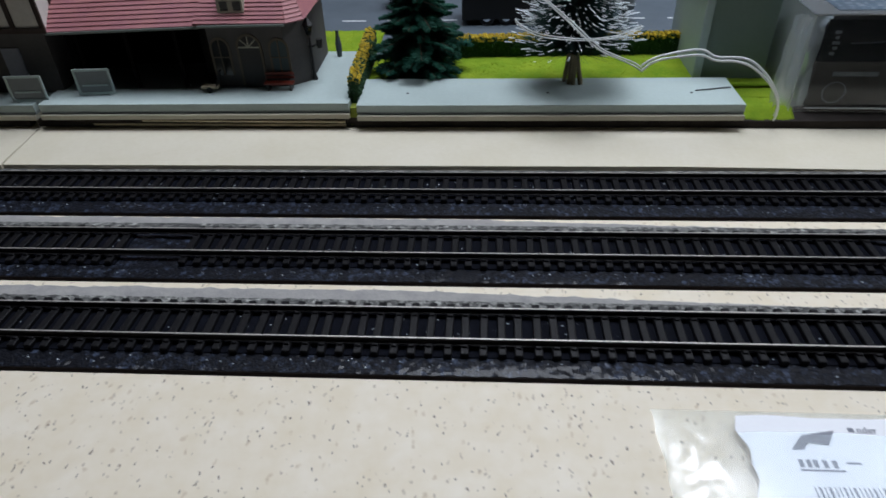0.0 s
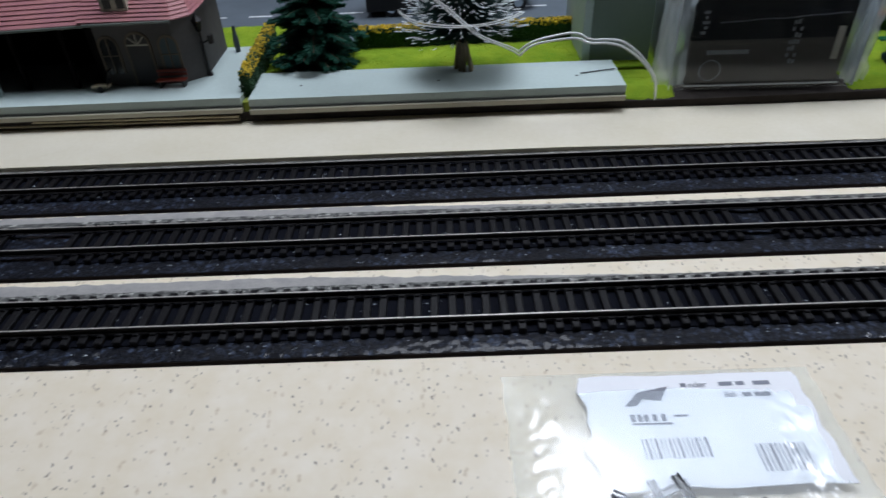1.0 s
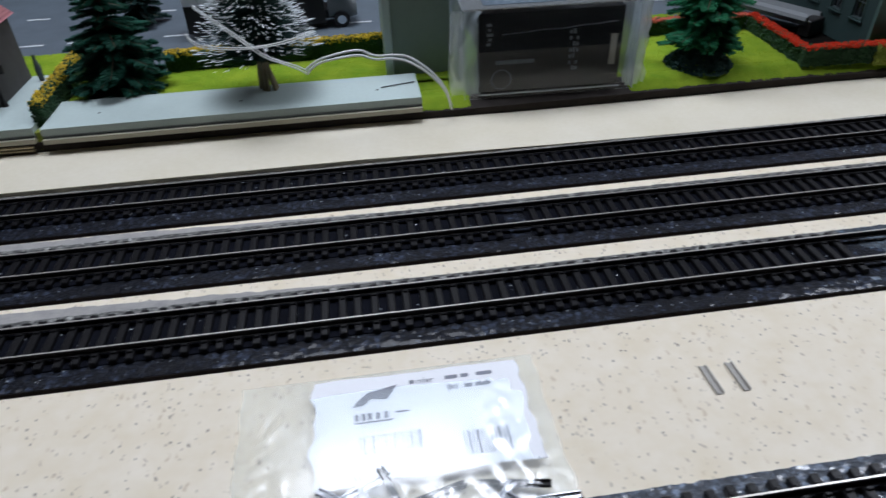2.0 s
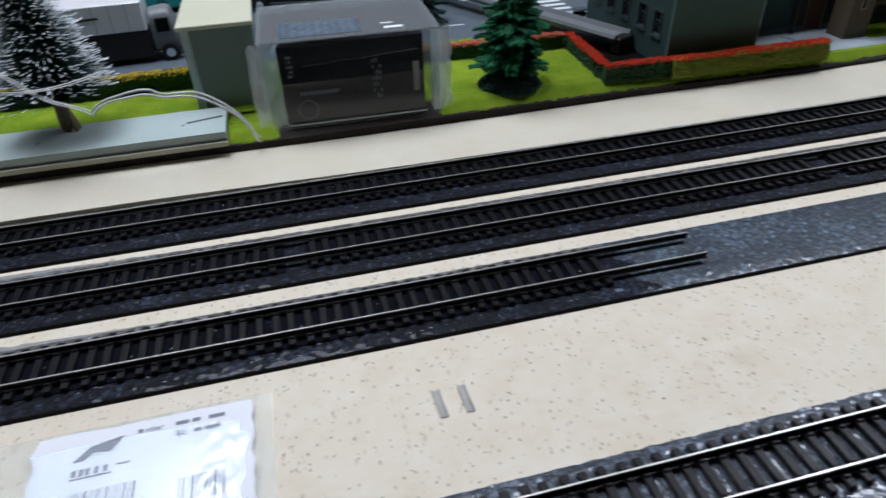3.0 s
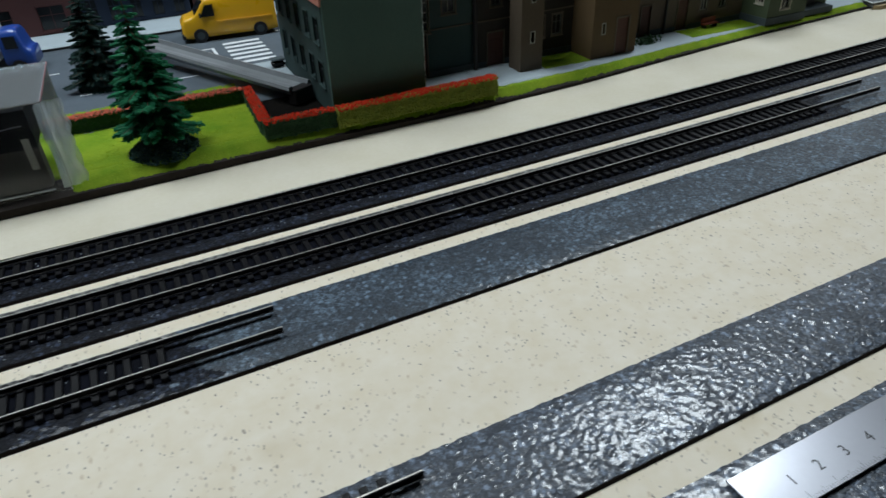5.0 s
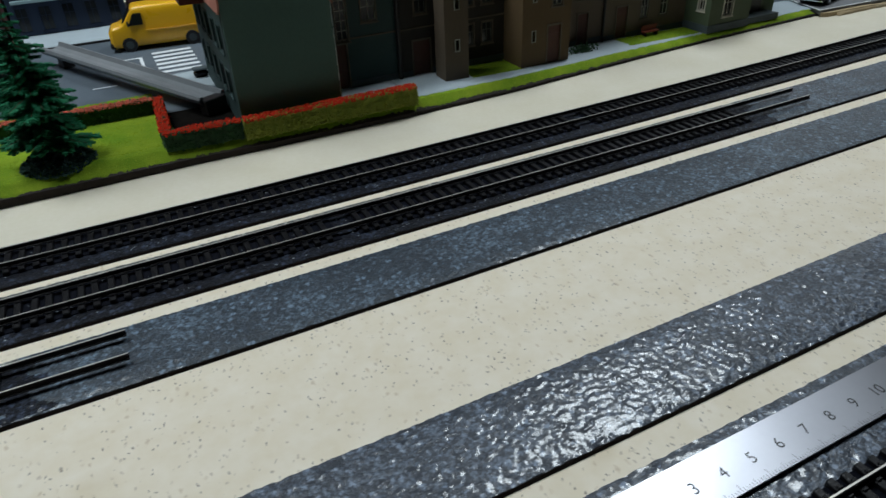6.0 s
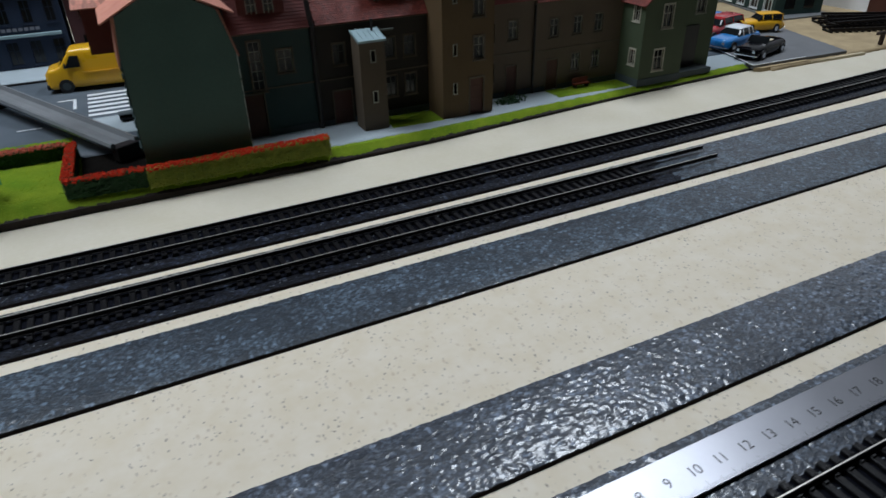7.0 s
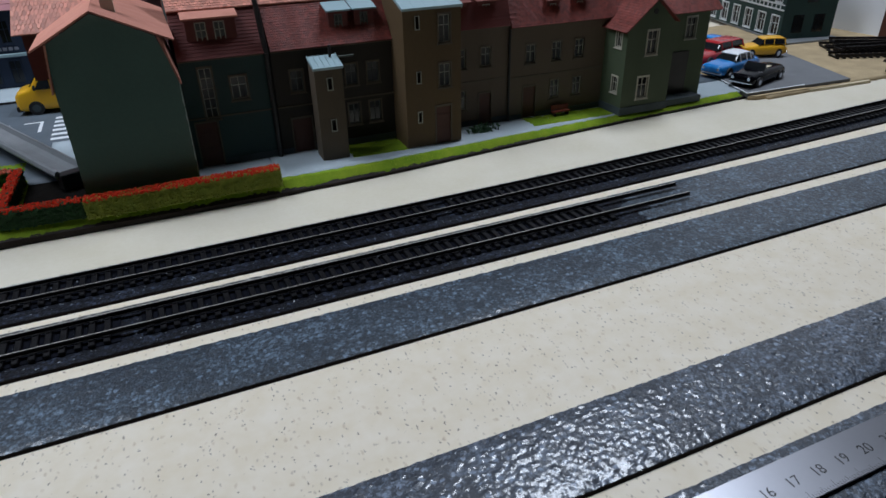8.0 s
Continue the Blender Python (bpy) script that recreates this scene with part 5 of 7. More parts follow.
def car(name, x, y, z, rz, L, paint, roof, label, open_top=False, estate=False):
    ob = thing(name, x, y, z, label, "car", "parked cars", rz=rz)
    W2, h = L * 0.195, L * 0.30
    bm = blank()
    loft(bm, [(-L * 0.5, 3.0, h * 0.52, W2 * 0.80, W2 * 0.70), (-L * 0.47, 2.0, h * 0.60, W2 * 0.93, W2 * 0.82), (-L * 0.2, 1.8, h * 0.66, W2, W2 * 0.90), (L * 0.1, 1.8, h * 0.68, W2, W2 * 0.92), (L * 0.42, 2.0, h * 0.64, W2 * 0.95, W2 * 0.84), (L * 0.5, 3.0, h * 0.52, W2 * 0.82, W2 * 0.72)])
    part("body", bm, paint, ob, smooth=True)
    b0, b1 = (-0.17, 0.47) if estate else (-0.17, 0.34)
    if open_top:
        bm = blank()
        box(bm, L * 0.02, -W2 * 0.55, h * 0.62, L * 0.14, W2 * 0.55, h * 0.72)
        part("seat", bm, CREAM_SEAT, ob, "cream seats")
        bm = blank()
        faces(bm, [(-L * 0.17, -W2 * 0.8, h * 0.66), (-L * 0.17, W2 * 0.8, h * 0.66), (-L * 0.10, W2 * 0.72, h * 0.95), (-L * 0.10, -W2 * 0.72, h * 0.95), (-L * 0.155, -W2 * 0.8, h * 0.66), (-L * 0.155, W2 * 0.8, h * 0.66), (-L * 0.085, W2 * 0.72, h * 0.95), (-L * 0.085, -W2 * 0.72, h * 0.95)], BOX)
        part("windscreen", bm, DARK_GLASS, ob, "dark windscreen")
    else:
        bm = blank()
        loft(bm, [(L * b0, h * 0.64, h * 0.68, W2 * 0.88, W2 * 0.84), (L * (b0 + 0.12), h * 0.64, h * 0.96, W2 * 0.88, W2 * 0.70), (L * (b1 - (0.05 if estate else 0.13)), h * 0.64, h * 0.96, W2 * 0.88, W2 * 0.70), (L * b1, h * 0.62, h * 0.67, W2 * 0.86, W2 * 0.80)])
        part("glazing", bm, DARK_GLASS, ob, "dark glazing", True)
        bm = blank()
        r0, r1 = L * (b0 + 0.09), L * (b1 - (0.02 if estate else 0.10))
        loft(bm, [(r0, h * 0.90, h * 0.93, W2 * 0.66, W2 * 0.60), (r0 + 3, h * 0.91, h * 1.0, W2 * 0.73, W2 * 0.64), (r1 - 3, h * 0.91, h * 1.0, W2 * 0.73, W2 * 0.64), (r1, h * 0.88, h * 0.92, W2 * 0.66, W2 * 0.60)], 0.6, 14)
        part("roof", bm, roof, ob, smooth=True)
        for px in (b0 + 0.12, (b0 + b1) / 2 + 0.02, b1 - (0.05 if estate else 0.13)):
            bm = blank()
            for s in (-1, 1):
                tube(bm, (L * px, s * W2 * 0.885, h * 0.64), (L * px, s * W2 * 0.71, h * 0.96), 0.45, n=6)
            part("pillar", bm, roof, ob)
    for fx in (-0.5, 0.49):
        bm = blank()
        soft_box(bm, L * fx - 0.6, -W2 * 0.86, 3.4, L * fx + 1.0, W2 * 0.86, 4.8, 0.3)
        part("bumper", bm, CHROME, ob, "bright bumper")
    for s in (-1, 1):
        bm = blank()
        tube(bm, (-L * 0.505, s * W2 * 0.6, h * 0.43), (-L * 0.47, s * W2 * 0.6, h * 0.43), 1.3, n=12)
        part("headlight", bm, CHROME, ob)
        for fx in (-0.31, 0.30):
            wheel(ob, L * fx, s * (W2 - 1.2), h * 0.235, 2.4)
    return ob


car("roadster_car", 842, 334, 5.4, 16, 58, CAR_BLACK, CAR_BLACK, "shiny black open roadster with cream seats", True)
car("saloon_car", 845, 367, 5.4, 12, 60, CAR_BLUE, CAR_WHITE, "bright blue saloon car with a white roof")
car("estate_car", 858, 402, 5.4, 10, 66, CAR_RED, CAR_RED, "dark red estate car on the parking place", estate=True)
car("estate_car", 914, 398, 5.4, -22, 50, CAR_ORANGE, CAR_ORANGE, "orange-yellow estate car on the parking place", estate=True).scale = (0.84, 1.0, 1.22)
car("saloon_car", 884, 434, 5.4, 10, 52, CAR_BLUE, CAR_BLUE, "blue saloon car behind the red estate")


def van(x, y, z, rz):
    ob = thing("delivery_van", x, y, z, "bright yellow high-roofed delivery van on the street", "van", rz=rz)
    L = 62
    bm = blank()
    loft(bm, [(-31, 4.0, 13.0, 10.0, 8.6), (-29, 2.6, 15.5, 11.2, 9.8), (-21.5, 2.4, 18.2, 11.6, 10.4), (-15, 2.4, 26.5, 11.8, 9.8), (-12.0, 2.4, 28.0, 11.9, 10.0), (10, 2.4, 28.4, 11.9, 10.0), (28.5, 2.4, 28.0, 11.9, 10.0), (30.8, 2.8, 26.6, 11.4, 9.4)], 0.28, 48, 28)
    part("body", bm, VAN_YELLOW, ob, smooth=True)
    bm = blank()
    faces(bm, [(-21.2, -9.2, 18.1), (-21.2, 9.2, 18.1), (-15.3, 8.6, 26.0), (-15.3, -8.6, 26.0), (-20.2, -9.2, 18.1), (-20.2, 9.2, 18.1), (-14.3, 8.6, 26.0), (-14.3, -8.6, 26.0)], BOX)
    bmesh.ops.translate(bm, vec=(-0.35, 0, 0.2), verts=bm.verts)
    part("windscreen", bm, DARK_GLASS, ob, "dark windscreen")
    for s in (-1, 1):
        bm = blank()
        y0, y1 = sorted((s * 10.9, s * 11.35))
        prism(bm, [(-18.0, 16.6), (-9.0, 16.6), (-9.0, 24.0), (-14.0, 24.0)], "y", *sorted((s * 10.4, s * 11.75)))
        part("side_window", tidy(bm), DARK_GLASS, ob, "dark cab window")
        bm = blank()
        y0, y1 = sorted((s * 11.2, s * 12.0))
        box(bm, -8.5, y0, 12.2, 28, y1, 13.2)
        part("side_trim", bm, CAR_ORANGE, ob)
        bm = blank()
        y0, y1 = sorted((s * 11.7, s * 13.6))
        soft_box(bm, -18.6, y0, 16.5, -17.4, y1, 19.6, 0.2)
        part("mirror", bm, RUBBER, ob)
        bm = blank()
        soft_box(bm, -30.9, s * 7.5 - 1.6, 8.8, -28.5, s * 7.5 + 1.6, 11.2, 0.3)
        part("headlight", bm, CHROME, ob)
        for fx in (-20, 19):
            wheel(ob, fx, s * 10.2, 4.6, 3.2, PLINTH)
    bm = blank()
    soft_box(bm, -31.8, -10.3, 2.6, -28.5, 10.3, 6.2, 0.5)
    part("bumper", bm, RUBBER, ob)
    return ob


van(318, 511, 9.4, -5).scale = (1.16, 1.12, 1.12)


def truck(x, y, z, rz, box_paint, cab_paint, L, label, mark=False):
    ob = thing("box_truck", x, y, z, label, "truck", "trucks on the street", rz=rz)
    low = 20 if mark else 11
    # Black block gives the chassis and the shade below the cargo box.
    if mark:
        bm = blank()
        soft_box(bm, -L / 2, -11.6, 3.5, L / 2, 11.6, low, 0.4)
        part("shade_skirt", bm, PIPE_BLACK, ob, "black block for the chassis and the shade under the box")
    bm = blank()
    soft_box(bm, -L / 2, -12, low, L / 2, 12, 37, 0.6)
    part("cargo_box", bm, box_paint, ob)
    # Grey panel and darker ribs carry the shade on the white truck's side.
    if not mark:
        bm = blank()
        box(bm, -L / 2 + 0.8, -12.2, low + 0.8, L / 2 - 0.8, -11.9, 34.5)
        part("side_panel", bm, GREY_PLASTIC, ob, "side panel greyed for the shade on the truck's side")
    for k in range(1, 9):
        bm = blank()
        box(bm, -L / 2 + k * L / 9 - 0.2, -12.25, low + 0.5, -L / 2 + k * L / 9 + 0.2, -12.0, 36.5)
        part("rib", bm, PLATFORM if mark else PLINTH, ob)
    bm = blank()
    box(bm, -L / 2 + 2, -9, 6, L / 2 + 18, 9, 11)
    part("chassis", bm, RUBBER, ob, "black chassis")
    bm = blank()
    loft(bm, [(L / 2 + 2, 5, 30, 11, 10), (L / 2 + 14, 5, 30, 11, 10), (L / 2 + 17, 5, 19, 11, 10), (L / 2 + 20, 5.5, 17, 10.5, 9.5)])
    cab = part("cab", bm, cab_paint, ob, smooth=True)
    bm = blank()
    box(bm, L / 2 + 5, -11.2, 18, L / 2 + 13, 11.2, 26)
    part("cab_window", bm, DARK_GLASS, cab, "dark cab windows")
    if mark:
        bm = blank()
        for k in range(14):
            a = 0.25 + k * 0.1
            box(bm, -20 + k * 2.6, -12.4, 24 + 5 * math.sin(a), -17.2 + k * 2.6, -12.05, 25.2 + 5 * math.sin(a))
        part("side_mark", bm, INK, ob, "dark curved stroke")
    else:
        bm = blank()
        box(bm, -4, -12.4, 20, 2, -12.05, 26)
        box(bm, 8, -12.4, 20.5, 20, -12.05, 22.5)
        part("side_mark", bm, PRINT_GREY, ob, "small grey printed marks")
    for s in (-1, 1):
        for fx in (-L * 0.32, -L * 0.18, L / 2 + 10):
            wheel(ob, fx, s * 9.6, 5, 3.4)
    return ob


truck(128, 512, 9.4, -13, CAR_WHITE, CAB_BLUE, 72, "white box truck with a blue cab on the street")
truck(4, 422, 9.4, 2, CAR_WHITE, GREY_PLASTIC, 84, "white covered truck with a dark curved mark", True)
bus = thing("city_bus", 66, 536, 9.4, "turquoise bus standing by the far kerb", "bus", rz=-6)
bm = blank()
soft_box(bm, -42, -11, 3, 42, 11, 34, 1.5)
part("body", bm, BUS_TEAL, bus)
for s in (-1, 1):
    bm = blank()
    y0, y1 = sorted((s * 11.0, s * 11.3))
    box(bm, -39, y0, 18, 39, y1, 29)
    part("side_window", bm, DARK_GLASS, bus, "dark window band")
    for fx in (-24, 26):
        wheel(bus, fx, s * 9.4, 5, 3.2)

# ---- grey plastic channel leaning across the lawn ----
chan = thing("plastic_channel", 325.5, 336, 9.6, "grey plastic channel piece lying across lawn and street", "channel", rz=117.0)
bm = blank()
out = [(-9, 4.4), (-8.2, 6.2), (-6.6, 6.6), (-5.4, 4.0), (-2, 3.0), (2, 3.0), (5.4, 4.0), (6.6, 6.6), (8.2, 6.2), (9, 4.4), (7.2, 1.4), (3, 0.2), (-3, 0.2), (-7.2, 1.4)]
n = len(out)
N = 14
pts = []
for k in range(N + 1):
    x = 184 * k / N
    lift = 4.5 + 3.0 * k / N
    pts += [(x, u, v + lift) for u, v in out]
q = [(k * n + i, k * n + (i + 1) % n, (k + 1) * n + (i + 1) % n, (k + 1) * n + i) for k in range(N) for i in range(n)]
q += [tuple(range(n)), tuple(range(N * n, N * n + n))[::-1]]
faces(bm, pts, q)
part("trough", tidy(bm), GREY_PLASTIC, chan)
for fx, wd, fz in ((-3, 7, 9.0), (164, 4, 7.4)):
    bm = blank()
    soft_box(bm, fx, -wd, 0, fx + 7, wd, fz, 0.4)
    part("foot_block", bm, PIPE_BLACK, chan)


# ---- houses ----
def wall_panel(bm, L, H, T, holes, m, mat=0):
    """An upright panel of length L (along x), height H and thickness T (towards +y), with openings (x0, z0, x1, z1) through it."""
    xs = sorted({0, L, *[v for h in holes for v in (h[0], h[2])]})
    zs = sorted({0, H, *[v for h in holes for v in (h[1], h[3])]})
    def solid(a, b):
        return not any(h[0] <= a < h[2] and h[1] <= b < h[3] for h in holes)
    for i in range(len(xs) - 1):
        for k in range(len(zs) - 1):
            if solid(xs[i], zs[k]):
                x0, x1, z0, z1 = xs[i], xs[i + 1], zs[k], zs[k + 1]
                for y, flip in ((0, False), (T, True)):
                    p = [m @ Vector(c) for c in ((x0, y, z0), (x1, y, z0), (x1, y, z1), (x0, y, z1))]
                    faces(bm, p, [(3, 2, 1, 0) if flip else (0, 1, 2, 3)], mat)
    rims = [(0, 0, L, H, True)] + [(*h, False) for h in holes]
    for x0, z0, x1, z1, outer in rims:
        c = [(x0, z0), (x1, z0), (x1, z1), (x0, z1)]
        for a in range(4):
            (ax, az), (bx, bz) = c[a], c[(a + 1) % 4]
            p = [m @ Vector(v) for v in ((ax, 0, az), (bx, 0, bz), (bx, T, bz), (ax, T, az))]
            faces(bm, p, [(3, 2, 1, 0) if outer else (0, 1, 2, 3)], mat)


def window(parent, m, x0, z0, x1, z1, frame, trim, bars_v=1, bars_h=1, sill=True, kind="window"):
    """Trim round the opening, sash bars and a pane set back in it."""
    bm = blank()
    t = 0.9
    for a in ((x0 - t, z0 - t, x1 + t, z0), (x0 - t, z1, x1 + t, z1 + t * 1.3), (x0 - t, z0, x0, z1), (x1, z0, x1 + t, z1)):
        box(bm, a[0], -0.45, a[1], a[2], 0.25, a[3], m=m)
    if sill:
        box(bm, x0 - t - 0.5, -1.1, z0 - t - 0.5, x1 + t + 0.5, 0, z0 - t + 0.1, m=m)
    w = part(kind, bm, trim, parent)
    bm = blank()
    f = 0.55
    for a in ((x0, z0, x1, z0 + f), (x0, z1 - f, x1, z1), (x0, z0 + f, x0 + f, z1 - f), (x1 - f, z0 + f, x1, z1 - f)):
        box(bm, a[0], 0.7, a[1], a[2], 1.25, a[3], m=m)
    for k in range(1, bars_v + 1):
        c = x0 + (x1 - x0) * k / (bars_v + 1)
        box(bm, c - 0.22, 0.75, z0 + f, c + 0.22, 1.2, z1 - f, m=m)
    for k in range(1, bars_h + 1):
        c = z0 + (z1 - z0) * k / (bars_h + 1) + (z1 - z0) * (0.12 if bars_h == 1 else 0)
        box(bm, x0 + f, 0.8, c - 0.22, x1 - f, 1.15, c + 0.22, m=m)
    part("frame", bm, frame, w)
    bm = blank()
    box(bm, x0, 1.3, z0, x1, 1.6, z1, m=m)
    part("pane", bm, DARK_GLASS, w, "dark window pane")


def door(parent, m, x0, x1, z1, mat, trim):
    bm = blank()
    t = 0.9
    for a in ((x0 - t, z1, x1 + t, z1 + 1.2), (x0 - t, 0, x0, z1), (x1, 0, x1 + t, z1)):
        box(bm, a[0], -0.45, a[1], a[2], 0.25, a[3], m=m)
    d = part("door", bm, trim, parent)
    bm = blank()
    box(bm, x0, 0.9, 0, x1, 1.5, z1, m=m)
    part("leaf", bm, mat, d, "dark wooden door leaf")
    bm = blank()
    h = z1
    for a in ((x0 + 0.9, h * 0.1, x1 - 0.9, h * 0.42), (x0 + 0.9, h * 0.5, x1 - 0.9, h * 0.78)):
        box(bm, a[0], 0.7, a[1], a[2], 0.95, a[3], m=m)
    part("door_panel", bm, mat, d)


def courses(bm, p0, p1, p2, p3, rows, lift=0.42, mat=0, tile=0.0):
    """A roof slope p0-p1 (eaves) to p3-p2 (ridge): one stepped slab, or single round-ended tiles of the given width on a plain one."""
    p0, p1, p2, p3 = (Vector(p) for p in (p0, p1, p2, p3))
    nrm = (p1 - p0).cross(p3 - p0).normalized()
    if nrm.z < 0:
        nrm = -nrm
    under = nrm * 0.7
    left, right = [], []
    for k in range(rows):
        a, b = k / rows, (k + 1) / rows
        h = 0.1 if tile else lift
        left += [p0.lerp(p3, a) + nrm * h, p0.lerp(p3, b) + nrm * 0.05]
        right += [p1.lerp(p2, a) + nrm * h, p1.lerp(p2, b) + nrm * 0.05]
    left.append(p3 - under)
    right.append(p2 - under)
    left.append(p0 - under)
    right.append(p1 - under)
    n = len(left)
    faces(bm, left + right, [(k, n + k, n + (k + 1) % n, (k + 1) % n) for k in range(n)] + [tuple(range(n)), tuple(range(2 * n - 1, n - 1, -1))], mat)
    if not tile:
        return
    rng = random.Random(int(abs(p0.x * 7 + p1.y * 3 + p2.z)))
    for k in range(rows):
        a, b = k / rows, min(1.0, (k + 1.25) / rows)
        e0, e1, r1, r0 = p0.lerp(p3, a), p1.lerp(p2, a), p1.lerp(p2, b), p0.lerp(p3, b)
        m = max(2, int((e1 - e0).length / tile))
        off = 0.5 if k % 2 else 0.0
        for i in range(m):
            u0, u1 = (i + off * 0.98 + 0.07) / m, (i + off * 0.98 + 0.93) / m
            if u1 > 1:
                continue
            up = nrm * (lift + rng.uniform(-0.08, 0.16))
            lo, ro = e0.lerp(e1, u0), e0.lerp(e1, u1)
            lu, ru = r0.lerp(r1, u0) + nrm * 0.12, r0.lerp(r1, u1) + nrm * 0.12
            v = [lo.lerp(lu, 0.22) + up, lo.lerp(ro, 0.28) + up, lo.lerp(ro, 0.72) + up, ro.lerp(ru, 0.22) + up, ru, lu]
            d = [q - nrm * 0.32 for q in v[:4]]
            faces(bm, v + d, [(0, 1, 2, 3, 4, 5), (6, 7, 1, 0), (7, 8, 2, 1), (8, 9, 3, 2), (9, 4, 3), (0, 5, 6)], mat)


def dormer(parent, x0, x1, y0, depth, z0, z1, wallm, roofm, windows, frame):
    bm = blank()
    m = Matrix.Translation((x0, y0, z0))
    holes = [(a, 1.6, b, z1 - z0 - 1.6) for a, b in windows]
    wall_panel(bm, x1 - x0, z1 - z0, 1.4, holes, m)
    for x in (x0, x1 - 1.0):
        box(bm, x, y0 + 1.4, z0, x + 1.0, y0 + depth, z1)
    d = part("dormer", bm, wallm, parent)
    bm = blank()
    faces(bm, [(x0 - 1.6, y0 - 2.6, z1 + 0.1), (x1 + 1.6, y0 - 2.6, z1 + 0.1), (x1 + 1.6, y0 + depth, z1 + 4.2), (x0 - 1.6, y0 + depth, z1 + 4.2), (x0 - 1.6, y0 - 2.6, z1 + 1.0), (x1 + 1.6, y0 - 2.6, z1 + 1.0), (x1 + 1.6, y0 + depth, z1 + 5.1), (x0 - 1.6, y0 + depth, z1 + 5.1)], BOX)
    part("dormer_roof", bm, roofm, d)
    bm = blank()
    for a, b in windows:
        for c in ((a, 1.6, a + 0.6, z1 - z0 - 1.6), (b - 0.6, 1.6, b, z1 - z0 - 1.6), (a, 1.6, b, 2.2), (a, z1 - z0 - 2.2, b, z1 - z0 - 1.6), ((a + b) / 2 - 0.25, 1.6, (a + b) / 2 + 0.25, z1 - z0 - 1.6), (a, (z1 - z0) * 0.55, b, (z1 - z0) * 0.55 + 0.5)):
            box(bm, c[0], -0.1, c[1], c[2], 0.5, c[3], m=m)
    part("dormer_frame", bm, frame, d)
    bm = blank()
    for a, b in windows:
        box(bm, a, 0.7, 1.6, b, 1.0, z1 - z0 - 1.6, m=m)
    part("dormer_pane", bm, DARK_GLASS, d, "dark window pane")


G = 9.2


def row_house(x0, x1, y0, G, eaves, ridge_y, ridge_z, wallm, roofm, holes, label, frame, doors=(), knee=None, plinth=4.0, depth=70, rows=20, slate=False):
    """A house of the terrace: front wall with openings, plain sides and back, roof in courses. knee: a steep lower slope (y, z), hung with flat slates or tiled; the shallow slope above it is salmon."""
    ob = thing("row_house", x0, y0, G, label, "house", "terrace houses")
    L, H = x1 - x0, eaves - G
    bm = blank()
    one = Matrix.Identity(4)
    cut = [tuple(h[:4]) for h in holes] + [(a, 0, b, c) for a, b, c in doors]
    wall_panel(bm, L, H, 2.0, cut, one)
    part("front_wall", bm, wallm, ob)
    for name, q in (("side_wall", (0, 2.0, 0, 1.5, depth, H)), ("side_wall", (L - 1.5, 2.0, 0, L, depth, H)), ("back_wall", (1.5, depth - 1.5, 0, L - 1.5, depth, H))):
        bm = blank()
        box(bm, *q)
        part(name, bm, wallm, ob)
    bm = blank()
    box(bm, 1.5, 6, 0.2, L - 1.5, 7, H)
    part("room_back", bm, PIPE_BLACK, ob)
    for h in holes:
        window(ob, one, *h[:4], frame, STONE_TRIM, *(h[4:6] if len(h) > 4 else (1, 1)))
    for a, b, c in doors:
        door(ob, one, a, b, c, DOOR_WOOD, STONE_TRIM)
    edges = sorted([0] + [v for a, b, c in doors for v in (a - 0.9, b + 0.9)] + [L])
    for a, b in zip(edges[::2], edges[1::2]):
        bm = blank()
        box(bm, a + 0.02, -0.5, 0, b - 0.02, 0, plinth)
        part("plinth", bm, PLINTH, ob)
    bm = blank()
    box(bm, 0.1, -1.0, H - 1.8, L - 0.1, 0, H)
    part("cornice", bm, STONE_TRIM, ob)
    bm = blank()
    box(bm, 0.1, -0.5, H * 0.46, L - 0.1, 0, H * 0.46 + 0.9)
    part("string_course", bm, STONE_TRIM, ob)
    bm = blank()
    ry, rz = ridge_y - y0, ridge_z - G
    a = (-2.4, H - 0.6)
    if knee:
        ky, kz = knee[0] - y0, knee[1] - G
        courses(bm, (0.2, a[0], a[1]), (L - 0.2, a[0], a[1]), (L - 0.2, ky, kz), (0.2, ky, kz), 14 if slate else rows, 0.25 if slate else 0.4, 0, 0.0 if slate else 2.1)
        tagged(part("mansard_slope", bm, ROOF_SIDE if slate else roofm, ob, "dark red slate hanging" if slate else "red tiled steep slope"), kind="stuff")
        bm = blank()
        a = (ky - 1.2, kz)
    courses(bm, (0.2, a[0], a[1]), (L - 0.2, a[0], a[1]), (L - 0.2, ry, rz), (0.2, ry, rz), rows, 0.4, 0, 2.1)
    courses(bm, (L - 0.2, depth + 2, H - 1), (0.2, depth + 2, H - 1), (0.2, ry, rz), (L - 0.2, ry, rz), 6)
    tagged(part("roof", bm, ROOF_PINK, ob, "salmon tiled upper slope"), kind="stuff")
    for x in (0.3, L - 1.6):
        bm = blank()
        prism(bm, [(0, H), (depth, H), (ry, rz - 0.8)] + ([(knee[0] - y0, knee[1] - G - 0.8)] if knee else []), "x", x, x + 1.3)
        part("gable_infill", tidy(bm), wallm, ob)
    return ob


def win(x, z, w=7.5, h=12.5, v=1, b=1):
    return (x - w / 2, z - h / 2, x + w / 2, z + h / 2, v, b)


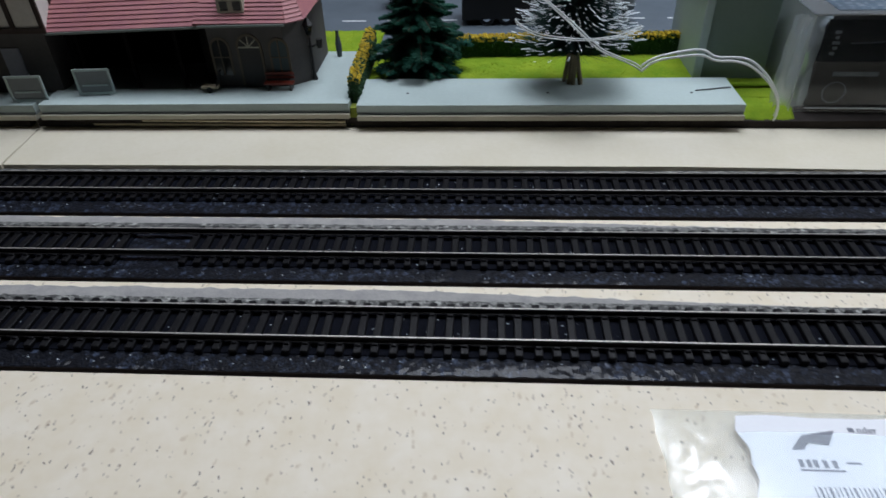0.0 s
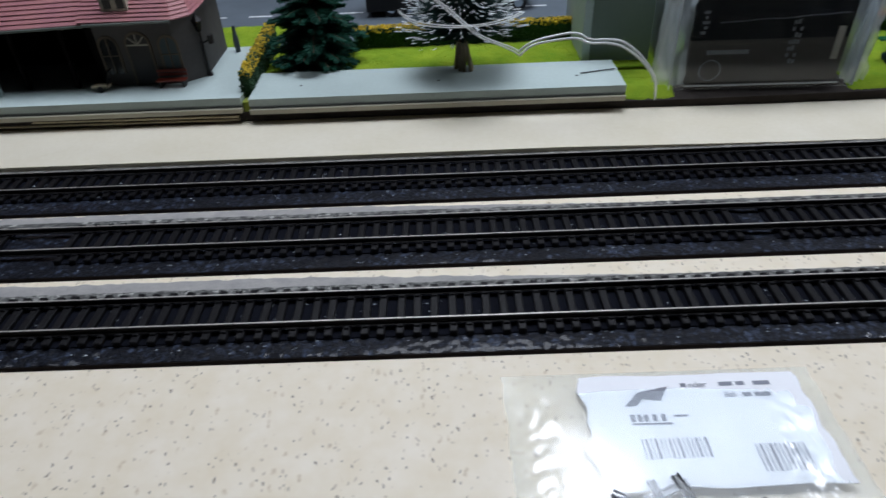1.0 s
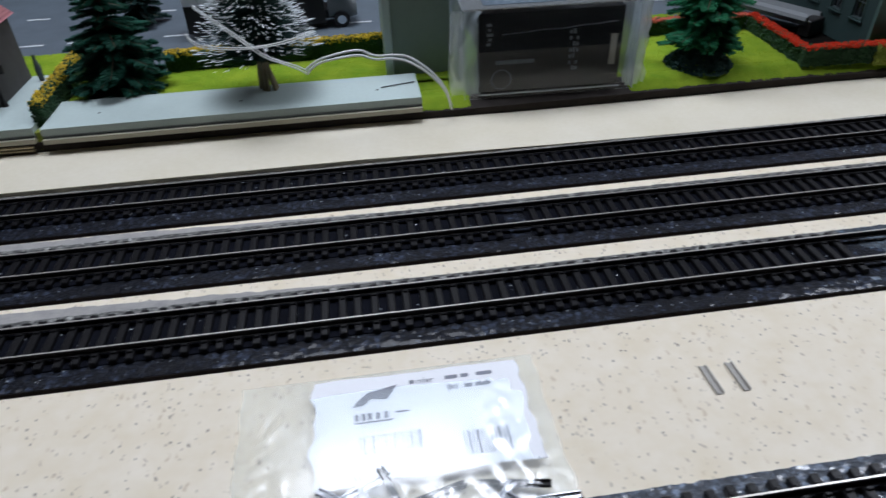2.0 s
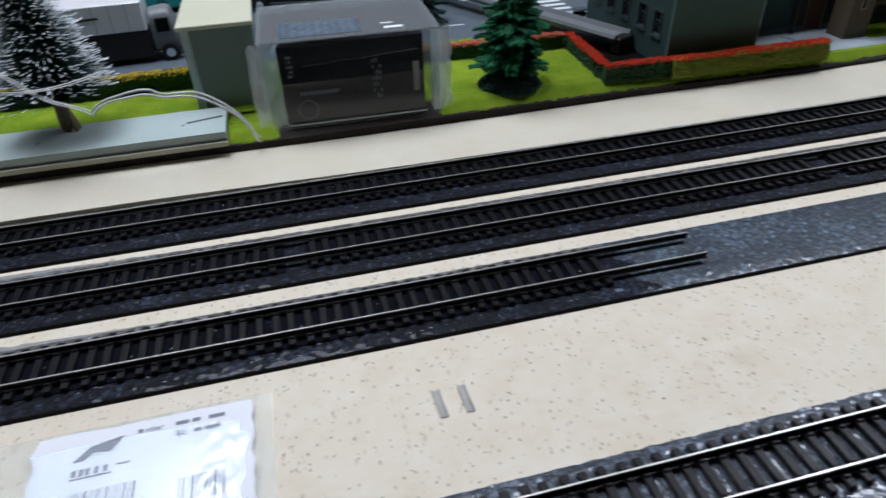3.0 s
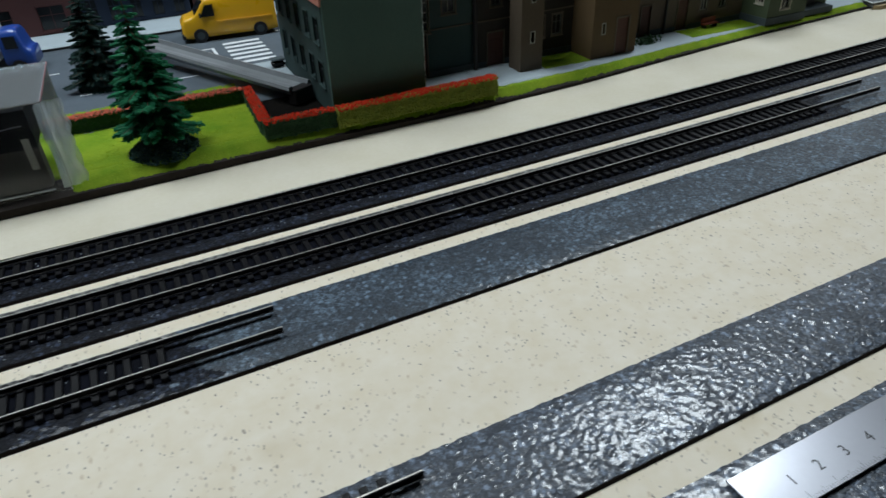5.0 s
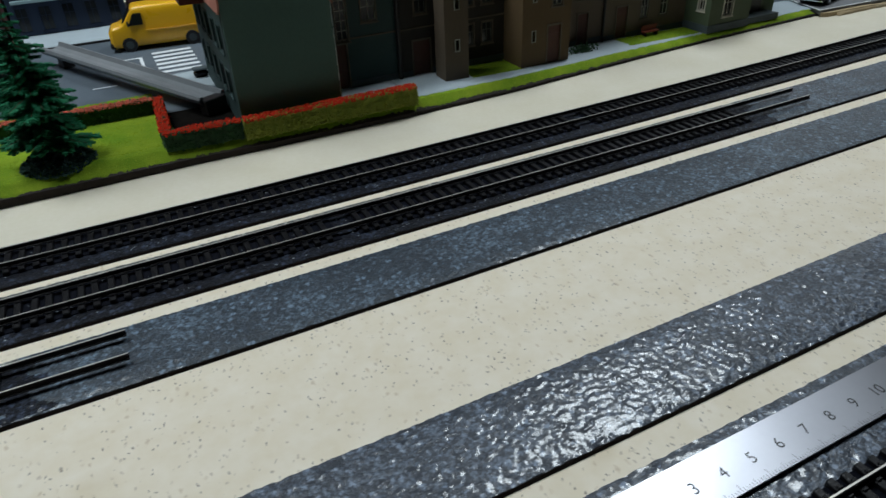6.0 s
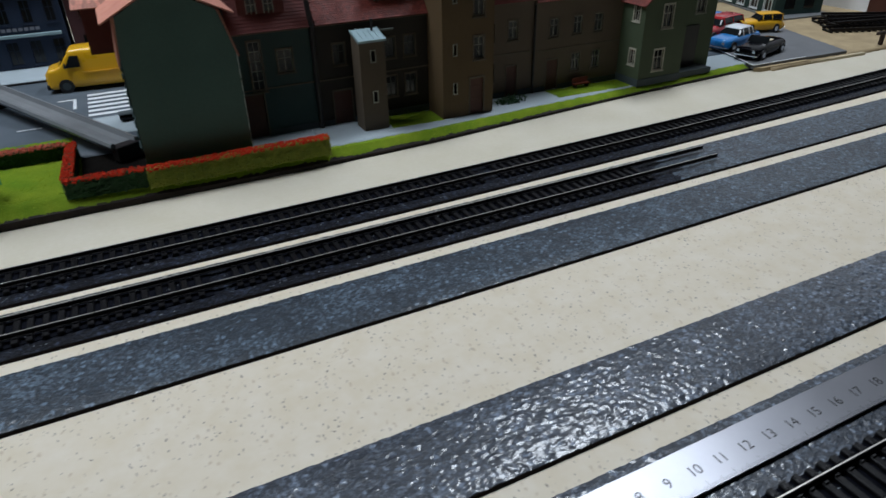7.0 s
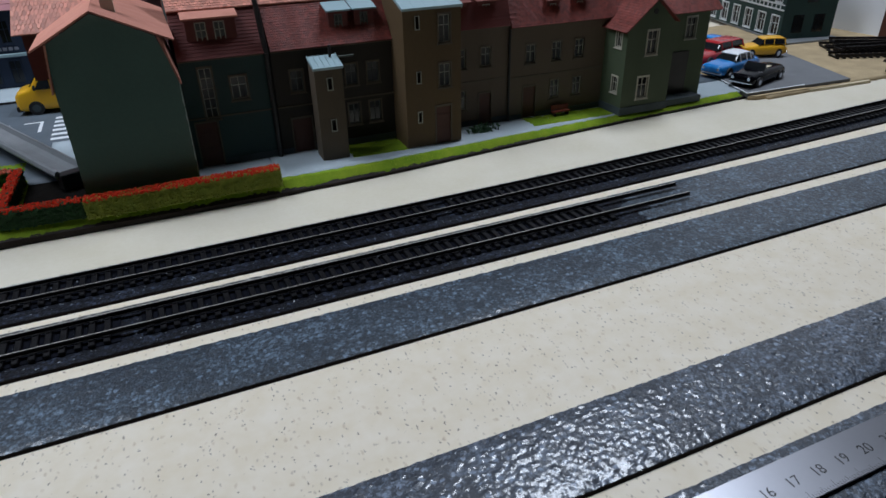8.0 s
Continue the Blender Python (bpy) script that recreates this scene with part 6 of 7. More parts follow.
# terrace, from the gabled corner house on
YF = 333
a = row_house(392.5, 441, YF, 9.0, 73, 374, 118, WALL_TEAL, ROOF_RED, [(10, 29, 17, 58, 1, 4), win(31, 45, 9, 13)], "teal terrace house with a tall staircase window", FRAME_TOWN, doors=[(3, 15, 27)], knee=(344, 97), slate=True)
dormer(a, 8, 35, 2.5, 14, 70, 84, ROOF_SIDE, ROOF_PINK, [(5, 11), (15, 21)], FRAME_TOWN)
b = row_house(443.5, 519, YF + 0.5, 8.4, 73, 374, 118, WALL_BROWN, ROOF_RED, [win(14, 45), win(48, 45), win(62, 45), win(48, 20, 7.5, 13), win(62, 20, 7.5, 13)], "brown terrace house with shade-darkened walls and a red tiled roof", FRAME_GREEN, doors=[(8, 20, 22)], knee=(350, 96))
dormer(b, 38, 50, 4.5, 14, 68, 82, ROOF_SIDE, ROOF_BLUE, [(3.5, 8.5)], FRAME_GREEN)
dormer(b, 54, 66, 4.5, 14, 68, 82, ROOF_SIDE, ROOF_BLUE, [(3.5, 8.5)], FRAME_GREEN)
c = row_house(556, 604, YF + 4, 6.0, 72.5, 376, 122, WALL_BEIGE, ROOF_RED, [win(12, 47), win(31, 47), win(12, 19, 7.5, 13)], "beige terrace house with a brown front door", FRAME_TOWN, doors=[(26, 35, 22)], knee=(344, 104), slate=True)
dormer(c, 5, 18, 1.5, 14, 67, 82, ROOF_SIDE, ROOF_RED, [(3.5, 9)], FRAME_TOWN)
dormer(c, 25, 38, 1.5, 14, 67, 82, ROOF_SIDE, ROOF_RED, [(3.5, 9)], FRAME_TOWN)
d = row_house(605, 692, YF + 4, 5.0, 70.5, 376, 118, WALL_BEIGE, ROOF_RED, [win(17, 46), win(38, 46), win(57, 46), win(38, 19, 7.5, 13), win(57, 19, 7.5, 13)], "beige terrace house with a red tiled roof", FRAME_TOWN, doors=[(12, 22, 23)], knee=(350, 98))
dormer(d, 30, 40, 3.5, 12, 66, 79, ROOF_SIDE, ROOF_RED, [(2.5, 7.5)], FRAME_TOWN)
dormer(d, 52, 62, 3.5, 12, 66, 79, ROOF_SIDE, ROOF_RED, [(2.5, 7.5)], FRAME_TOWN)
for x in (441.3, 601.4):
    p = thing("downpipe", x + (3 if x > 500 else 0), YF - 1.6 + (4 if x > 500 else 0), level(x), "black downpipe between two terrace houses", "pipe", "downpipes")
    bm = blank()
    tube(bm, (0, 0, 0), (0, 0, 63), 1.5 if x < 500 else 0.8, n=10)
    part("pipe", bm, PIPE_BLACK, p)
    if x < 500:
        bm = blank()
        tube(bm, (0, 0, 63), (-3, 6, 112), 1.5, n=10)
        part("upper_pipe", bm, PIPE_BLACK, p)


def stair_tower(x0, x1, y0, y1, G, top, wallm, label, slits, wins, doors=(), roof_rise=9):
    ob = thing("stair_tower", x0, y0, G, label, "tower", "stair towers")
    L, H, D = x1 - x0, top - G, y1 - y0
    one = Matrix.Identity(4)
    bm = blank()
    wall_panel(bm, L, H, 1.6, [s for s in slits] + [w[:4] for w in wins] + [(a, 0.4, b, c) for a, b, c in doors], one)
    box(bm, 0, 1.6, 0, 1.2, D, H)
    box(bm, L - 1.2, 1.6, 0, L, D, H)
    part("wall", bm, wallm, ob)
    bm = blank()
    box(bm, 1.2, 3.5, 0.2, L - 1.2, 4.2, H - 0.5)
    part("stair_core", bm, PIPE_BLACK, ob)
    for x0_, z0_, x1_, z1_ in slits:
        bm = blank()
        t = 0.6
        for q in ((x0_ - t, z0_ - t, x1_ + t, z0_), (x0_ - t, z1_, x1_ + t, z1_ + t), (x0_ - t, z0_, x0_, z1_), (x1_, z0_, x1_ + t, z1_)):
            box(bm, q[0], -0.35, q[1], q[2], 0.2, q[3])
        part("slit_trim", bm, FRAME_TOWN, ob)
    for w in wins:
        window(ob, one, *w[:4], FRAME_TOWN, STONE_TRIM, 1, 1)
    for a_, b_, c_ in doors:
        door(ob, Matrix.Translation((0, 0, 0.4)), a_, b_, c_, DOOR_WOOD, STONE_TRIM)
    bm = blank()
    courses(bm, (-0.7, -1.4, H), (L + 0.7, -1.4, H), (L + 0.7, D, H + roof_rise), (-0.7, D, H + roof_rise), 1, 0.9)
    r_ = part("roof", bm, ROOF_BLUE, ob, "pale blue zinc pent roof")
    for k in range(6):
        u = -0.3 + (L + 0.6) * k / 5
        bm = blank()
        tube(bm, (u, -1.2, H + 0.9), (u, D - 0.6, H + roof_rise + 0.75), 0.2, n=5)
        part("seam", bm, ROOF_BLUE, r_)
    for u in (0.1, L - 1.2):
        bm = blank()
        prism(bm, [(0, H), (D, H), (D, H + roof_rise - 0.6)], "x", u, u + 1.1)
        part("roof_cheek", tidy(bm), wallm, ob)
    return ob


t1 = stair_tower(463.5, 480, 312, YF - 7, 8.6, 64, WALL_TAN, "slim tan stair tower with two narrow slits", [(7.4, 18, 9.8, 24.5), (7.4, 43, 9.8, 49.5)], [], roof_rise=4.5)
bm = blank()
tube(bm, (13, 11, 58), (13, 11, 66), 0.9, n=8)
part("vent_pipe", bm, PIPE_BLACK, t1)
bm = blank()
box(bm, 16.0, 13.0, 57.5, 28, 14.0, 58.6)
part("gutter_end", bm, FRAME_GREEN, t1)
stair_tower(518.5, 556, 311, YF + 25, 7.6, 92, WALL_OCHRE, "tall ochre stair tower with a brown door", [(8.0, 16, 10, 22.5), (8.0, 41, 10, 47.5), (8.0, 73, 10, 80)], [win(26.5, 44, 7.5, 14), win(26.5, 72, 7.5, 16)], [(20, 30, 24)], roof_rise=16)

# the gabled corner house, its end wall towards the tracks
g = thing("gabled_house", 334, 300, G, "grey-green gabled corner house with a salmon roof", "house")
L, DP, EV = 57, 106, 62
bm = blank()
prism(bm, [(0, 0), (L, 0), (L, EV), (L - 7, EV + 21.5), (24, 96.2), (1.5, EV + 21.5), (0.5, EV)], "y", 0, 2.0)
part("end_wall", tidy(bm), WALL_GABLE, g, "blank grey-green rendered end wall")
bm = blank()
side = Matrix.Translation((0, DP, 0)) @ Euler((0, 0, radians(-90))).to_matrix().to_4x4()
holes = [win(x, z, 8, 13) for x in (14, 34, 54, 74, 92) for z in (22, 46)]
wall_panel(bm, DP - 2.0, EV, 1.6, [h[:4] for h in holes], side)
box(bm, L - 1.6, 2.0, 0, L, DP, EV)
box(bm, 1.6, DP - 1.6, 0, L - 1.6, DP, EV)
part("wall", bm, WALL_TEAL, g)
bm = blank()
box(bm, 5, 3, 0.2, 6, DP - 3, EV)
part("room_back", bm, PIPE_BLACK, g)
for h in holes:
    window(g, side, *h[:4], PLINTH, WALL_TEAL, 1, 1)
bm = blank()
courses(bm, (-1.0, DP + 2, EV - 1), (-1.0, -1.5, EV - 1), (1.6, -1.5, EV + 22), (1.6, DP + 2, EV + 22), 8, 0.25)
courses(bm, (-5.0, DP + 2, EV + 20.0), (-5.0, -3.4, EV + 20.0), (24, -3.4, 97.8), (24, DP + 2, 97.8), 16, 0.14)
courses(bm, (L + 1.5, -3.4, EV + 19.5), (L + 1.5, DP + 2, EV + 19.5), (24, DP + 2, 97.8), (24, -3.4, 97.8), 16, 0.14)
courses(bm, (L + 0.8, -1.0, EV - 3), (L + 0.8, DP + 2, EV - 3), (L - 5.5, DP + 2, EV + 21), (L - 5.5, -1.0, EV + 21), 10, 0.25)
tagged(part("roof", bm, ROOF_PINK, g), "salmon tiled mansard roof", kind="stuff")
bm = blank()
box(bm, 28.6, 20, 86, 34.6, 26, 106)
box(bm, 28.0, 19.4, 106, 35.2, 26.6, 108)
part("chimney", bm, FRAME_CREAM, g, "cream rendered chimney")
bm = blank()
courses(bm, (-17, 44, 82.5), (18, 44, 82.5), (22, 74, 110), (-13, 74, 110), 14, 0.22, 0, 1.8)
courses(bm, (18, 104, 82.5), (-17, 104, 82.5), (-13, 74, 110), (22, 74, 110), 12, 0.2)
tagged(part("cross_roof", bm, ROOF_PINK, g, "salmon tiled cross roof"), kind="stuff")
bm = blank()
box(bm, -13, 47, EV - 4, 1.4, 101, 83)
part("oriel", bm, ROOF_SIDE, g, "red-brown oriel")
bm = blank()
for k in range(56):
    z = 5 + k
    r = max(0.0, 0.55 + 0.8 * noise.noise(Vector((z * 0.23, 2, 5))) + 0.5 * noise.noise(Vector((z * 0.9, 8, 1))))
    if r > 0.12:
        box(bm, L - 0.6 * r, -0.15, z, L + 0.12, 0.5, z + 1.0)
part("chipped_edge", bm, PLATFORM, g, "chipped pale corner edge")

bin_ = thing("litter_bin", 329.5, 408, 9.9, "small dark rounded bin by the gabled house", "bin")
bm = blank()
soft_box(bm, -4.6, -3.4, 0, 4.6, 3.4, 4.6, 1.6)
part("body", bm, CAR_BLACK, bin_)
bm = blank()
soft_box(bm, -4.9, -3.7, 4.6, 4.9, 3.7, 6.0, 0.6)
part("lid", bm, PLINTH, bin_)

# the green corner villa
v = thing("green_villa", 684, 312, 4.8, "moss green villa with a small front gable", "house")
one = Matrix.Identity(4)
bm = blank()
holes = [win(18, 18.5, 9, 15, 1, 1), win(22, 50, 9, 16, 1, 1)]
FW, FH = 42, 62
wall_panel(bm, FW, FH, 1.6, [h[:4] for h in holes], one)
sideL = Matrix.Translation((0, 42, 0)) @ Euler((0, 0, radians(-90))).to_matrix().to_4x4()
side_holes = [win(33, 21, 6, 11), win(33, 53, 6, 11)]
wall_panel(bm, 40.4, FH, 1.4, [h[:4] for h in side_holes], sideL)
box(bm, FW - 1.4, 1.6, 0, FW, 42, FH)
prism(bm, [(2, FH), (FW - 1, FH), (22, FH + 17)], "y", 0.1, 1.5)
part("wall", tidy(bm), WALL_GREEN, v)
for h in holes:
    window(v, one, *h[:4], FRAME_CREAM, FRAME_CREAM, 1, 1)
for h in side_holes:
    window(v, sideL, *h[:4], FRAME_CREAM, FRAME_CREAM, 1, 1)
bm = blank()
box(bm, 1.4, 5, 0.2, FW - 1.4, 5.8, FH)
box(bm, 4, 5.8, 0.2, 4.8, 40, FH)
part("room_back", bm, PIPE_BLACK, v)
bm = blank()
tube(bm, (22, -0.3, FH + 9), (22, 0.3, FH + 9), 2.0, n=14)
part("gable_vent", bm, PIPE_BLACK, v)
bm = blank()
box(bm, -0.6, -0.7, 0, FW + 0.6, 0, 5.5)
box(bm, -0.6, 0, 0, 0, 42, 5.5)
part("plinth", bm, PLINTH, v)
bm = blank()
courses(bm, (-3.5, 46, FH - 3), (-3.5, -2.6, FH - 3), (22, -2.6, FH + 18), (22, 46, FH + 18), 15, 0.35, 0, 2.0)
courses(bm, (FW + 0.5, -2.6, FH + 1), (FW + 0.5, 46, FH + 1), (22, 46, FH + 18), (22, -2.6, FH + 18), 15, 0.35, 0, 2.0)
part("roof", bm, ROOF_RED, v, "red tiled gable roof")
bm = blank()
wall_panel(bm, 46, 66, 1.6, [win(29, 53, 9, 15)[:4]], Matrix.Translation((FW, 16, 0)))
box(bm, FW + 44.4, 17.6, 0, FW + 46, 60, 66)
part("wing_wall", bm, WALL_GREEN, v)
window(v, Matrix.Translation((FW, 16, 0)), *win(29, 53, 9, 15)[:4], FRAME_TOWN, FRAME_TOWN, 1, 1)
bm = blank()
courses(bm, (FW - 2, 11, 65), (FW + 53, 11, 65), (FW + 50, 44, 96), (FW - 2, 44, 96), 22, 0.35, 0, 2.0)
part("wing_roof", bm, ROOF_RED, v, "red tiled wing roof")
bm = blank()
box(bm, FW + 2, 2.0, 0, FW + 36, 15.8, 4.5)
part("porch_step", bm, PLINTH, v)
# Flat black panel stands for the shaded porch recess.
bm = blank()
box(bm, FW + 4, 15.0, 4.5, FW + 30, 15.9, 36)
part("porch_shade", bm, PIPE_BLACK, v, "black panel for the shade in the porch opening")
bm = blank()
clumps(bm, 160, random.Random(5), lambda r: (r.gauss(578, 5), r.gauss(324, 2.5), 6.0 + abs(r.gauss(0, 2.2))), 0.6, 1.3)
whole("low_shrub", bm, HEDGE_DARK, "low dark green shrub beside the tower", "shrub")
bench = thing("garden_bench", 646, 331, 5.2, "small red bench in front of the beige house", "bench")
bm = blank()
box(bm, -7, -2, 3, 7, 2, 3.8)
part("seat", bm, BENCH_RED, bench)
bm = blank()
box(bm, -7, 1.6, 4.4, 7, 2.2, 7.5)
part("backrest", bm, BENCH_RED, bench)
for fx in (-6, 5):
    bm = blank()
    box(bm, fx, -1.8, 0, fx + 1, 2.1, 3)
    part("leg", bm, PIPE_BLACK, bench)


# ---- station at the near end ----
st = thing("station_building", -157, 302.5, 15.3, "grey stone station with a dark red roof", "station")
bm = blank()
body = [(4, 0), (40, 0), (49, 8), (49, 46), (4, 46)]
prism(bm, body, "z", 0, 33)
part("wall", tidy(bm), STATION_WALL, st)


def arch(cx, z0, w, h, y, name, fill, trim, bars_, fan=True):
    bm = blank()
    def ring(r):
        return [(cx - r, z0), (cx + r, z0)] + [(cx + r * math.cos(k * math.pi / 8), z0 + h - w / 2 + r * math.sin(k * math.pi / 8)) for k in range(9)]
    prism(bm, ring(w / 2 + 1.1), "y", y - 0.5, y + 0.1)
    a_ = part(name, tidy(bm), trim, st, "arched stone surround")
    bm = blank()
    prism(bm, ring(w / 2), "y", y - 0.62, y - 0.3)
    part("leaf", tidy(bm), fill, a_)
    bm = blank()
    if fan:
        for k in range(1, 4):
            t = k * math.pi / 4
            tube(bm, (cx, y - 0.75, z0 + h - w / 2), (cx + w / 2 * math.cos(t), y - 0.75, z0 + h - w / 2 + w / 2 * math.sin(t)), 0.3, n=5)
        box(bm, cx - w / 2, y - 0.95, z0 + h - w / 2 - 0.4, cx + w / 2, y - 0.6, z0 + h - w / 2 + 0.3)
    else:
        box(bm, cx - 0.3, y - 0.95, z0, cx + 0.3, y - 0.6, z0 + h)
        box(bm, cx - w / 2, y - 0.95, z0 + h * 0.5, cx + w / 2, y - 0.6, z0 + h * 0.5 + 0.5)
    part("fanlight", bm, bars_, a_)


arch(9, 6, 7.5, 17, 0, "window", DARK_GLASS, STONE_TRIM, STONE_TRIM, False)
arch(23.0, 0, 10.0, 24.5, 0, "door", PIPE_BLACK, STONE_TRIM, FRAME_CREAM, True)
arch(37.0, 6, 7.5, 16.5, 0, "window", PLINTH, STONE_TRIM, STONE_TRIM, False)
bm = blank()
courses(bm, (1, -6, 32), (44, -6, 32), (35, 20, 62), (12, 20, 62), 20, 0.5)
courses(bm, (51, 0, 32), (51, 50, 32), (35, 26, 62), (35, 20, 62), 20, 0.5)
courses(bm, (44, -6, 32), (51, 0, 32), (35, 20, 62), (35, 20, 62), 20, 0.5)
part("roof", bm, ROOF_STATION, st, "ribbed dark red hipped roof")
bm = blank()
box(bm, 13, -3, 35.5, 25, 8, 42)
part("dormer", bm, FRAME_CREAM, st, "small pale dormer")
for fx in (14.5, 20.5):
    bm = blank()
    box(bm, fx, -3.3, 37, fx + 3.5, -2.95, 41)
    part("dormer_pane", bm, DARK_GLASS, st)
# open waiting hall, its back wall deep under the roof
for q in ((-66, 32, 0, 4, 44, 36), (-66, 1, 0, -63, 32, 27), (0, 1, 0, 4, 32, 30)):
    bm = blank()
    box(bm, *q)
    part("hall_wall", bm, HALL_SHADE, st, "timber hall wall coloured black for the roof's shade")
bm = blank()
courses(bm, (-70, -4.6, 28.4), (3.5, -5.2, 31.0), (3.5, 27, 62), (-70, 27, 60), 19, 0.5)
part("hall_roof", bm, ROOF_STATION, st, "ribbed dark red hall roof")
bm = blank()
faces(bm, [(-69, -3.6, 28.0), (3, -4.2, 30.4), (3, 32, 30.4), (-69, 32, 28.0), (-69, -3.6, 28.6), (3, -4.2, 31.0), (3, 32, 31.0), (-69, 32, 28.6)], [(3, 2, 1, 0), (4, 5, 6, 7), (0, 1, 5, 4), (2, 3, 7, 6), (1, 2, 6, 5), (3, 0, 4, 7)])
part("hall_ceiling", bm, HALL_SHADE, st, "boarded ceiling coloured black for the roof's shade")
bm = blank()
tube(bm, (-70, -5.2, 27.9), (3.5, -5.8, 30.4), 0.65, n=8)
tube(bm, (3.5, -6.6, 30.9), (43.5, -6.6, 31.4), 0.65, n=8)
part("gutter", bm, FRAME_GREEN, st, "thin pale gutter")
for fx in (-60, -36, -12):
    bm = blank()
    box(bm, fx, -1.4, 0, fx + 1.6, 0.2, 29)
    part("post", bm, HALL_SHADE, st, "timber post coloured black for the roof's shade")

hb = thing("platform_bench", -121.2, 298.5, 15.3, "small red-brown bench by the station wall", "bench")
bm = blank()
for k in range(3):
    box(bm, -7, -2 + k * 1.4, 3.0, 7, -1 + k * 1.4, 3.7)
part("seat", bm, BENCH_RED, hb)
bm = blank()
for k in range(2):
    box(bm, -7, 2.2, 4.6 + k * 1.8, 7, 2.7, 5.8 + k * 1.8)
part("backrest", bm, BENCH_RED, hb)
for fx in (-6, 5):
    bm = blank()
    box(bm, fx, -1.8, 0, fx + 0.9, 2.4, 3)
    part("leg", bm, PIPE_BLACK, hb)
cart = thing("luggage_trolley", -154.5, 296.6, 15.3, "small rusty luggage trolley by the wall", "trolley")
bm = blank()
box(bm, -4, -2, 2, 4, 2, 3)
part("deck", bm, CARD, cart)
bm = blank()
tube(bm, (3.5, -1.5, 3), (6, -1.5, 10), 0.4, n=6)
tube(bm, (3.5, 1.5, 3), (6, 1.5, 10), 0.4, n=6)
tube(bm, (6, -1.5, 10), (6, 1.5, 10), 0.4, n=6)
part("handle", bm, RAIL_SIDE, cart)
for s in (-2.2, 2.2):
    bm = blank()
    tube(bm, (0, s - 0.3, 1.4), (0, s + 0.3, 1.4), 1.4, n=12)
    part("wheel", bm, RUBBER, cart)

lampost = thing("street_lamp", -107.0, 311, 15.3, "black cast-iron station lamp post", "street lamp")
bm = blank()
tube(bm, (0, 0, 0), (0, 0, 3), 1.6, 1.0, 10)
tube(bm, (0, 0, 3), (0, 0, 22), 0.8, 0.6, 10)
part("post", bm, PIPE_BLACK, lampost)
bm = blank()
tube(bm, (0, 0, 22), (0, 0, 27), 1.3, 2.4, 6)
part("lantern", bm, DARK_GLASS, lampost)
bm = blank()
tube(bm, (0, 0, 27), (0, 0, 30), 2.9, 0.5, 6)
part("cap", bm, PIPE_BLACK, lampost)
for s in (-1, 1):
    bm = blank()
    tube(bm, (0, 0, 16), (s * 4.5, 0, 18), 0.5, n=6)
    tube(bm, (s * 4.5, 0, 16), (s * 4.5, 0, 20), 1.3, 1.6, 8)
    part("arm", bm, PIPE_BLACK, lampost)
fig = blank()
tube(fig, (-100.6, 342.7, 15.3), (-100.6, 342.7, 21.8), 1.3, 1.7, 8)
tube(fig, (-100.6, 342.7, 21.8), (-100.6, 342.7, 26.2), 1.7, 0.9, 8)
tube(fig, (-100.6, 342.7, 26.2), (-100.6, 342.7, 29), 0.9, 0.9, 8)
whole("figurine", fig, PLINTH, "plain grey-green peg figurine on the platform", "figurine")

ht = thing("half_timbered_house", -309, 298.6, 14.3, "half-timbered house with a grey stone ground floor", "house")
bm = blank()
box(bm, 0, 0, 0, 80, 46, 30)
part("ground_floor", bm, STATION_WALL, ht)
bm = blank()
box(bm, -2, -3, 30, 82, 48, 72)
part("upper_floor", bm, PLASTER, ht, "pale plaster infill")
beams = [((-2.4, -3.8, z, 82.6, -3.0, z + 2.4), None) for z in (30, 50, 70)]
beams += [((x, -3.9, 30, x + 2.2, -3.05, 72), None) for x in range(-2, 83, 14)]
beams += [((0, -0.25, 0, 2.0, 0.6, 24), Matrix.Translation((x, -3.7, 32)) @ Euler((0, radians(36), 0)).to_matrix().to_4x4()) for x in range(-2, 70, 28)]
beams += [((82.0, y, 30, 82.9, y + 2, 72), None) for y in range(-3, 48, 12)]
for q, m in beams:
    bm = blank()
    box(bm, *q, m=m)
    part("timber", bm, TIMBER, ht, "dark timber framing")
for x in (12, 34, 56):
    bm = blank()
    box(bm, x, -0.6, 6, x + 9, 0, 22)
    w_ = part("window", bm, PRINT_GREY, ht)
    bm = blank()
    box(bm, x, -3.95, 38, x + 8, -3.1, 49)
    part("window", bm, DARK_GLASS, ht)
bm = blank()
courses(bm, (-6, -9, 70), (86, -9, 70), (86, 24, 104), (-6, 24, 104), 9)
courses(bm, (86, 54, 70), (-6, 54, 70), (-6, 24, 104), (86, 24, 104), 9)
part("roof", bm, ROOF_STATION, ht)
for x in (2, 30):
    bm = blank()
    box(bm, x, -8, 0, x + 14, -4, 3.6)
    part("wall_bench", bm, BENCH_RED, ht)


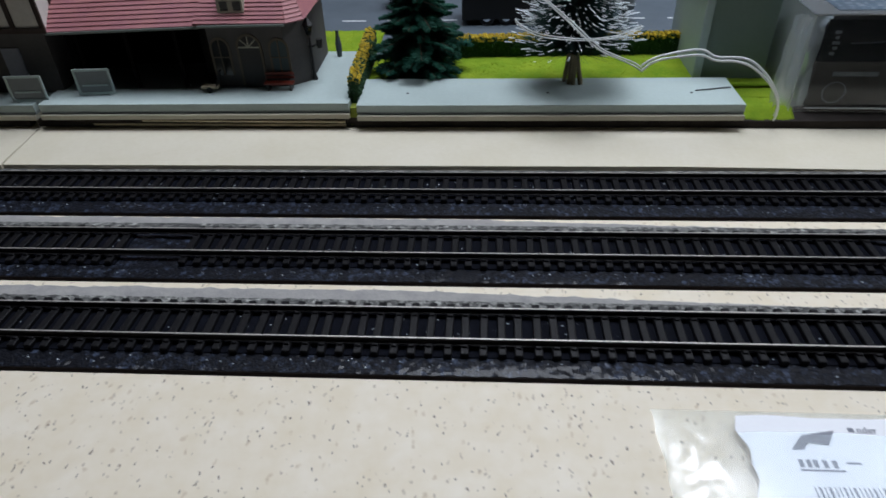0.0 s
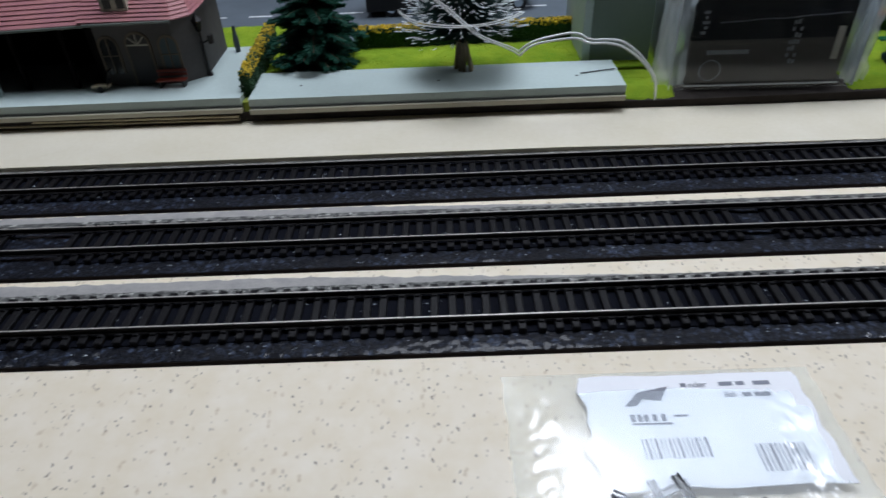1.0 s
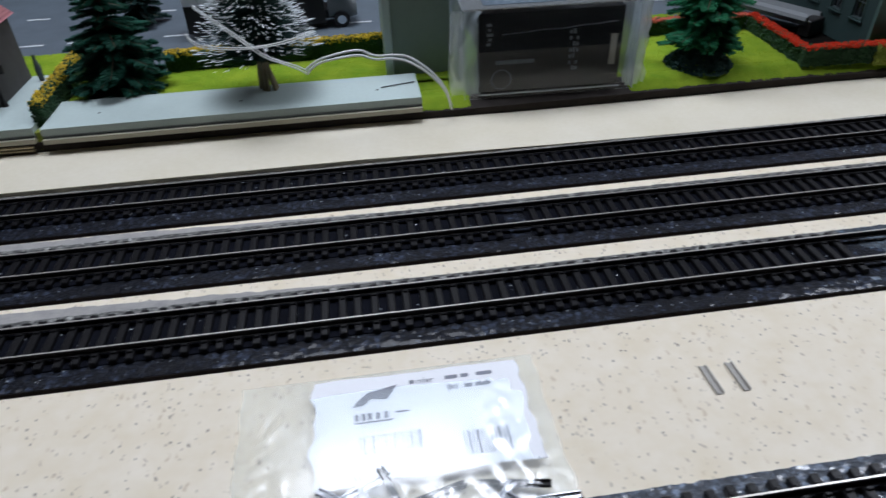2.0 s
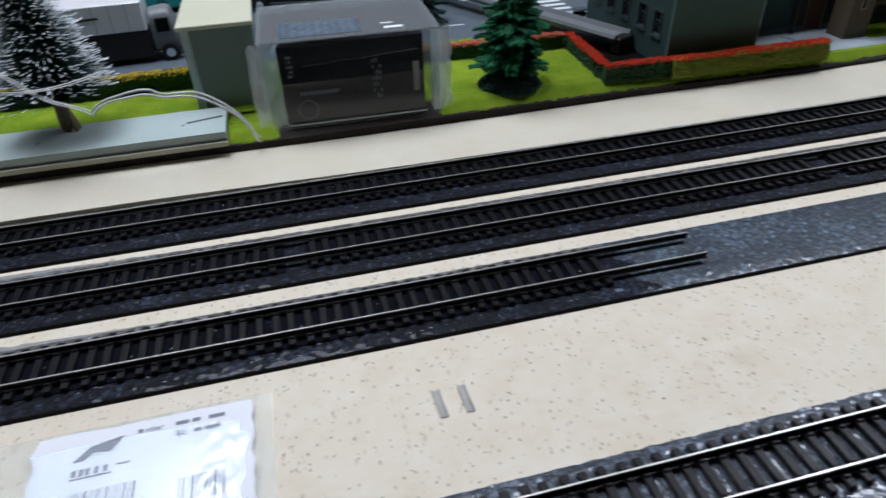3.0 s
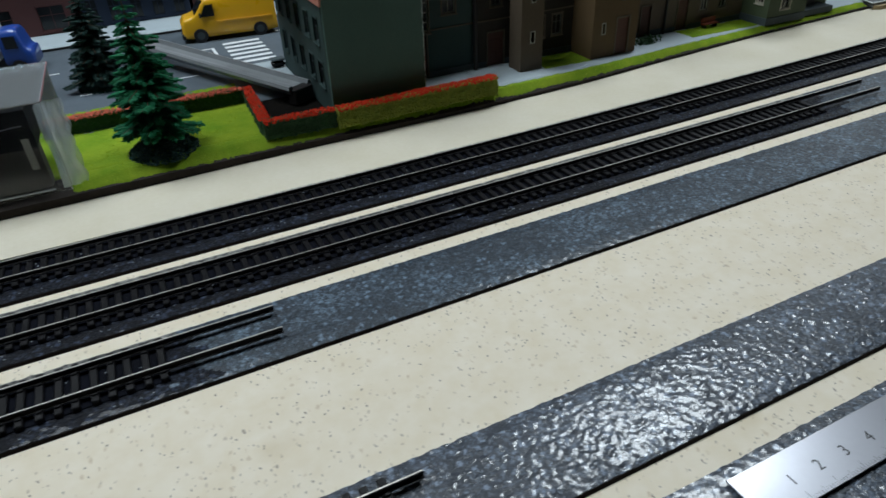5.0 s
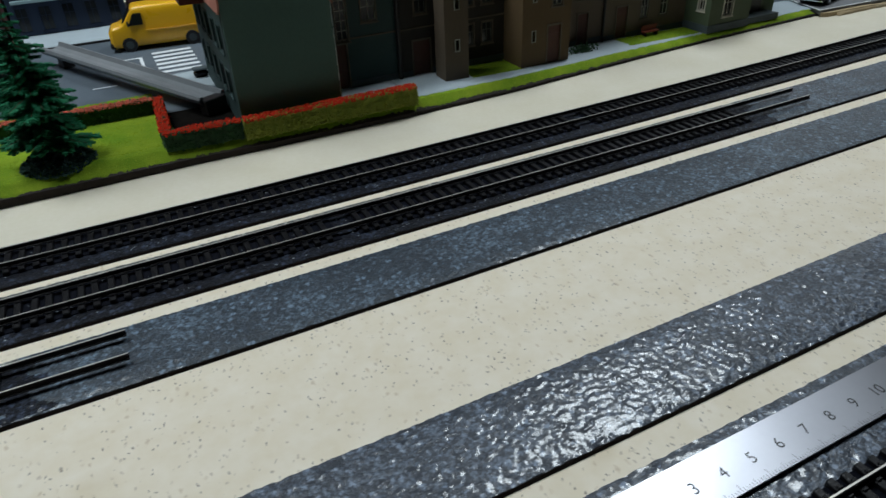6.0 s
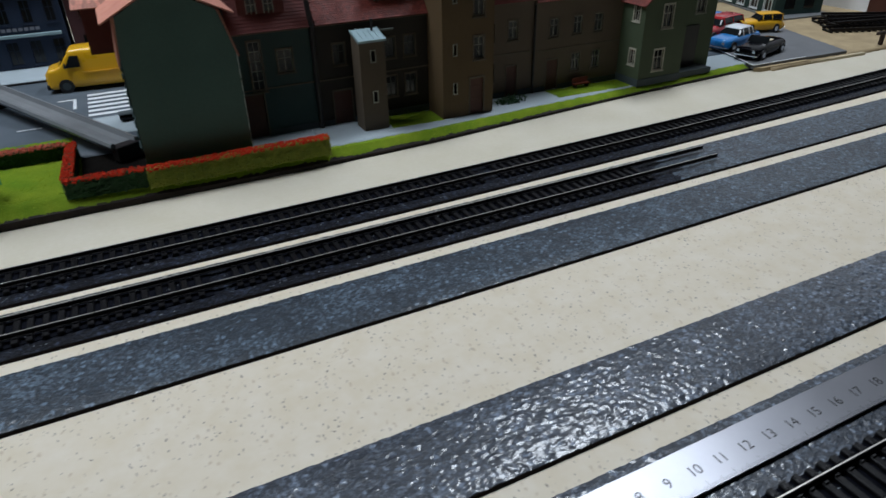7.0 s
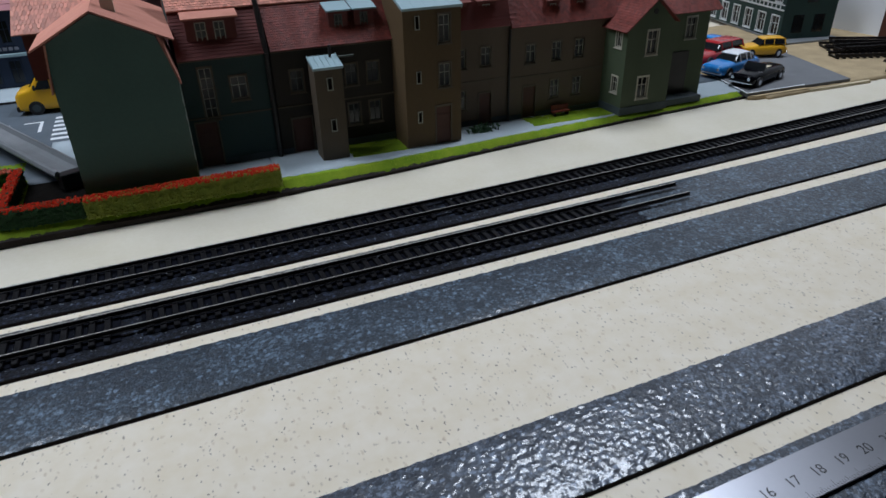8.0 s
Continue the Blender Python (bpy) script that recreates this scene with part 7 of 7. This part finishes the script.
# ---- houses across the street ----
def far_house(x0, x1, y0, h, wallm, label, sign=None, cols=5, frame=None):
    ob = thing("street_house", x0, y0, 11.2, label, "house", "houses across the street")
    L = x1 - x0
    bm = blank()
    one = Matrix.Identity(4)
    step = L / cols
    holes = []
    for k in range(cols):
        c = step * (k + 0.5)
        holes.append((c - step * 0.26, 3, c + step * 0.26, 22))
        holes.append((c - step * 0.22, 36, c + step * 0.22, 54))
    wall_panel(bm, L, h, 2, holes, one)
    box(bm, 0, 2, 0, 2, 60, h)
    box(bm, L - 2, 2, 0, L, 60, h)
    box(bm, 2, 58, 0, L - 2, 60, h)
    part("wall", bm, wallm, ob)
    for q in holes:
        window(ob, one, *q, frame or wallm, frame or wallm, 1, 1)
    bm = blank()
    box(bm, 2, 8, 0.2, L - 2, 9, h)
    part("room_back", bm, PIPE_BLACK, ob)
    bm = blank()
    courses(bm, (-2, -4, h), (L + 2, -4, h), (L + 2, 30, h + 34), (-2, 30, h + 34), 8)
    courses(bm, (L + 2, 64, h), (-2, 64, h), (-2, 30, h + 34), (L + 2, 30, h + 34), 8)
    part("roof", bm, ROOF_STATION, ob)
    if sign:
        bm = blank()
        box(bm, 4, -5.5, 26, L - 4, -0.2, 28)
        part("canopy", bm, sign, ob, "pale blue shop canopy")
        bm = blank()
        for k in range(9):
            box(bm, L * 0.35 + k * 4.2, -1.2, 30.5, L * 0.35 + k * 4.2 + 3, -0.4, 33)
        part("sign_bars", bm, PRINT_GREY, ob, "pale unreadable sign")
    return ob


far_house(214, 300, 592, 62, FAR_BLUE, "dark blue shop front across the street", ROOF_BLUE)
far_house(22, 212, 590, 62, FAR_BROWN, "dark red-brown brick house across the street")
far_house(-130, 20, 585, 62, FAR_BROWN, "dark brown house across the street")
far_house(-290, -134, 585, 62, FAR_BLUE, "dark slate-blue house across the street")
far_house(303, 460, 596, 62, FAR_BROWN, "dark brick house behind the terrace")
fg = far_house(0, 145, 0, 52, FAR_GREEN, "dark green station house with pale windows and framing", cols=6, frame=ROAD_WHITE)
fg.matrix_basis = place(1026, 586, 4.8, 0, 0, -104)
for x0_, z0_, x1_, z1_ in [(1, 28, 144, 29.6), (1, 33.2, 144, 34.6), (1, 47, 144, 49)] + [(k * 7.2, 29.6, k * 7.2 + 1.2, 33.2) for k in range(1, 20)]:
    bm = blank()
    box(bm, x0_, -0.7, z0_, x1_, -0.1, z1_)
    part("lattice_bar", bm, ROAD_WHITE, fg, "white painted framing")
for q in ((12, 6, 24, 24), (36, 6, 48, 24), (24, 36, 36, 50)):
    bm = blank()
    box(bm, 145.05, q[0], q[1], 145.6, q[2], q[3])
    part("end_window", bm, DARK_GLASS, fg)
bm = blank()
prism(bm, [(980, 428), (1052, 420), (1098, 560), (1034, 600)], "z", 2.6, 4.8)
whole("plinth_slab", tidy(bm), GREY_PLASTIC, "flat grey slab under the green house", "slab")
for k, (px, py, pz, turn) in enumerate(((1018, 352, 3.4, -21), (1034, 366, 3.4, -24), (1044, 382, 3.4, -27), (1030, 360, 8.4, -15), (1050, 376, 8.4, -29))):
    o = thing("track_piece", px, py, pz, "loose dark track piece lying on the sand", "track", "loose track pieces", rz=turn)
    for s in (-1, 1):
        bm = blank()
        box(bm, -46, s * 6.5 - 0.8, 2, 46, s * 6.5 + 0.8, 4.2)
        part("rail", bm, RAIL_SIDE, o)
    for j in range(14):
        q = new("sleeper", SLEEPER_MESH)
        q.matrix_basis = place(-44 + j * 6.6, 0, 0.3) @ Matrix.Diagonal((1, 0.68, 0.7, 1))
        q.parent = o
post = thing("buffer_post", 971, 309, 0, "small dark wooden post beside the foam sheet", "post")
bm = blank()
soft_box(bm, -1.6, -1.6, 0, 1.6, 1.6, 15, 0.3)
part("upright", bm, TIMBER, post)
bm = blank()
soft_box(bm, -9, -1.2, 12.5, 3, 1.2, 15.2, 0.3)
part("cross_bar", bm, TIMBER, post)
crate = thing("dark_red_box", 1084, 372, 2.6, "plain dark red-brown box against the white panel", "box", rz=-8)
bm = blank()
soft_box(bm, -13, -22, 0, 13, 22, 52, 0.8)
part("body", bm, DOOR_WOOD, crate)
bm = blank()
soft_box(bm, -13.5, -22.5, 52, 13.5, 22.5, 55, 0.6)
part("lid", bm, DOOR_WOOD, crate)
